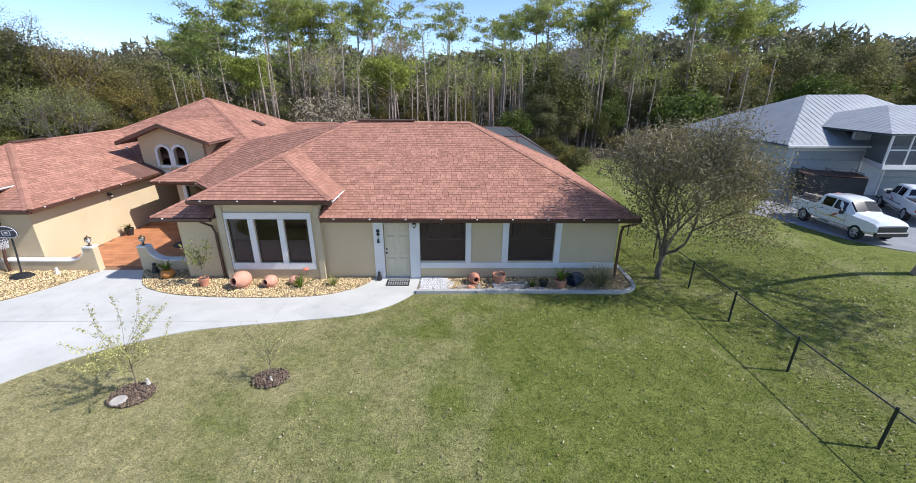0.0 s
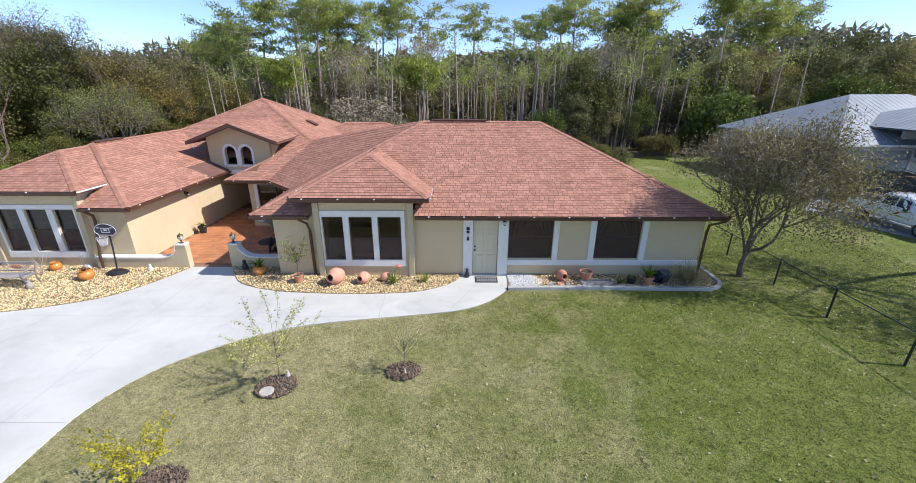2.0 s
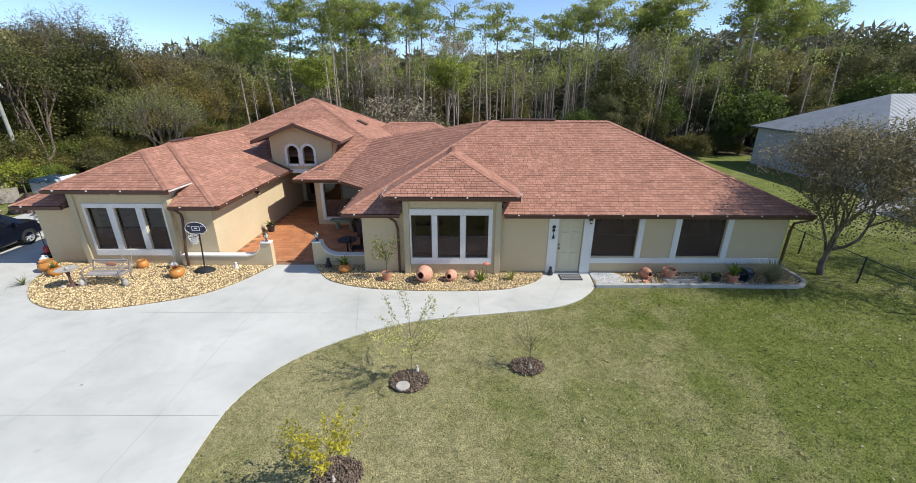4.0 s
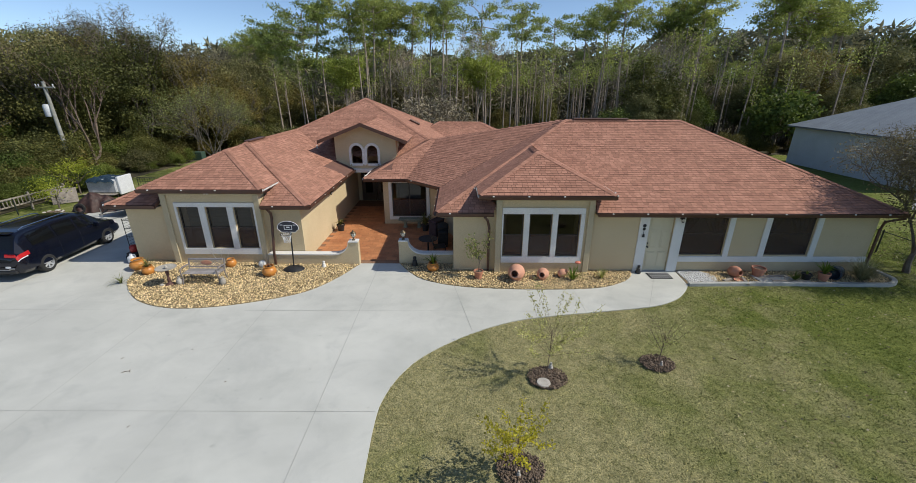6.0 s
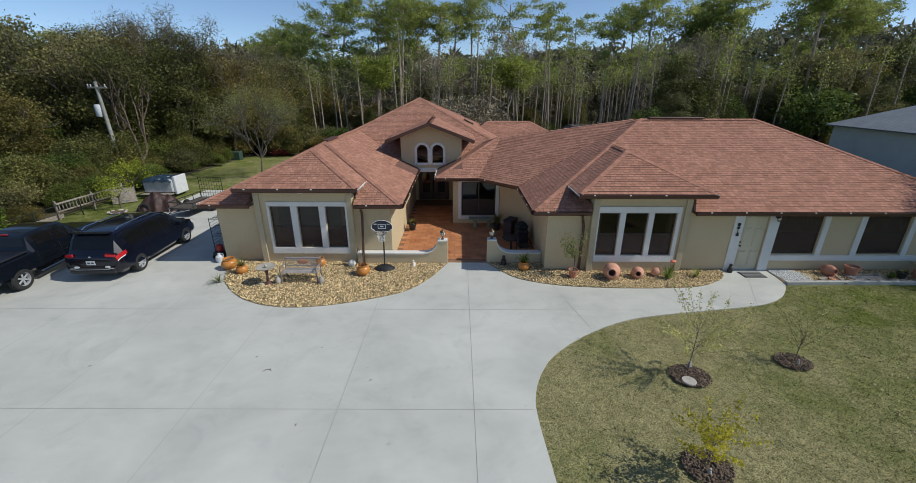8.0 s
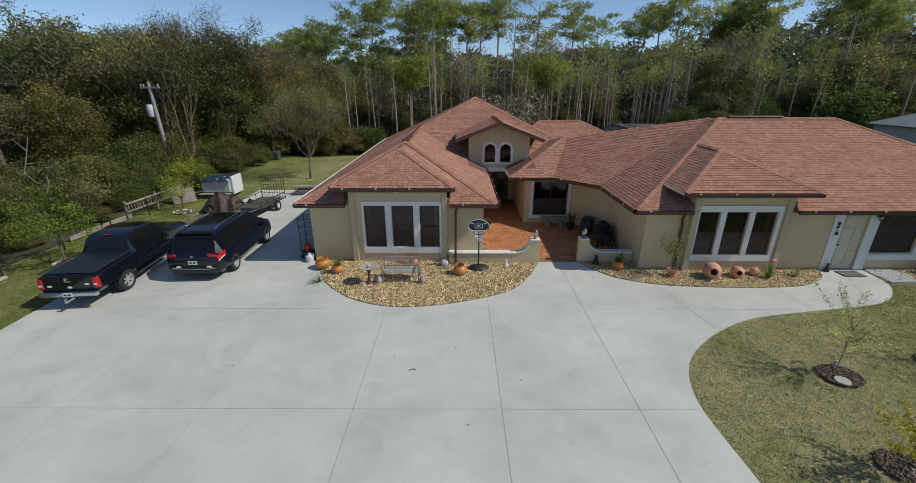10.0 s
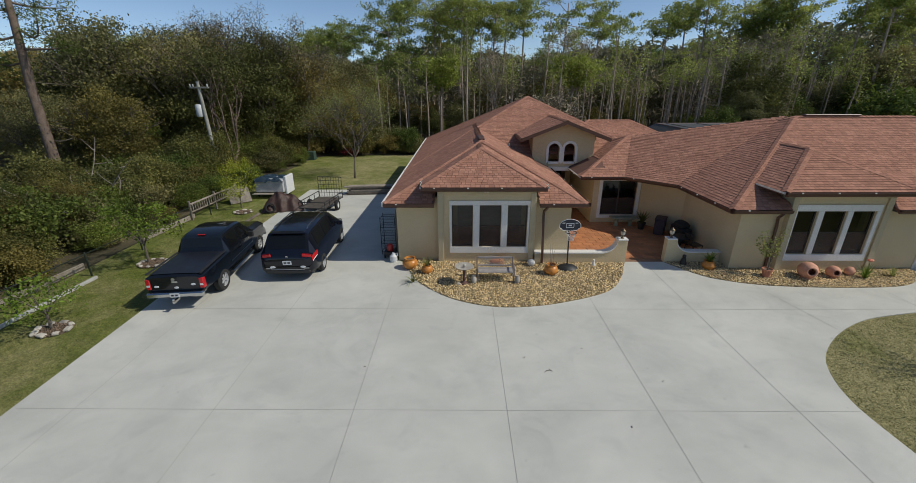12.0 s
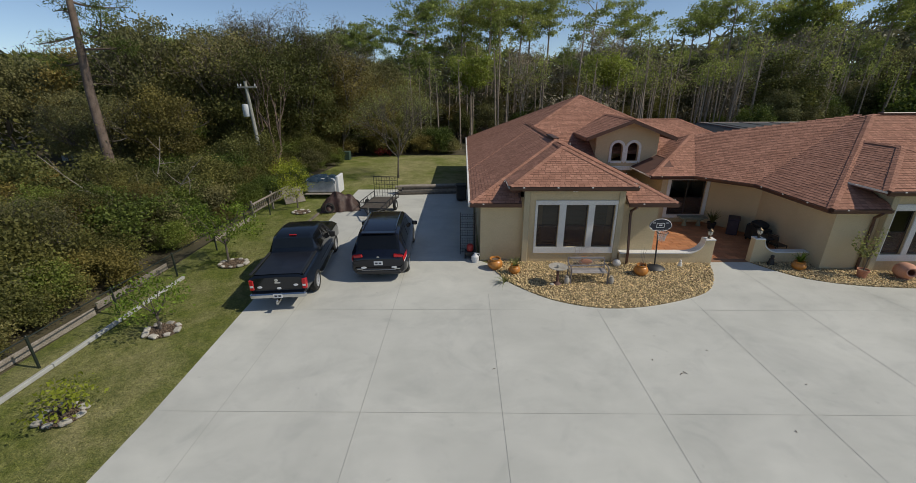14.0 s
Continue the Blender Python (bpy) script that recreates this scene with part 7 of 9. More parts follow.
for i in range(16):
    a = rng.uniform(0, 2 * math.pi)
    limb(tw, (0, 0, rng.uniform(0, 0.4)), (0.6 * math.cos(a) * rng.uniform(0.4, 1), 0.4 * math.sin(a), rng.uniform(0.5, 1.15)), 0.008, 0.002, 4, 0.2, 3)
part("twig_tangle", tw, DEAD_BARK, t)
t = thing("trailing_plant", (-22.0, 12.85, 0.012), "sprawling thin leaved plant over the bed edge", "plant")
blades(t, 0, 40, 0.8, PALE_LEAF, 0.012, 1.0, 0.75)

# basketball hoop
hoop = thing("basketball_hoop", (-16.15, 14.05, 0.012), "portable basketball hoop with a dark backboard", "basketball hoop")
part("base", MB().lathe([(0.0, 0), (0.36, 0), (0.38, 0.04), (0.26, 0.13), (0.1, 0.17), (0.0, 0.17)], 14, pose(0, 0, 0) @ Matrix.Diagonal((1.1, 0.8, 1, 1))), PLASTIC_BLACK, hoop, "black plastic water base", True)
part("pole", MB().tube([(0, 0.02, 0.15), (0, 0.12, 1.0), (-0.02, 0.2, 1.75)], 0.028, 8), BLACK_METAL, hoop)
BOARD_BLUE = surface("dark_blue_backboard", (0.015, 0.018, 0.03), (0.03, 0.035, 0.055), 4, 40, 0.35, 0.0, local=True)
WHITE_PLASTIC = surface("white_plastic", (0.62, 0.63, 0.65), (0.70, 0.71, 0.72), 4, 40, 0.5, 0.0, local=True)
shape = [(0.40 * math.cos(a) * (1.0 if math.sin(a) > -0.35 else 0.86), 0.27 * max(math.sin(a), -0.62)) for a in [2 * math.pi * i / 28 for i in range(28)]]
bb = MB()
bb.add([(x, -0.02, z) for x, z in shape] + [(x, 0.02, z) for x, z in shape], [tuple(range(27, -1, -1)), tuple(range(28, 56))] + [(i, (i + 1) % 28, 28 + (i + 1) % 28, 28 + i) for i in range(28)])
board = part("backboard", bb, BOARD_BLUE, hoop, "rounded dark blue backboard", at=pose(-0.02, 0.08, 1.72))
edge = MB()
for i in range(28):
    a, b = shape[i], shape[(i + 1) % 28]
    edge.tube([(a[0], -0.028, a[1]), (b[0], -0.028, b[1])], 0.011, 4)
part("edge_stripe", edge, WHITE_PLASTIC, board)
part("target", MB().box(-0.15, -0.027, -0.07, 0.15, -0.022, -0.05).box(-0.15, -0.027, 0.09, 0.15, -0.022, 0.11).box(-0.15, -0.027, -0.05, -0.13, -0.022, 0.09).box(0.13, -0.027, -0.05, 0.15, -0.022, 0.09), WHITE_PLASTIC, board, "white painted square")
part("emblem", MB().box(-0.3, -0.027, 0.10, -0.19, -0.022, 0.13).box(0.19, -0.027, 0.10, 0.3, -0.022, 0.13).box(-0.06, -0.027, 0.0, 0.06, -0.022, 0.05), WHITE_PLASTIC, board)
RIM_Z = 1.55
rim_pts = [(0.2 * math.cos(2 * math.pi * i / 20) - 0.02, -0.17 + 0.2 * math.sin(2 * math.pi * i / 20), RIM_Z) for i in range(21)]
part("rim", MB().tube(rim_pts, 0.012, 6), BLACK_METAL, hoop)
net = MB()
for i in range(12):
    for s in (1, -1):
        a0, a1 = 2 * math.pi * i / 12, 2 * math.pi * (i + s * 2) / 12
        net.tube([(0.19 * math.cos(a0) - 0.02, -0.17 + 0.19 * math.sin(a0), RIM_Z), (0.13 * math.cos((a0 + a1) / 2) - 0.02, -0.17 + 0.13 * math.sin((a0 + a1) / 2), RIM_Z - 0.16), (0.11 * math.cos(a1) - 0.02, -0.17 + 0.11 * math.sin(a1), RIM_Z - 0.32)], 0.006, 4)
part("net", net, WHITE_PLASTIC, hoop, "white cord net")

# doormat, wall ornament by the door
mat_t = thing("doormat", (-2.0, 13.62, 0.002), "dark rubber doormat with a grey pattern", "doormat")
part("mat", MB().box(-0.42, -0.25, 0, 0.42, 0.25, 0.018, cut=0.005), RUBBER, mat_t)
GREYP = surface("grey_mat_pattern", (0.28, 0.28, 0.28), (0.36, 0.36, 0.36), 9, 60, 0.9, 0.1)
pat = MB()
for i in range(9):
    for k in range(3):
        pat.box(-0.36 + i * 0.085, -0.19 + k * 0.14, 0.0185, -0.31 + i * 0.085, -0.10 + k * 0.14, 0.021)
part("pattern", pat, GREYP, mat_t)
orn = thing("wall_ornament", (-2.7, FR - 0.053, 1.72), "dark metal ornament hung on the door trim", "wall ornament")
part("plaque", MB().ball((0, -0.012, 0.18), 0.07, 10, 6, squash=(1, 0.25, 1)).ball((0, -0.012, 0.05), 0.06, 10, 6, squash=(1, 0.25, 1)), BLACK_METAL, orn)
part("chain", MB().tube([(0, -0.01, 0.0), (0, -0.01, -0.12)], 0.008, 5), BLACK_METAL, orn)
part("bell", MB().lathe([(0.0, -0.12), (0.03, -0.14), (0.045, -0.24), (0.055, -0.26), (0.0, -0.26)], 10, pose(0, -0.035, 0)), BLACK_METAL, orn)

# courtyard things
tb = thing("stone_bench", (-12.05, 19.25, 0.022), "low mossy grey stone bench under the window", "bench")
MOSSY = surface("mossy_cast_stone", (0.20, 0.215, 0.155), (0.31, 0.325, 0.245), 5.0, 50, 0.9, 0.3)
part("seat", MB().box(-0.68, -0.22, 0.40, 0.68, 0.22, 0.47, cut=0.02).box(-0.5, -0.16, 0.34, 0.5, 0.16, 0.399, cut=0.015), MOSSY, tb)
for sx in (-0.35, 0.35):
    part("leg", MB().lathe([(0.13, 0), (0.10, 0.06), (0.08, 0.24), (0.13, 0.34)], 8, pose(sx, 0, 0)), MOSSY, tb)
for x, y, n, L in ((-15.55, 18.7, 40, 0.45), (-11.35, 18.75, 60, 0.8)):
    t, z = pot(x, y, 0.2, 0.34, PLASTIC_BLACK, "dark pot with a leafy plant in the courtyard")
    blades(t, z, n, L, OAK_LEAF, 0.03, 0.6)
for x, y, rz in ((-10.5, 15.55, 100),):
    ch = thing("patio_chair", (x, y, 0.006), "dark metal patio chair in the shaded courtyard", "chair", "patio chairs", rz=rz)
    part("seat", MB().box(-0.25, -0.25, 0.42, 0.25, 0.25, 0.45, cut=0.01), BLACK_METAL, ch)
    part("backrest", MB().tube([(-0.24, 0.25, 0.45), (-0.24, 0.32, 0.9), (0.24, 0.32, 0.9), (0.24, 0.25, 0.45)], 0.018, 6).box(-0.22, 0.29, 0.55, 0.22, 0.31, 0.85), BLACK_METAL, ch)
    for sx in (-0.22, 0.22):
        for sy in (-0.22, 0.22):
            part("leg", MB().tube([(sx, sy, 0), (sx, sy, 0.42)], 0.016, 6), BLACK_METAL, ch)
tab = thing("patio_table", (-11.0, 15.75, 0.006), "round dark metal patio table", "table")
part("tabletop", MB().lathe([(0.0, 0.68), (0.4, 0.68), (0.41, 0.7), (0.4, 0.715), (0.0, 0.715)], 20), BLACK_METAL, tab)
part("stem", MB().lathe([(0.22, 0), (0.2, 0.03), (0.04, 0.06), (0.03, 0.68)], 10), BLACK_METAL, tab)

grill = thing("covered_grill", (-10.4, 16.9, 0.022), "barbecue grill under a fitted black cover by the shaded wall", "grill", rz=92)
grill.scale = (0.82, 0.82, 0.86)
part("cover", MB().box(-0.62, -0.28, 0.12, 0.62, 0.28, 0.86, cut=0.05).box(-0.40, -0.30, 0.80, 0.40, 0.30, 1.14, cut=0.12), RUBBER, grill, "black fitted cover", True)
for sx in (-0.5, 0.5):
    for sy in (-0.2, 0.2):
        part("caster", MB().lathe([(0.0, -0.02), (0.055, -0.02), (0.06, 0.0), (0.055, 0.02), (0.0, 0.02)], 12, pose(sx, sy, 0.06, 0, 90)), RUBBER, grill)
box = thing("storage_box", (-10.75, 18.1, 0.022), "dark purple brown storage box in the courtyard corner", "box", rz=57)
PLUM = surface("plum_plastic", (0.025, 0.018, 0.028), (0.045, 0.032, 0.05), 4, 40, 0.6, 0.05, local=True)
part("body", MB().box(-0.35, -0.22, 0.0, 0.35, 0.22, 0.72, cut=0.03), PLUM, box)
part("lid", MB().box(-0.37, -0.24, 0.722, 0.37, 0.24, 0.79, cut=0.02), PLUM, box)

# ---- clutter by the west wall and at the end of the drive ----
rack = thing("wire_rack", (-23.3, 15.85, 0), "tall black wire rack standing by the wall", "rack")
for x in (-0.3, 0.3):
    for y in (-0.34, 0.34):
        part("upright", MB().tube([(x, y, 0), (x, y, 1.62)], 0.014, 6), BLACK_METAL, rack)
for k in range(5):
    sh = MB()
    z = 0.12 + k * 0.36
    for x in (-0.3, -0.2, -0.1, 0.0, 0.1, 0.2, 0.3):
        sh.tube([(x, -0.34, z), (x, 0.34, z)], 0.006, 4)
    for y in (-0.34, 0.0, 0.34):
        sh.tube([(-0.31, y, z - 0.01), (0.31, y, z - 0.01)], 0.009, 4)
    part("wire_shelf", sh, BLACK_METAL, rack)
for x in (-0.3, 0.3):
    for k in range(12):
        part("side_wire", MB().tube([(x, -0.34, 0.1 + 0.13 * k), (x, 0.34, 0.1 + 0.13 * k)], 0.006, 4), BLACK_METAL, rack)
REDP = surface("red_enamel", (0.32, 0.02, 0.02), (0.42, 0.04, 0.03), 4, 40, 0.4, 0.0, local=True)
t = thing("red_pressure_can", (-23.2, 15.2, 0), "red metal can on a low cart", "can")
part("can", MB().lathe([(0.0, 0.3), (0.12, 0.3), (0.14, 0.34), (0.14, 0.52), (0.09, 0.58), (0.0, 0.6)], 14), REDP, t, smooth=True)
part("cart", MB().box(-0.22, -0.18, 0.1, 0.22, 0.18, 0.29, cut=0.02), PLASTIC_BLACK, t)
for sx in (-0.2, 0.2):
    part("wheel", MB().lathe([(0.0, -0.02), (0.09, -0.02), (0.1, 0.0), (0.09, 0.02), (0.0, 0.02)], 12, pose(sx, -0.15, 0.1, 0, 90)), RUBBER, t)
t = thing("white_jug", (-23.0, 14.75, 0), "pale plastic jug on the concrete", "jug")
part("body", MB().lathe([(0.0, 0), (0.13, 0), (0.16, 0.08), (0.15, 0.24), (0.06, 0.32), (0.05, 0.38), (0.0, 0.38)], 14), WHITE_PLASTIC, t, smooth=True)
part("handle", MB().tube([(0.06, 0, 0.34), (0.16, 0, 0.36), (0.17, 0, 0.24)], 0.018, 6), WHITE_PLASTIC, t)
for i in range(4):
    single("leaning_board", MB().box(-0.05, -0.012, 0, 0.05, 0.012, 1.8, cut=0.004), WOOD_GREY, "long board leaning on the west wall", "board", "leaning boards", at=pose(-22.95 - 0.08 * (i % 2), 15.5 + i * 0.35, 0.0, 0, 6, 90))

GREYBOX = surface("grey_tank_shell", (0.40, 0.41, 0.42), (0.55, 0.56, 0.57), 2.0, 30, 0.7, 0.2, local=True)
BLUE_TARP = surface("blue_tarpaulin", (0.01, 0.025, 0.045), (0.02, 0.05, 0.08), 5.0, 40, 0.6, 0.6, local=True, dist=0.03)
BROWN_TARP = surface("brown_tarpaulin", (0.036, 0.018, 0.014), (0.085, 0.045, 0.034), 5.0, 40, 0.5, 0.6, local=True, dist=0.03)
tank = thing("spa_shell", (-32.55, 25.7, 0), "grey spa shell on its stand under a blue tarpaulin", "spa tub")
tank.scale = (0.88, 0.9, 1.0)
part("shell", MB().box(-1.05, -0.75, 0.28, 1.05, 0.75, 1.12, cut=0.06), GREYBOX, tank)
part("side_panel", MB().box(1.06, -0.6, 0.15, 1.24, 0.7, 1.3, cut=0.03), WHITE_PLASTIC, tank, "pale upright panel")
for sx in (-0.9, 0.9):
    for sy in (-0.6, 0.6):
        part("leg", MB().box(sx - 0.05, sy - 0.05, 0, sx + 0.05, sy + 0.05, 0.28), BLACK_METAL, tank)
part("shelf", MB().box(-1.1, -1.2, 0.24, 1.15, -0.76, 0.27), WOOD_GREY, tank)


def draped(name, nx, ny, fn, mat, t, label):
    mb = MB()
    mb.add([fn(i / nx, j / ny) for j in range(ny + 1) for i in range(nx + 1)], [(j * (nx + 1) + i, j * (nx + 1) + i + 1, (j + 1) * (nx + 1) + i + 1, (j + 1) * (nx + 1) + i) for j in range(ny) for i in range(nx)])
    return part(name, mb, mat, t, label, True)


draped("tarpaulin", 24, 18, lambda u, v: (-1.15 + 2.2 * u, -0.85 + 1.7 * v, 1.16 + 0.16 * noise.noise((u * 6, v * 6, 2)) + 0.07 * noise.noise((u * 15, v * 15, 9)) - 0.16 * (max(0, abs(u - 0.5) * 2 - 0.82) / 0.18 + max(0, abs(v - 0.5) * 2 - 0.82) / 0.18)), BLUE_TARP, tank, "crumpled blue tarpaulin")
cyc = thing("covered_motorcycle", (-30.55, 22.2, 0), "motorcycle under a crumpled brown tarpaulin", "covered motorcycle", rz=14)
cyc.scale = (0.92, 0.9, 0.92)


def tarp_at(u, v):
    """Height of the tarpaulin over seat, handlebar and tail."""
    ridge = 0.74 + 0.46 * math.exp(-((u - 0.45) / 0.20) ** 2) + 0.22 * math.exp(-((u - 0.80) / 0.12) ** 2)
    fall = max(0.0, 1 - abs(2 * v - 1) ** 1.7) ** 0.8 * max(0.0, 1 - abs(2 * u - 1) ** 6)
    crease = 0.10 * abs(noise.noise((u * 5 + v * 2, v * 5, 5))) + 0.06 * abs(noise.noise((u * 12, v * 9 - u * 6, 8)))
    return max(0.02, ridge * fall * (1 - 1.3 * crease) + 0.05 * noise.noise((u * 9, v * 9, 1)))


draped("cover", 44, 32, lambda u, v: (-1.2 + 2.4 * u + 0.10 * noise.noise((v * 6, u * 2, 3)), -0.7 + 1.4 * v + 0.12 * noise.noise((u * 7, v * 2, 6)), tarp_at(u, v)), BROWN_TARP, cyc, "crumpled brown cover")
part("wheel", MB().lathe([(0.2, -0.04), (0.28, -0.05), (0.31, 0.0), (0.28, 0.05), (0.2, 0.04)], 18, pose(-0.62, -0.66, 0.31, 78, 0, 8), closed=False), RUBBER, cyc)
part("wheel", MB().lathe([(0.2, -0.04), (0.28, -0.05), (0.31, 0.0), (0.28, 0.05), (0.2, 0.04)], 18, pose(0.9, -0.1, 0.31, 90), closed=False), RUBBER, cyc)

DARK_WOOD = surface("dark_wet_wood", (0.09, 0.075, 0.06), (0.19, 0.16, 0.13), 5.0, 60, 0.85, 0.3, island=0.3)
DECK_WOOD = surface("dark_deck_wood", (0.05, 0.042, 0.034), (0.11, 0.092, 0.075), 5.0, 60, 0.85, 0.3, local=True)
trl = thing("utility_trailer", (-28.2, 22.0, 0), "black steel mesh utility trailer with a raised ramp gate", "trailer", rz=-6)
trl.scale = (0.84, 0.84, 0.95)
for k in range(8):
    part("deck_board", MB().box(-0.85 + 0.2125 * k, -1.5, 0.45, -0.85 + 0.2125 * k + 0.2, 1.5, 0.49, cut=0.006), DECK_WOOD, trl)
fr_ = MB()
for x in (-0.87, 0.87):
    for z in (0.5, 0.85):
        fr_.tube([(x, -1.5, z), (x, 1.5, z)], 0.025, 5)
    for y in (-1.5, -0.75, 0, 0.75, 1.5):
        fr_.tube([(x, y, 0.45), (x, y, 0.85)], 0.02, 5)
for z in (0.5, 0.85):
    fr_.tube([(-0.87, -1.5, z), (0.87, -1.5, z)], 0.025, 5)
part("side_rails", fr_, BLACK_METAL, trl)
gate = part("ramp_gate", MB().tube([(-0.86, 1.54, 0.5), (-0.86, 1.57, 1.75), (0.86, 1.57, 1.75), (0.86, 1.54, 0.5)], 0.022, 5), BLACK_METAL, trl, "upright mesh ramp gate")
for k in range(1, 9):
    part("gate_bar", MB().tube([(-0.86 + k * 0.191, 1.54, 0.5), (-0.86 + k * 0.191, 1.57, 1.74)], 0.012, 4), BLACK_METAL, gate)
for k in range(5):
    part("gate_bar", MB().tube([(-0.86, 1.545, 0.52 + k * 0.25), (0.86, 1.545, 0.52 + k * 0.25)], 0.012, 4), BLACK_METAL, gate)
part("drawbar", MB().tube([(-0.6, -1.5, 0.45), (0, -2.6, 0.45)], 0.035, 6).tube([(0.6, -1.5, 0.45), (0, -2.6, 0.45)], 0.035, 6), BLACK_METAL, trl)
part("jack", MB().tube([(0, -2.45, 0.02), (0, -2.45, 0.8)], 0.03, 8), CHROME, trl)
for sx in (-0.98, 0.98):
    w = part("wheel", MB().lathe([(0.18, -0.09), (0.28, -0.1), (0.32, -0.06), (0.32, 0.06), (0.28, 0.1), (0.18, 0.09)], 20, pose(sx, 0.2, 0.32, 0, 90), closed=False), RUBBER, trl, smooth=True)
    part("rim", MB().lathe([(0.0, -0.03), (0.17, -0.05), (0.19, -0.06), (0.19, 0.06), (0.17, 0.05), (0.0, 0.03)], 16, pose(sx, 0.2, 0.32, 0, 90)), TRANSF, w)
for i in range(18):
    single("lumber_plank", MB().box(-1.95, -0.12, 0, 1.95, 0.12, 0.085, cut=0.008), WOOD_GREY if i % 7 in (2, 6) or i > 15 else DARK_WOOD, "dark weathered plank in a stack of lumber", "plank", "stacked lumber", at=pose(-25.75 + rng.uniform(-0.3, 0.3), 25.75 + 0.27 * (i % 3), 0.0865 * (i // 3), 0, 0, 6))
t = thing("dark_bin", (-23.6, 24.2, 0), "dark wheeled bin in the shade of the wall", "bin")
part("body", MB().box(-0.3, -0.32, 0.06, 0.3, 0.32, 0.95, cut=0.05), PLASTIC_BLACK, t)
part("lid", MB().box(-0.32, -0.35, 0.955, 0.32, 0.34, 1.02, cut=0.03), PLASTIC_BLACK, t)
for sx in (-0.25, 0.25):
    part("wheel", MB().lathe([(0.0, -0.03), (0.1, -0.03), (0.1, 0.03), (0.0, 0.03)], 12, pose(sx, 0.3, 0.1, 0, 90)), RUBBER, t)
single("timber_edging", MB().box(-0.06, -1.2, -0.02, 0.06, 1.2, 0.07, cut=0.012), DARK_WOOD, "brown timber edging beside the concrete", "edging", at=pose(-31.56, 20.1, 0, 0, 0, -1))
# dark fallen clump of red leaves and a green box far back
single("green_cabinet", MB().box(-0.5, -0.35, 0, 0.5, 0.35, 0.8, cut=0.04), surface("green_cabinet_paint", (0.03, 0.06, 0.045), (0.05, 0.09, 0.07), 3, 40, 0.6, 0.05), "low green utility cabinet on the lawn edge", "cabinet", at=pose(-35.0, 39.5, -0.03))

# low house far off in the west woods, with a palm before it
fh = thing("far_house", (-58.6, 42.0, 0), "low far house with a pale metal roof among trees", "house")
part("wall", MB().box(-4, -3, 0, 4, 3, 4.4), SIDING, fh)
part("roof", MB().add([(-4.6, -3.6, 4.3), (4.6, -3.6, 4.3), (4.6, 3.6, 4.3), (-4.6, 3.6, 4.3), (-2, 0, 6.0), (2, 0, 6.0)], [(0, 1, 5, 4), (1, 2, 5), (2, 3, 4, 5), (3, 0, 4), (3, 2, 1, 0)]), METAL_ROOF, fh)
palm = thing("palm_tree", (-55.4, 40.5, -0.03), "cabbage palm with arching pale fronds", "palm tree")
part("trunk", MB().tube([(0, 0, 0), (0.1, 0, 2.5), (0.05, 0, 5.6)], [0.2, 0.17, 0.15], 8), OAK_BARK, palm, smooth=True)
for i in range(18):
    a = 2 * math.pi * i / 18 + rng.uniform(-0.15, 0.15)
    L, rise = rng.uniform(1.3, 1.8), rng.uniform(0.1, 1.1)
    fr_b = MB()
    out_, side_ = Vector((math.cos(a), math.sin(a), 0)), Vector((-math.sin(a), math.cos(a), 0))
    ribs_ = [Vector((0.05, 0, 5.6)) + out_ * (L * t) + Vector((0, 0, rise * t - 1.5 * t * t)) for t in (0, 0.25, 0.5, 0.75, 1.0)]
    fr_b.tube(ribs_, [0.025, 0.02, 0.015, 0.01, 0.004], 4)
    for k in range(14):
        t = 0.35 + 0.65 * k / 13
        j = min(int(t * 4), 3)
        q = ribs_[j].lerp(ribs_[j + 1], t * 4 - j)
        for sd in (-1, 1):
            e_ = q + side_ * sd * 0.42 * (1.15 - t) + out_ * 0.22 + Vector((0, 0, -0.12))
            fr_b.poly([q - out_ * 0.02, q + out_ * 0.03, e_])
    part("frond", fr_b, PALE_LEAF, palm)

# roof pieces: ridge vents, pipe vent
for x, y, z, L, rz in ((-3.0, 19.55, z_of(5.85) + 0.03, 2.6, 0), (-19.33, 19.2, z_of(3.885) + 0.01, 1.6, 90)):
    v = part("ridge_vent", MB().box(-L / 2, -0.14, 0, L / 2, 0.14, 0.07, cut=0.02), BROWN_METAL, house, "brown metal ridge vent", at=pose(x, y, z, 0, 0, rz))
part("vent", MB().box(-0.35, -0.25, 0, 0.35, 0.25, 0.08, cut=0.02), BROWN_METAL, house, "brown slant back roof vent", at=pose(-12.6, 27.6, z_of(4.12) + 0.05, 0, 25.5, 0))
for x, y in ((-9.6, 21.6), (-17.6, 22.6)):
    part("vent_pipe", MB().tube([(0, 0, -0.2), (0, 0, 0.28)], 0.04, 8), TRIM, house, "white roof vent pipe", at=pose(x, y, z_of(y - 19.35) if x > -14 else z_of(min(22.6 - 20.75, 2.15) + 0.0)))

# ---- vehicles: skins lofted over cross sections; y runs from the rear bumper forwards ----
def ring_of(st):
    """Half a cross section from the sill to the middle of the roof."""
    y, zb, hw, zbelt, hwb, zr, hwr = st
    return [(hw * 0.88, zb), (hw, zb + 0.13), (hw * 1.0, zbelt - 0.22), (hwb, zbelt), (hwr, zr - 0.07), (hwr * 0.86, zr - 0.015), (0.0, zr)]


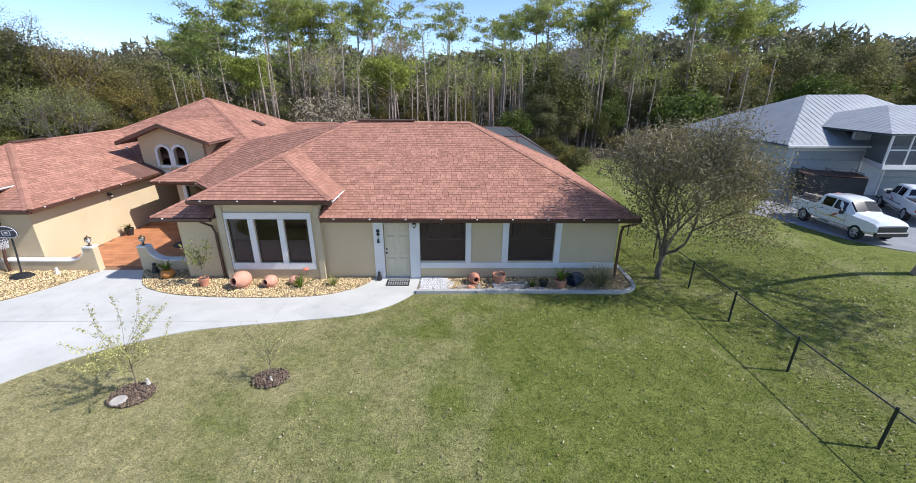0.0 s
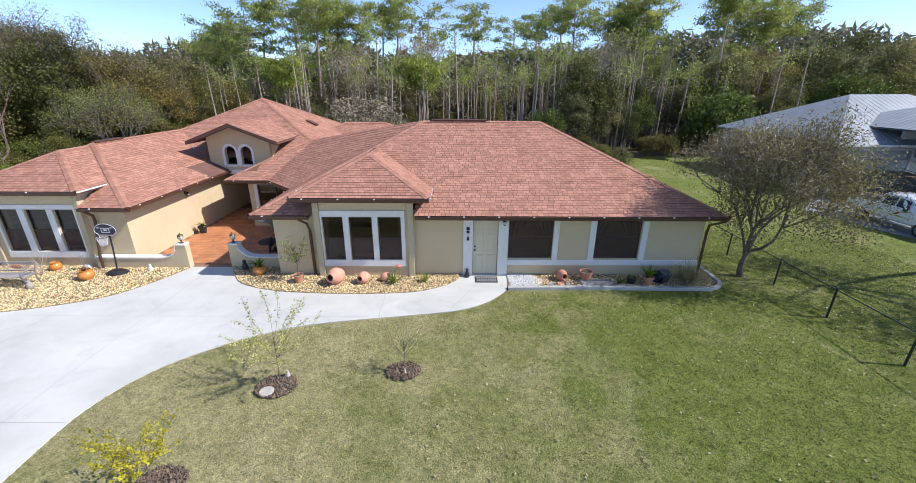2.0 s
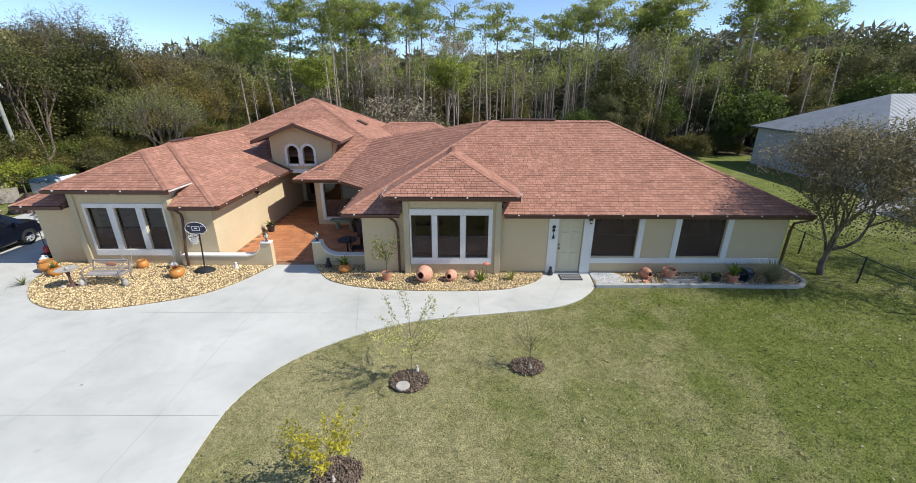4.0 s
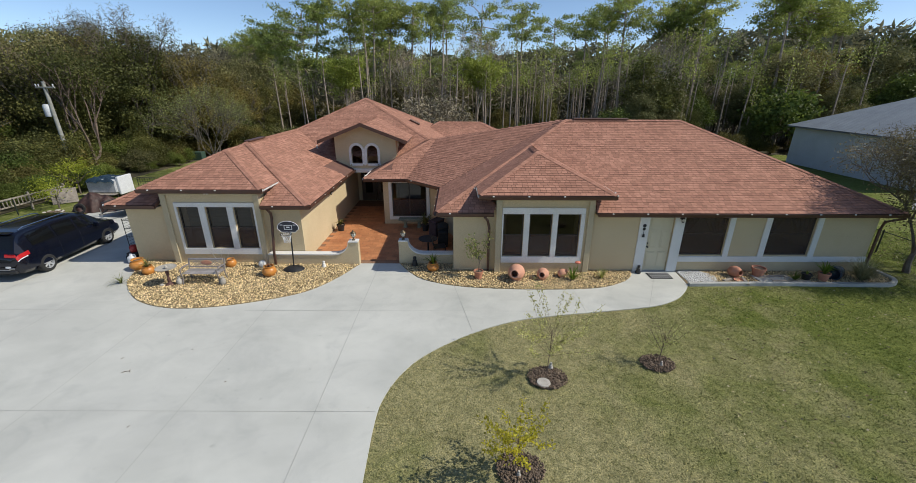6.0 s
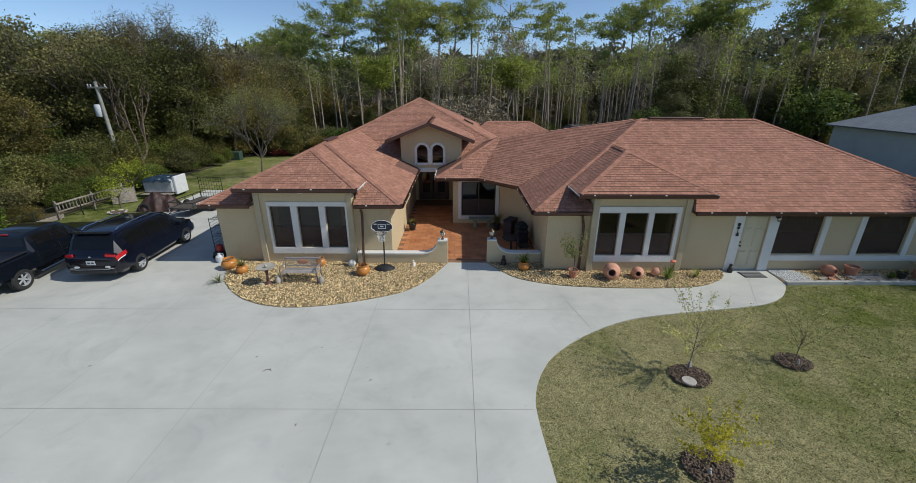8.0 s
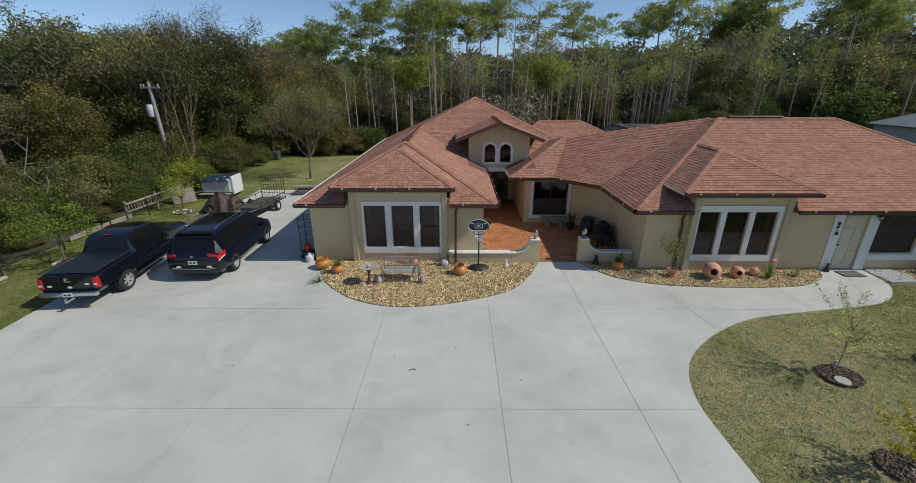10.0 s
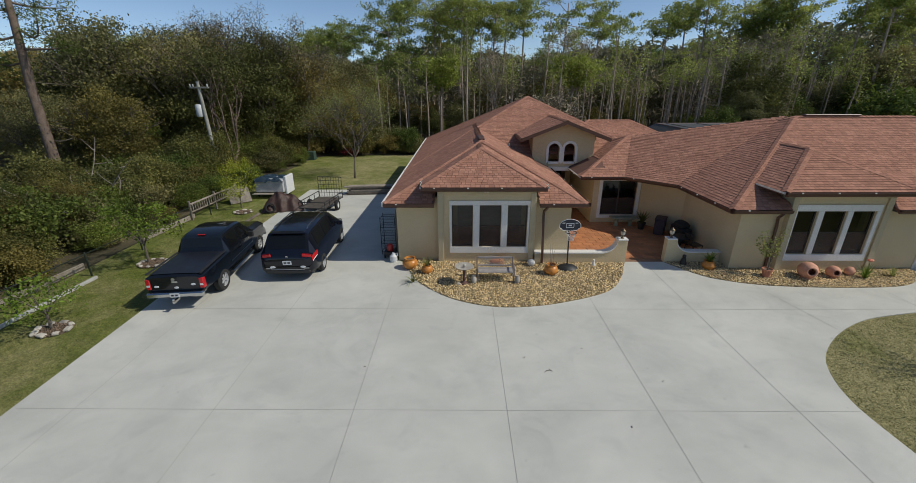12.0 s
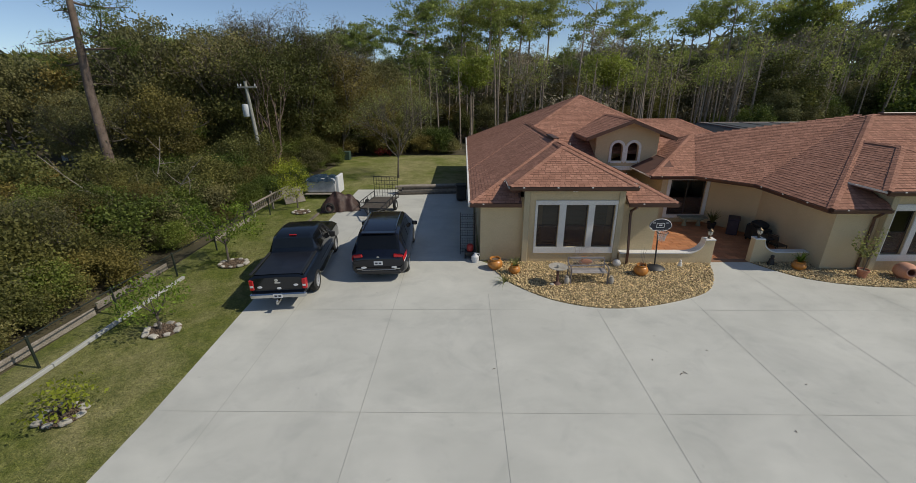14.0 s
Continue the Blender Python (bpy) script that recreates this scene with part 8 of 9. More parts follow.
def crisp(ob, degrees=24):
    """Keeps a body's folds sharp between its smooth panels."""
    ob.data.set_sharp_from_angle(angle=math.radians(degrees))


class Skin:
    def __init__(self, stations):
        self.st = stations

    def at(self, y, k, side):
        st = self.st
        y = min(max(y, st[0][0]), st[-1][0])
        i = next((j for j in range(len(st) - 1) if y <= st[j + 1][0]), len(st) - 2)
        t = (y - st[i][0]) / (st[i + 1][0] - st[i][0])
        row = [a + (b - a) * t for a, b in zip(st[i], st[i + 1])]
        ring = ring_of(row)
        k = min(max(k, 0.0), 5.9999)
        a, b = ring[int(k)], ring[int(k) + 1]
        f = k - int(k)
        return Vector((side * (a[0] + (b[0] - a[0]) * f), y, a[1] + (b[1] - a[1]) * f))

    def body(self):
        mb = MB()
        n = 7
        rings = []
        for s in self.st:
            r = ring_of(s)
            rings.append([(-x, s[0], z) for x, z in r] + [(x, s[0], z) for x, z in r[-2::-1]])
        w = len(rings[0])
        mb.add([p for r in rings for p in r], [(i * w + j, i * w + j + 1, (i + 1) * w + j + 1, (i + 1) * w + j) for i in range(len(rings) - 1) for j in range(w - 1)]
               + [(i * w, (i + 1) * w, (i + 1) * w + w - 1, i * w + w - 1) for i in range(len(rings) - 1)]
               + [tuple(range(w - 1, -1, -1)), tuple((len(rings) - 1) * w + j for j in range(w))])
        return mb

    def patch(self, y0, y1, k0, k1, side, off=0.006, ny=6, nk=4, skew=0.0):
        """A skin lying on the body between two lengths and two heights."""
        mb = MB()
        P = []
        for i in range(ny + 1):
            for j in range(nk + 1):
                k = k0 + (k1 - k0) * j / nk
                y = y0 + (y1 - y0) * i / ny + skew * (j / nk - 0.5)
                p = self.at(y, k, side)
                a, b = self.at(y + 0.02, k, side) - self.at(y - 0.02, k, side), self.at(y, k + 0.05, side) - self.at(y, k - 0.05, side)
                n = a.cross(b)
                if n.length > 1e-9:
                    n.normalize()
                    if n.x * side < 0 and abs(n.x) > 0.05 or abs(n.x) <= 0.05 and n.z < 0:
                        n = -n
                    p = p + n * off
                P.append(p)
        mb.add(P, [(i * (nk + 1) + j, i * (nk + 1) + j + 1, (i + 1) * (nk + 1) + j + 1, (i + 1) * (nk + 1) + j) for i in range(ny) for j in range(nk)])
        return mb

    def top(self, y0, y1, k0, off=0.006, ny=6):
        """A skin across the middle of the roof, from side to side."""
        mb = MB()
        ks = [(k0, -1), (4.5 if k0 < 4.4 else k0 + 0.3, -1), (5.0, -1), (5.6, -1), (6.0, 1), (5.6, 1), (5.0, 1), (4.5 if k0 < 4.4 else k0 + 0.3, 1), (k0, 1)]
        P = []
        for i in range(ny + 1):
            y = y0 + (y1 - y0) * i / ny
            for k, s in ks:
                p = self.at(y, k, s)
                a = self.at(y + 0.03, 5.5, 1) - self.at(y - 0.03, 5.5, 1)
                n = Vector((0, -a.z, a.y)).normalized()
                P.append(p + n * off)
        w = len(ks)
        mb.add(P, [(i * w + j, i * w + j + 1, (i + 1) * w + j + 1, (i + 1) * w + j) for i in range(ny) for j in range(w - 1)])
        return mb


def add_wheel(t, x, y, r, side, wide=0.22, spokes=7):
    m = pose(x, y, r, 0, 90)
    tyre = part("wheel", MB().lathe([(r * 0.64, -wide / 2), (r * 0.9, -wide / 2), (r, -wide * 0.36), (r, wide * 0.36), (r * 0.9, wide / 2), (r * 0.64, wide / 2)], 28, m, closed=False), RUBBER, t, smooth=True)
    rim = MB().lathe([(r * 0.655, -wide * 0.46), (r * 0.62, -wide * 0.47), (r * 0.58, -wide * 0.2), (r * 0.58, wide * 0.2), (r * 0.62, wide * 0.47), (r * 0.655, wide * 0.46)], 24, m, closed=False)
    rim.lathe([(0.0, side * wide * 0.36), (r * 0.17, side * wide * 0.36), (r * 0.17, side * wide * 0.2), (0.0, side * wide * 0.2)], 12, m)
    for i in range(spokes):
        q = m @ Matrix.Rotation(2 * math.pi * i / spokes, 4, "Z")
        z = side * wide * 0.30
        rim.box(r * 0.12, -0.03, z - 0.02, r * 0.6, 0.03, z + 0.02, q, cut=0.008)
    part("rim", rim, ALLOY, tyre, "bright alloy rim", True)
    part("hub_shadow", MB().lathe([(0.0, 0), (r * 0.6, 0.0), (r * 0.6, 0.01), (0.0, 0.01)], 20, m), PLASTIC_BLACK, tyre)
    arch = MB()
    n = 16
    for i in range(n):
        pa = []
        for a in (math.pi * i / n, math.pi * (i + 1) / n):
            for q in (r * 1.05, r * 1.17):
                pa.append((x + side * wide * 0.40, y + q * math.cos(a), r * 0.95 + q * math.sin(a)))
        arch.quad(pa[0], pa[1], pa[3], pa[2])
    part("wheel_arch", arch, PLASTIC_BLACK, t)


def plate_on(t, y, z, rx=90):
    pl = part("number_plate", MB().box(-0.155, -0.006, -0.076, 0.155, 0.004, 0.076, cut=0.004), WHITE_PLASTIC, t, "pale number plate", at=pose(0, y, z))
    part("plate_bars", MB().box(-0.11, -0.009, -0.03, -0.02, -0.0065, 0.03).box(0.02, -0.009, -0.03, 0.11, -0.0065, 0.03), BOARD_BLUE, pl)


ALLOY = surface("silver_alloy", (0.42, 0.43, 0.44), (0.52, 0.53, 0.54), 4, 40, 0.35, 0.0, metal=0.3, local=True)

# minivan
VAN = Skin([(0.0, 0.50, 0.78, 0.80, 0.76, 0.90, 0.70), (0.05, 0.36, 0.90, 0.95, 0.86, 1.03, 0.76), (0.16, 0.30, 0.96, 1.04, 0.92, 1.16, 0.78), (0.36, 0.28, 0.985, 1.07, 0.95, 1.56, 0.74),
            (0.52, 0.27, 0.99, 1.08, 0.955, 1.73, 0.72), (0.9, 0.26, 0.99, 1.08, 0.96, 1.775, 0.72), (2.0, 0.25, 0.99, 1.06, 0.96, 1.79, 0.73), (3.0, 0.25, 0.99, 1.03, 0.96, 1.75, 0.72),
            (3.45, 0.25, 0.985, 1.02, 0.95, 1.66, 0.70), (4.22, 0.26, 0.98, 0.99, 0.94, 1.13, 0.76), (4.7, 0.27, 0.95, 0.92, 0.88, 1.0, 0.70), (4.98, 0.30, 0.86, 0.80, 0.78, 0.86, 0.6), (5.09, 0.40, 0.70, 0.66, 0.62, 0.70, 0.5)])
van = thing("minivan", (-26.48, 12.86, 0), "black minivan parked on the concrete driveway", "car", rz=3.0)
crisp(part("body", VAN.body(), VAN_PAINT, van, "glossy black body", True))
for s in (-1, 1):
    for y0, y1 in ((0.75, 1.72), (1.82, 2.72), (2.82, 3.62)):
        part("side_window", VAN.patch(y0, y1, 3.12, 3.86, s, 0.005), CAR_GLASS, van)
    tl = part("tail_light", VAN.patch(0.06, 0.50, 2.35, 3.0, s, 0.012, 6, 4), LAMP_RED, van, "red wraparound tail light")
    part("tail_light", MB().box(-0.17, -0.03, -0.05, 0.17, 0.03, 0.075, cut=0.03), LAMP_RED, van, "red wraparound tail light", at=pose(s * 0.70, 0.055, 1.0, 0, s * 10, s * 10))
    part("lamp_stripe", VAN.patch(0.07, 0.40, 2.18, 2.33, s, 0.012, 5, 2), LAMP_CLEAR, tl)
    part("head_light", VAN.patch(4.72, 5.0, 2.3, 2.9, s, 0.012, 5, 3), LAMP_CLEAR, van)
    part("roof_rail", MB().tube([(s * 0.60, 0.75, 1.76), (s * 0.60, 0.95, 1.83), (s * 0.60, 2.7, 1.83), (s * 0.60, 2.95, 1.755)], 0.02, 6), CHROME, van, "bright roof rail")
    part("door_seam", VAN.patch(1.75, 1.762, 0.6, 3.0, s, 0.003, 1, 6), PLASTIC_BLACK, van)
    part("door_seam", VAN.patch(2.76, 2.772, 0.6, 3.0, s, 0.003, 1, 6), PLASTIC_BLACK, van)
    part("mirror", MB().box(s * 1.08 - 0.11, 3.5, 1.0, s * 1.08 + 0.11, 3.62, 1.17, cut=0.03), VAN_PAINT, van)
    part("reflector", MB().box(s * 0.66 - 0.10, -0.012, 0.53, s * 0.66 + 0.10, 0.01, 0.57, cut=0.006), CHROME, van)
    for y in (1.04, 4.07):
        add_wheel(van, s * 0.885, y, 0.345, s, 0.235)
part("rear_window", VAN.top(0.19, 0.47, 4.25, 0.006), CAR_GLASS, van)
part("windshield", VAN.top(3.52, 4.16, 4.2, 0.006), CAR_GLASS, van)
part("spoiler", MB().box(-0.6, 0.40, 1.715, 0.6, 0.62, 1.75, cut=0.015), VAN_PAINT, van)
part("bumper_strip", MB().box(-0.60, -0.012, 0.49, 0.60, 0.02, 0.515, cut=0.006), CHROME, van, "bright rear bumper strip")
part("lower_bumper", MB().box(-0.80, -0.02, 0.33, 0.80, 0.12, 0.47, cut=0.04), PLASTIC_BLACK, van)
part("emblem", MB().lathe([(0.0, 0), (0.05, 0), (0.05, 0.01), (0.0, 0.01)], 14, pose(0, 0.035, 0.96, 90)), CHROME, van)
for x in (-0.52, 0.55):
    part("badge", MB().lathe([(0.0, 0), (1.0, 0), (0.9, 0.01), (0.0, 0.01)], 16, pose(x, -0.004, 0.60, 90) @ Matrix.Diagonal((0.10, 0.04, 1, 1))), WHITE_PLASTIC, van, "small pale oval sticker")
plate_on(van, 0.0, 0.76)

# pickups
BED_COVER = surface("dark_vinyl", (0.010, 0.012, 0.018), (0.018, 0.021, 0.030), 3.0, 40, 0.38, 0.05, local=True)


def pickup(name, at, rz, paint_mat, label, cover=True, r=0.40, light_bar=False):
    t = thing(name, at, label, "pickup truck", rz=rz)
    SK = Skin([(0.0, 0.62, 0.92, 1.10, 0.92, 1.20, 0.86), (0.05, 0.55, 0.96, 1.16, 0.95, 1.27, 0.88), (0.8, 0.50, 0.98, 1.18, 0.965, 1.29, 0.89), (1.88, 0.48, 0.985, 1.18, 0.97, 1.29, 0.89),
               (1.94, 0.47, 0.985, 1.19, 0.97, 1.38, 0.82), (2.06, 0.46, 0.985, 1.20, 0.97, 1.82, 0.75), (2.25, 0.46, 0.985, 1.20, 0.97, 1.90, 0.75), (3.2, 0.46, 0.985, 1.20, 0.97, 1.93, 0.75),
               (3.72, 0.46, 0.985, 1.19, 0.97, 1.86, 0.73), (4.32, 0.46, 0.985, 1.18, 0.965, 1.34, 0.80), (4.5, 0.46, 0.985, 1.16, 0.96, 1.30, 0.80), (5.3, 0.48, 0.98, 1.12, 0.95, 1.27, 0.80), (5.62, 0.52, 0.96, 1.06, 0.92, 1.20, 0.80), (5.76, 0.60, 0.92, 0.96, 0.88, 1.04, 0.78)])
    crisp(part("body", SK.body(), paint_mat, t, smooth=True))
    if cover:
        part("bed_cover", SK.top(0.08, 1.84, 4.05, 0.022, 4), BED_COVER, t, "dark vinyl bed cover")
    else:
        part("bed_well", SK.top(0.12, 1.84, 4.15, 0.008, 4), PLASTIC_BLACK, t, "dark open load bed")
        for k, (x, y, L) in enumerate(((-0.3, 0.9, 1.3), (0.1, 1.0, 1.4), (0.35, 0.8, 1.0))):
            part("load", MB().box(x - 0.1, y - L / 2, 1.27, x + 0.1, y + L / 2, 1.40 + 0.05 * k, cut=0.02), WOOD_GREY, t)
    for s in (-1, 1):
        part("side_window", SK.patch(2.28, 2.98, 3.14, 3.86, s, 0.006), CAR_GLASS, t)
        part("side_window", SK.patch(3.08, 3.84, 3.14, 3.84, s, 0.006), CAR_GLASS, t)
        tl_ = part("tail_light", MB().box(s * 0.885 - 0.085, -0.022, 0.74, s * 0.885 + 0.085, 0.15, 1.13, cut=0.03), LAMP_RED, t, "tall red tail light")
        part("reversing_lens", MB().box(s * 0.885 - 0.05, -0.03, 0.86, s * 0.885 + 0.06, -0.0225, 0.93, cut=0.003), LAMP_CLEAR, tl_)
        part("head_light", SK.patch(5.5, 5.7, 2.1, 2.8, s, 0.012, 4, 3), LAMP_CLEAR, t)
        part("mirror", MB().box(s * 1.10 - 0.12, 3.72, 1.12, s * 1.10 + 0.12, 3.84, 1.36, cut=0.03), PLASTIC_BLACK, t)
        part("running_board", MB().box(s * 0.93 - 0.10, 2.0, 0.36, s * 0.93 + 0.10, 4.0, 0.42, cut=0.015), CHROME, t, "bright running board")
        part("side_moulding", SK.patch(2.0, 4.1, 1.5, 1.62, s, 0.012, 6, 1), CHROME, t)
        for y in (2.12, 3.1, 4.02):
            part("door_seam", SK.patch(y, y + 0.014, 0.8, 3.0, s, 0.003, 1, 6), PLASTIC_BLACK, t)
        for y in (3.12 - 0.16, 4.0 - 0.16):
            part("door_handle", SK.patch(y - 0.2, y - 0.02, 2.5, 2.62, s, 0.02, 2, 1), CHROME, t)
        for y in (1.28, 4.76):
            add_wheel(t, s * 0.86, y, r, s, 0.27, 6)
    part("rear_window", SK.top(1.955, 2.05, 4.3, 0.008), CAR_GLASS, t)
    part("windshield", SK.top(3.78, 4.28, 4.25, 0.006), CAR_GLASS, t)
    part("rear_bumper", MB().box(-0.95, -0.16, 0.50, 0.95, -0.002, 0.68, cut=0.04), CHROME, t, "chrome rear bumper")
    part("front_bumper", MB().box(-0.92, 5.70, 0.46, 0.92, 5.86, 0.70, cut=0.04), CHROME if cover else PLASTIC_BLACK, t)
    part("grille", MB().box(-0.55 if cover else -0.8, 5.755, 0.72, 0.55 if cover else 0.8, 5.80, 1.0, cut=0.02), PLASTIC_BLACK, t)
    part("brake_light", MB().box(-0.14, 2.10, 1.86, 0.14, 2.15, 1.895, cut=0.008), LAMP_RED, t)
    part("tailgate_seam", MB().box(-0.78, -0.012, 0.74, 0.78, -0.002, 0.755), PLASTIC_BLACK, t)
    part("tailgate_handle", MB().box(-0.10, -0.02, 0.98, 0.10, -0.002, 1.05, cut=0.008), CHROME if cover else PLASTIC_BLACK, t)
    for x, z, w_ in ((-0.62, 0.86, 0.085), (0.60, 0.90, 0.085), (0.02, 0.80, 0.08)):
        part("badge", MB().lathe([(0.0, 0), (1.0, 0), (0.9, 0.01), (0.0, 0.01)], 16, pose(x, -0.004, z, 90) @ Matrix.Diagonal((w_, 0.04, 1, 1))), WHITE_PLASTIC, t, "small pale oval sticker")
    part("emblem", MB().lathe([(0.0, 0), (0.065, 0), (0.06, 0.014), (0.03, 0.014), (0.025, 0.006), (0.0, 0.006)], 16, pose(-0.03, -0.004, 1.10, 90)), CHROME, t, "round bright emblem")
    part("bed_rail", MB().box(-0.93, 0.03, 1.285, -0.83, 1.86, 1.315, cut=0.012).box(0.83, 0.03, 1.285, 0.93, 1.86, 1.315, cut=0.012), PLASTIC_BLACK, t)
    part("hitch", MB().box(-0.04, -0.30, 0.36, 0.04, 0.0, 0.44).ball((0, -0.28, 0.49), 0.045, 8, 6), CHROME, t)
    if not cover:
        t.scale = (0.88, 0.86, 0.93)
    plate_on(t, -0.165, 0.60)
    if not cover:
        for s in (-1, 1):
            part("door_graphic", SK.patch(3.25, 3.42, 1.75, 2.35, s, 0.008, 2, 2, 0.25), LAMP_RED, t, "red painted swoosh on the door")
            part("door_graphic", SK.patch(3.0, 3.55, 1.55, 1.7, s, 0.008, 2, 1), BOARD_BLUE, t, "dark painted bar on the door")
    return t


pickup("pickup_truck", (-29.22, 10.98, 0), 6.5, TRUCK_PAINT, "blue black pickup truck with a covered bed").scale = (0.89, 1.0, 0.93)
pickup("pickup_truck", (20.3, 22.5, -0.005), 181.5, WHITE_PAINT, "white work pickup with a loaded open bed", False)
pickup("pickup_truck", (25.5, 20.1, -0.005), -27.0, WHITE_PAINT, "white pickup parked before the neighbour garage", False)
tr2 = thing("enclosed_trailer", (24.2, 25.5, -0.005), "black enclosed trailer with a ladder rack", "trailer", rz=64)
part("box", MB().box(-0.95, -1.6, 0.45, 0.95, 1.6, 1.8, cut=0.04), PLASTIC_BLACK, tr2)
part("roof", MB().box(-0.97, -1.62, 1.803, 0.97, 1.62, 1.86, cut=0.02), BROWN_METAL, tr2, "dark brown roof")
for y in (-1.3, 0.0, 1.3):
    part("rack_bar", MB().tube([(-0.9, y, 1.86), (-0.9, y, 2.05), (0.9, y, 2.05), (0.9, y, 1.86)], 0.02, 5), BLACK_METAL, tr2)
for s in (-1, 1):
    for y in (-0.35, 0.35):
        part("wheel", MB().lathe([(0.0, -0.1), (0.3, -0.1), (0.33, -0.06), (0.33, 0.06), (0.3, 0.1), (0.0, 0.1)], 20, pose(s * 0.93, y, 0.33, 0, 90)), RUBBER, tr2, smooth=True)
    part("door_frame", MB().box(s * 0.955 - 0.006, 0.8, 0.55, s * 0.955 + 0.006, 1.5, 1.85), BLACK_METAL, tr2)

# ---- pieces: roof shingles, hip caps, patio tiles, pebbles, grass ----
TAB_W, TAB_H = 0.20, 0.142
# second face, the lip: dark butt edge with the row's shadow line painted in
TAB = MB().add([(-0.5, -0.5, 0.022), (0.5, -0.5, 0.022), (0.5, 0.62, 0.006), (-0.5, 0.62, 0.006), (-0.5, -0.5, 0.0), (0.5, -0.5, 0.0)], [(0, 1, 2, 3), (4, 5, 1, 0)]).mesh("shingle", (SHINGLE, FELT_AND_LIP_SHADE))
TAB.polygons[1].material_index = 1
prng = np.random.default_rng(11)
roof_parts = [o for o in house.children if o.name.split(".")[0] == "roof"]
single_tabs = 0
for pl, ro in zip(ROOF_PLANES, roof_parts):
    a, b = Vector(pl[0]), Vector(pl[1])
    e = (b - a).normalized()
    nrm = (b - a).cross(Vector(pl[2]) - a).normalized()
    up = nrm.cross(e)
    loc = [((Vector(p) - a).dot(e), (Vector(p) - a).dot(up)) for p in pl]
    tmax = max(t for s, t in loc)

    def span(t):
        xs_ = []
        for k in range(len(loc)):
            (s0, t0), (s1, t1) = loc[k], loc[(k + 1) % len(loc)]
            if (t0 - t) * (t1 - t) <= 0 and abs(t1 - t0) > 1e-6:
                xs_.append(s0 + (s1 - s0) * (t - t0) / (t1 - t0))
        return (min(xs_), max(xs_)) if len(xs_) > 1 else None
    near = pl[0][1] < 13.7 and pl[1][1] < 13.7 and pl[0][2] > 3.0
    rest = MB()
    rows_ = int(tmax / TAB_H)
    for r in range(rows_):
        lo, hi = span(r * TAB_H + 0.01), span(min((r + 1) * TAB_H, tmax - 0.005))
        if not lo or not hi:
            continue
        s0, s1 = max(lo[0], hi[0] - 0.08), min(lo[1], hi[1] + 0.08)
        s = s0 - prng.uniform(0, TAB_W)
        while s < s1:
            w = TAB_W * prng.uniform(0.7, 1.25)
            x0, x1 = max(s, s0), min(s + w - 0.012, s1)
            s += w
            if x1 - x0 < 0.04:
                continue
            mid = a + e * ((x0 + x1) / 2) + up * ((r + 0.5) * TAB_H)
            if abs(pl[0][2] - EZ) < 0.01 and any(n0 < mid.x < n1 and m0 < mid.y < m1 for n0, n1, m0, m1 in NOTCHES):
                continue
            thick = prng.uniform(0.008, 0.017)
            t0, t1 = r * TAB_H - (0.03 if r == 0 else prng.uniform(0, 0.008)), (r + 1) * TAB_H + 0.02
            if near and single_tabs < 290:
                c = a + e * ((x0 + x1) / 2) + up * (t0 + TAB_H / 2) + nrm * 0.004
                m = Matrix((e, up, nrm)).transposed().to_4x4()
                m.translation = c
                part("shingle", TAB, None, ro, at=m @ Matrix.Diagonal((x1 - x0, TAB_H, 1, 1)))
                single_tabs += 1
            else:
                P = [a + e * x + up * t + nrm * h for x, t, h in ((x0, t0, thick + 0.004), (x1, t0, thick + 0.004), (x1, t1, 0.006), (x0, t1, 0.006), (x0, t0, 0.002), (x1, t0, 0.002))]
                rest.add(P, [(0, 1, 2, 3), (4, 5, 1, 0)])
    if rest.f:
        me = bpy.data.meshes.new("shingles")
        me.from_pydata(rest.v, [], rest.f)
        me.materials.append(SHINGLE)
        me.materials.append(FELT_AND_LIP_SHADE)
        # every second face is a lip, coloured dark as the shadow under its row
        me.polygons.foreach_set("material_index", [i % 2 for i in range(len(rest.f))])
        tagged(part("shingles", me, None, ro), kind="stuff")

for p, q in HIPS:
    p, q = Vector(p), Vector(q)
    L = (q - p).length
    if L < 0.3:
        continue
    d = (q - p).normalized()
    side = d.cross(Vector((0, 0, 1))).normalized()
    cap = MB()
    flat = abs(d.z) < 0.02
    drop = 0.06 if flat else 0.045
    n = int(L / 0.2)
    for i in range(n):
        u0, u1 = p + d * (L * i / n), p + d * (L * (i + 1) / n + 0.03)
        z0, z1 = Vector((0, 0, 0.042)), Vector((0, 0, 0.026))
        cap.add([u0 + z0 - side * 0.14 - Vector((0, 0, drop)), u0 + z0, u0 + z0 + side * 0.14 - Vector((0, 0, drop)), u1 + z1 - side * 0.14 - Vector((0, 0, drop)), u1 + z1, u1 + z1 + side * 0.14 - Vector((0, 0, drop))],
                [(0, 3, 4, 1), (1, 4, 5, 2)])
    me = bpy.data.meshes.new("ridge_cap")
    me.from_pydata(cap.v, [], cap.f)
    me.materials.append(RIDGE_CAP)
    tagged(part("ridge_cap", me, None, house), kind="stuff")

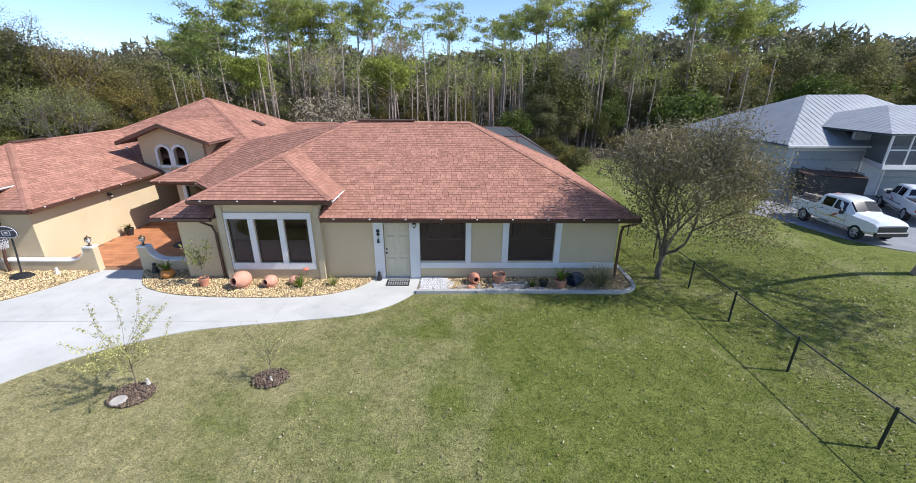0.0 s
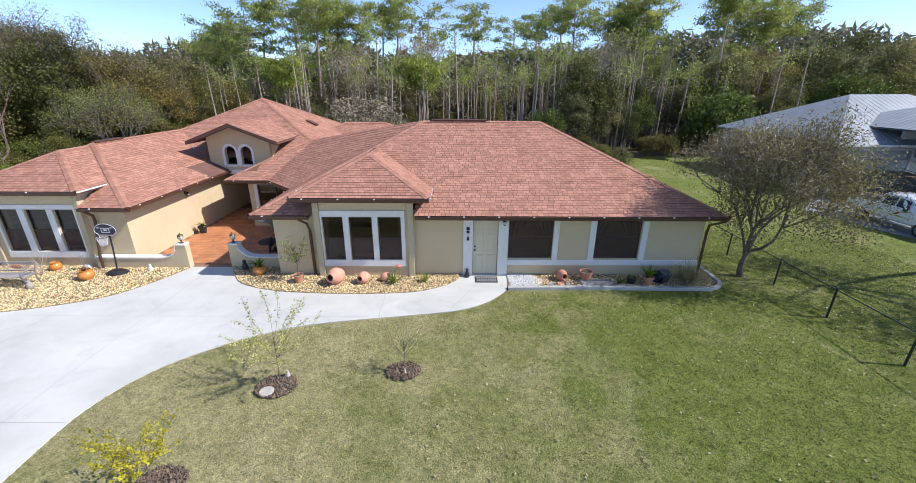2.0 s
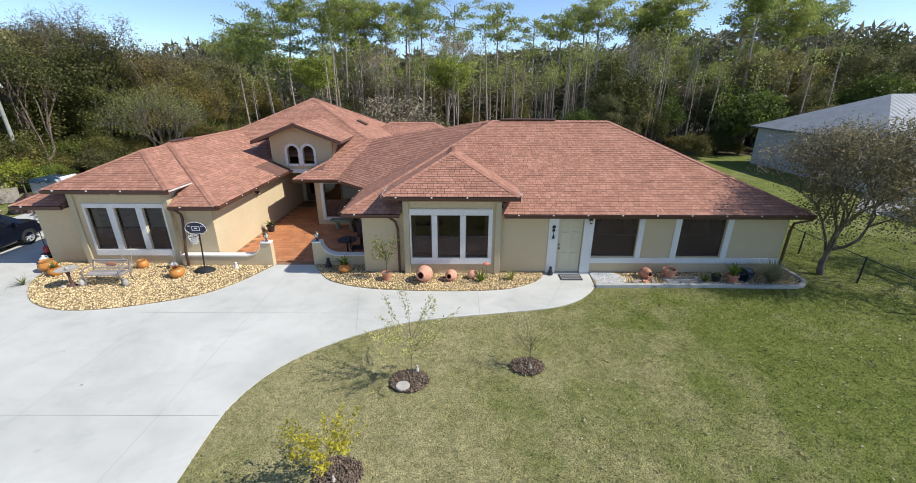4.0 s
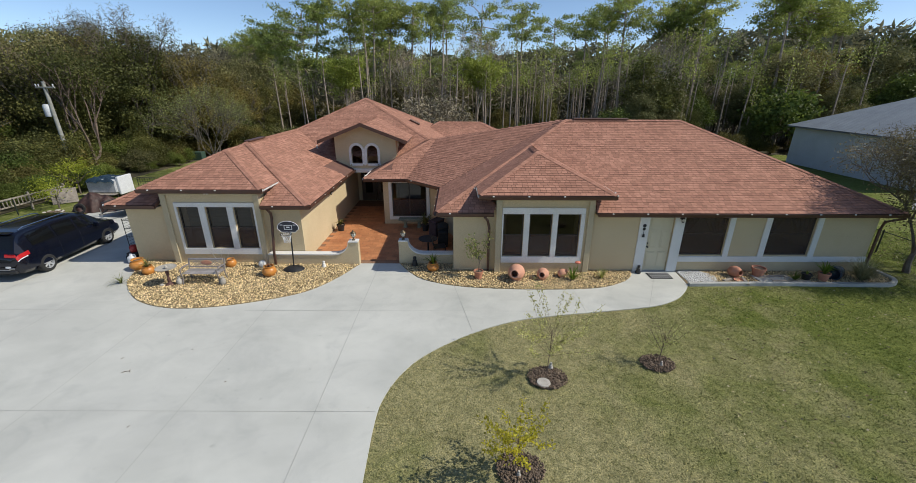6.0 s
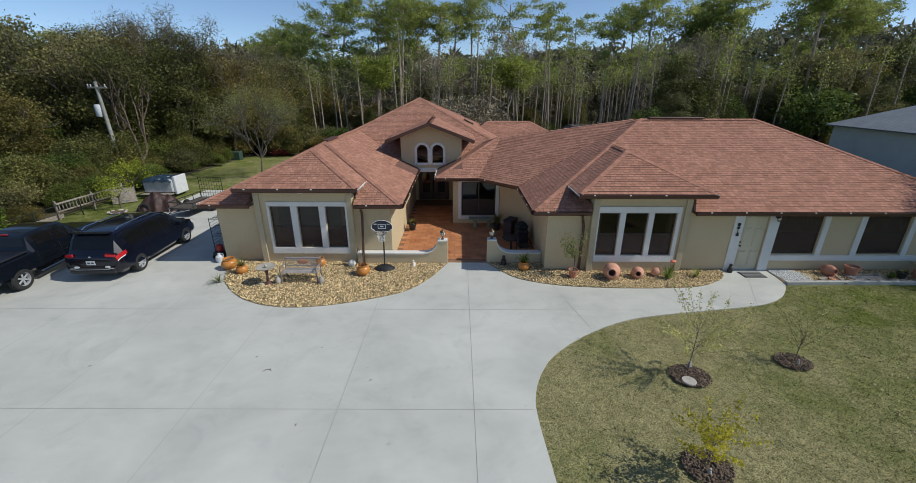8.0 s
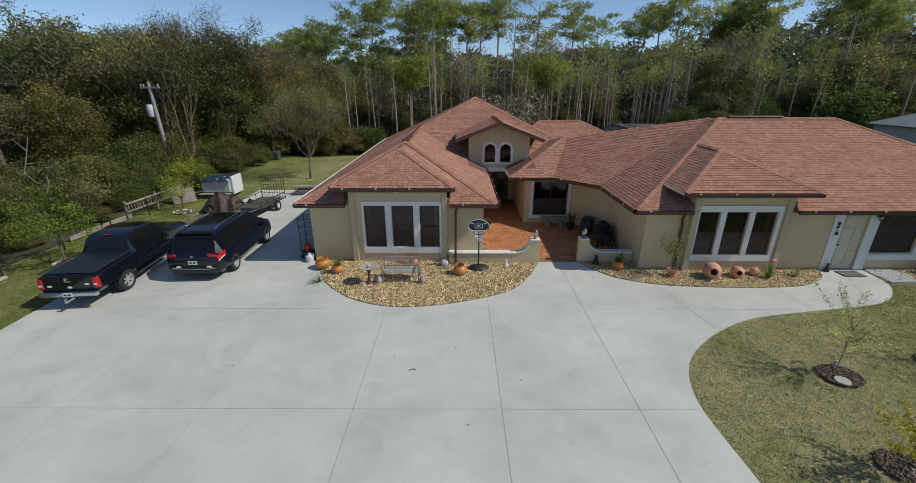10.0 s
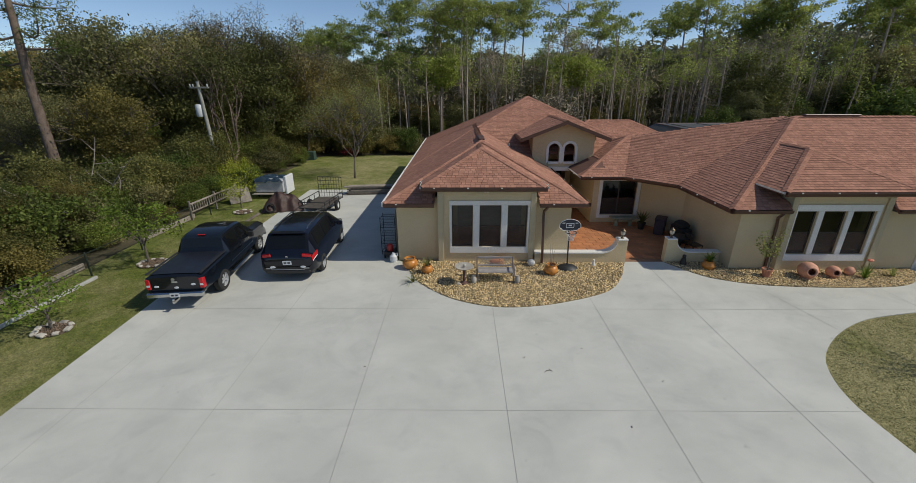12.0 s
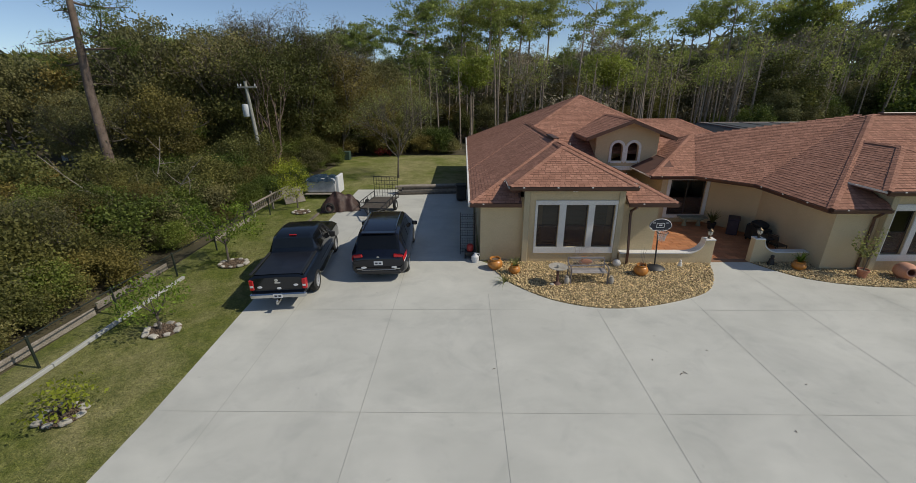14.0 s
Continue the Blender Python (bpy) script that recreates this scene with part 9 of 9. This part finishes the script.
# patio tiles in running rows
patio_ob = bpy.data.objects["patio_floor"]
TILE = MB().box(-0.225, -0.145, 0.0, 0.225, 0.145, 0.016, cut=0.006).mesh("tile", PATIO)
PATIO_LINE = [(-15.95, 14.86), (-9.9, 14.95), (-9.9, 18.0), (-11.15, 19.85), (-13.55, 19.85), (-13.55, 24.5), (-15.95, 24.5)]
row = 0
y = 14.72
while y < 23.0:
    x = -15.95 + (0.23 if row % 2 else 0.0)
    while x < -9.9:
        if inside(x, y + 0.15, PATIO_LINE) and abs(x + 12.9) < 3.0:
            part("tile", TILE, None, patio_ob, at=pose(x + prng.normal(0, 0.002), y + 0.15, 0.006, 0, 0, prng.normal(0, 0.3)))
        x += 0.46
    y += 0.30
    row += 1


def scatter(poly, n, seed):
    r_ = np.random.default_rng(seed)
    x0, x1 = min(p[0] for p in poly), max(p[0] for p in poly)
    y0, y1 = min(p[1] for p in poly), max(p[1] for p in poly)
    out = np.zeros((0, 2))
    while len(out) < n:
        x, y = r_.uniform(x0, x1, 2 * n), r_.uniform(y0, y1, 2 * n)
        ins = np.zeros(2 * n, bool)
        j = len(poly) - 1
        for i in range(len(poly)):
            (xi, yi), (xj, yj) = poly[i][:2], poly[j][:2]
            if yi != yj:
                ins ^= ((yi > y) != (yj > y)) & (x < (xj - xi) * (y - yi) / (yj - yi) + xi)
            j = i
        out = np.concatenate([out, np.stack([x[ins], y[ins]], 1)])
    return out[:n]


def pebbles(name, poly, n, size, mat, label, seed):
    """Loose rounded stones, eight faces each."""
    c = scatter(poly, n, seed)
    r_ = np.random.default_rng(seed + 1)
    base = np.array([(1, 0, 0), (0, 1, 0), (-1, 0, 0), (0, -1, 0), (0, 0, 0.8), (0, 0, -0.8)], float)
    s = size * r_.uniform(0.6, 1.35, (n, 1, 1)) * r_.uniform(0.75, 1.25, (n, 1, 3))
    a = r_.uniform(0, 2 * math.pi, n)
    ca, sa = np.cos(a), np.sin(a)
    v = base[None] * s
    v = np.stack([v[:, :, 0] * ca[:, None] - v[:, :, 1] * sa[:, None], v[:, :, 0] * sa[:, None] + v[:, :, 1] * ca[:, None], v[:, :, 2] + r_.normal(0, 0.15, (n, 6)) * size], 2)
    v[:, :, 0] += c[:, 0:1]
    v[:, :, 1] += c[:, 1:2]
    v[:, :, 2] += 0.018 + r_.uniform(0, 0.02, (n, 1))
    tri = np.array([(0, 1, 4), (1, 2, 4), (2, 3, 4), (3, 0, 4), (1, 0, 5), (2, 1, 5), (3, 2, 5), (0, 3, 5)])
    idx = (np.arange(n)[:, None, None] * 6 + tri[None]).reshape(-1, 3)
    me = bpy.data.meshes.new(name)
    me.vertices.add(6 * n)
    me.vertices.foreach_set("co", v.ravel())
    me.loops.add(idx.size)
    me.loops.foreach_set("vertex_index", idx.ravel().astype(np.int32))
    me.polygons.add(len(idx))
    me.polygons.foreach_set("loop_start", np.arange(0, idx.size, 3, dtype=np.int32))
    me.materials.append(mat)
    me.update(calc_edges=True)
    single(name, me, None, label, "gravel", kind="stuff")


pebbles("pebbles", BED_LEFT + [(-13.72, 14.6), (-17.3, 14.6), (-17.3, 14.7), (-22.4, 14.88)], 15000, 0.029, PEBBLE, "loose yellow and brown pebbles of the west bed", 21)
pebbles("pebbles", BED_RIGHT + [(-2.95, 14.05), (-9.9, 14.05), (-9.9, 14.65), (-12.05, 14.68)], 8600, 0.029, PEBBLE, "loose yellow and brown pebbles of the middle bed", 22)
pebbles("pebbles", [(-0.2, 14.05), (-0.2, 12.97), (6.1, 12.97), (6.6, 13.4), (6.62, 15.0), (6.15, 15.0), (6.13, 14.05)], 4400, 0.028, PEBBLE, "loose yellow and brown pebbles of the east bed", 23)
pebbles("white_pebbles", [(-1.18, 14.05), (-1.18, 12.97), (-0.1, 13.0), (0.1, 13.6), (-0.3, 14.05)], 2000, 0.022, WHITE_PEBBLE, "patch of white pebbles beside the front path", 24)

for k, (x, y, r) in enumerate(MULCH_RINGS):
    pebbles("bark_chips", [(x + r * 1.12 * math.cos(a / 9 * math.pi), y + r * 0.95 * math.sin(a / 9 * math.pi)) for a in range(18)], int(2600 * r * r) + 200, 0.026, MULCH_CHIP, "brown bark chips strewn round a young tree", 40 + 2 * k)


def grass(name, poly, n, h, seed, label):
    """Short blades, one triangle pair each."""
    c = scatter(poly, n, seed)
    r_ = np.random.default_rng(seed + 1)
    a = r_.uniform(0, 2 * math.pi, n)
    hh = h * r_.uniform(0.5, 1.3, n)
    w = 0.006 + 0.005 * r_.uniform(0, 1, n)
    lean_ = r_.uniform(1.0, 2.6, n) * hh
    b = r_.uniform(0, 2 * math.pi, n)
    p0 = np.stack([c[:, 0] - w * np.cos(a), c[:, 1] - w * np.sin(a), np.full(n, -0.03)], 1)
    p1 = np.stack([c[:, 0] + w * np.cos(a), c[:, 1] + w * np.sin(a), np.full(n, -0.03)], 1)
    p2 = np.stack([c[:, 0] + lean_ * np.cos(b), c[:, 1] + lean_ * np.sin(b), -0.03 + hh], 1)
    me = bpy.data.meshes.new(name)
    me.vertices.add(3 * n)
    me.vertices.foreach_set("co", np.stack([p0, p1, p2], 1).ravel())
    me.loops.add(3 * n)
    me.loops.foreach_set("vertex_index", np.arange(3 * n, dtype=np.int32))
    me.polygons.add(n)
    me.polygons.foreach_set("loop_start", np.arange(0, 3 * n, 3, dtype=np.int32))
    me.materials.append(GRASS_BLADE)
    me.update(calc_edges=True)
    single(name, me, None, label, "grass", kind="stuff")


LAWN_POLY = [p for p in LAWN_EDGE if p[1] > 1.5] + [(-1.3, 12.78), (6.3, 12.78), (6.9, 13.4), (6.9, 20.0), (8.6, 20.0), (16.0, 18.0), (16.0, 1.5)]
grass("lawn_grass", LAWN_POLY, 170000, 0.036, 31, "short patchy lawn grass before the house")
grass("lawn_grass", [(-34.0, 2.0), (-30.28, 2.0), (-30.28, 6.4), (-30.5, 11.6), (-30.75, 22.0), (-34.0, 22.0)], 42000, 0.034, 33, "short grass strip beside the driveway")

# fallen leaves strewn over the east lawn and along the fence
lf_ = scatter([(-6.0, 2.0), (9.0, 1.5), (18.0, 6.0), (18.0, 20.0), (8.0, 22.0), (7.0, 12.6), (-1.0, 12.6)], 2600, 61)
lf_ = np.concatenate([lf_, scatter([(8.5, 4.0), (18.0, 6.0), (18.5, 17.0), (8.5, 22.0)], 3800, 62)])
single("fallen_leaves", leaf_mesh("fallen_leaves", np.column_stack([lf_, np.full(len(lf_), 0.012)]), 0.042, leaf_material("dry_fallen_leaves", (0.20, 0.15, 0.08), (0.42, 0.38, 0.26), 0.0, 0.1), flat=0.85), None, "pale dry leaves strewn over the lawn", "leaves", kind="stuff")
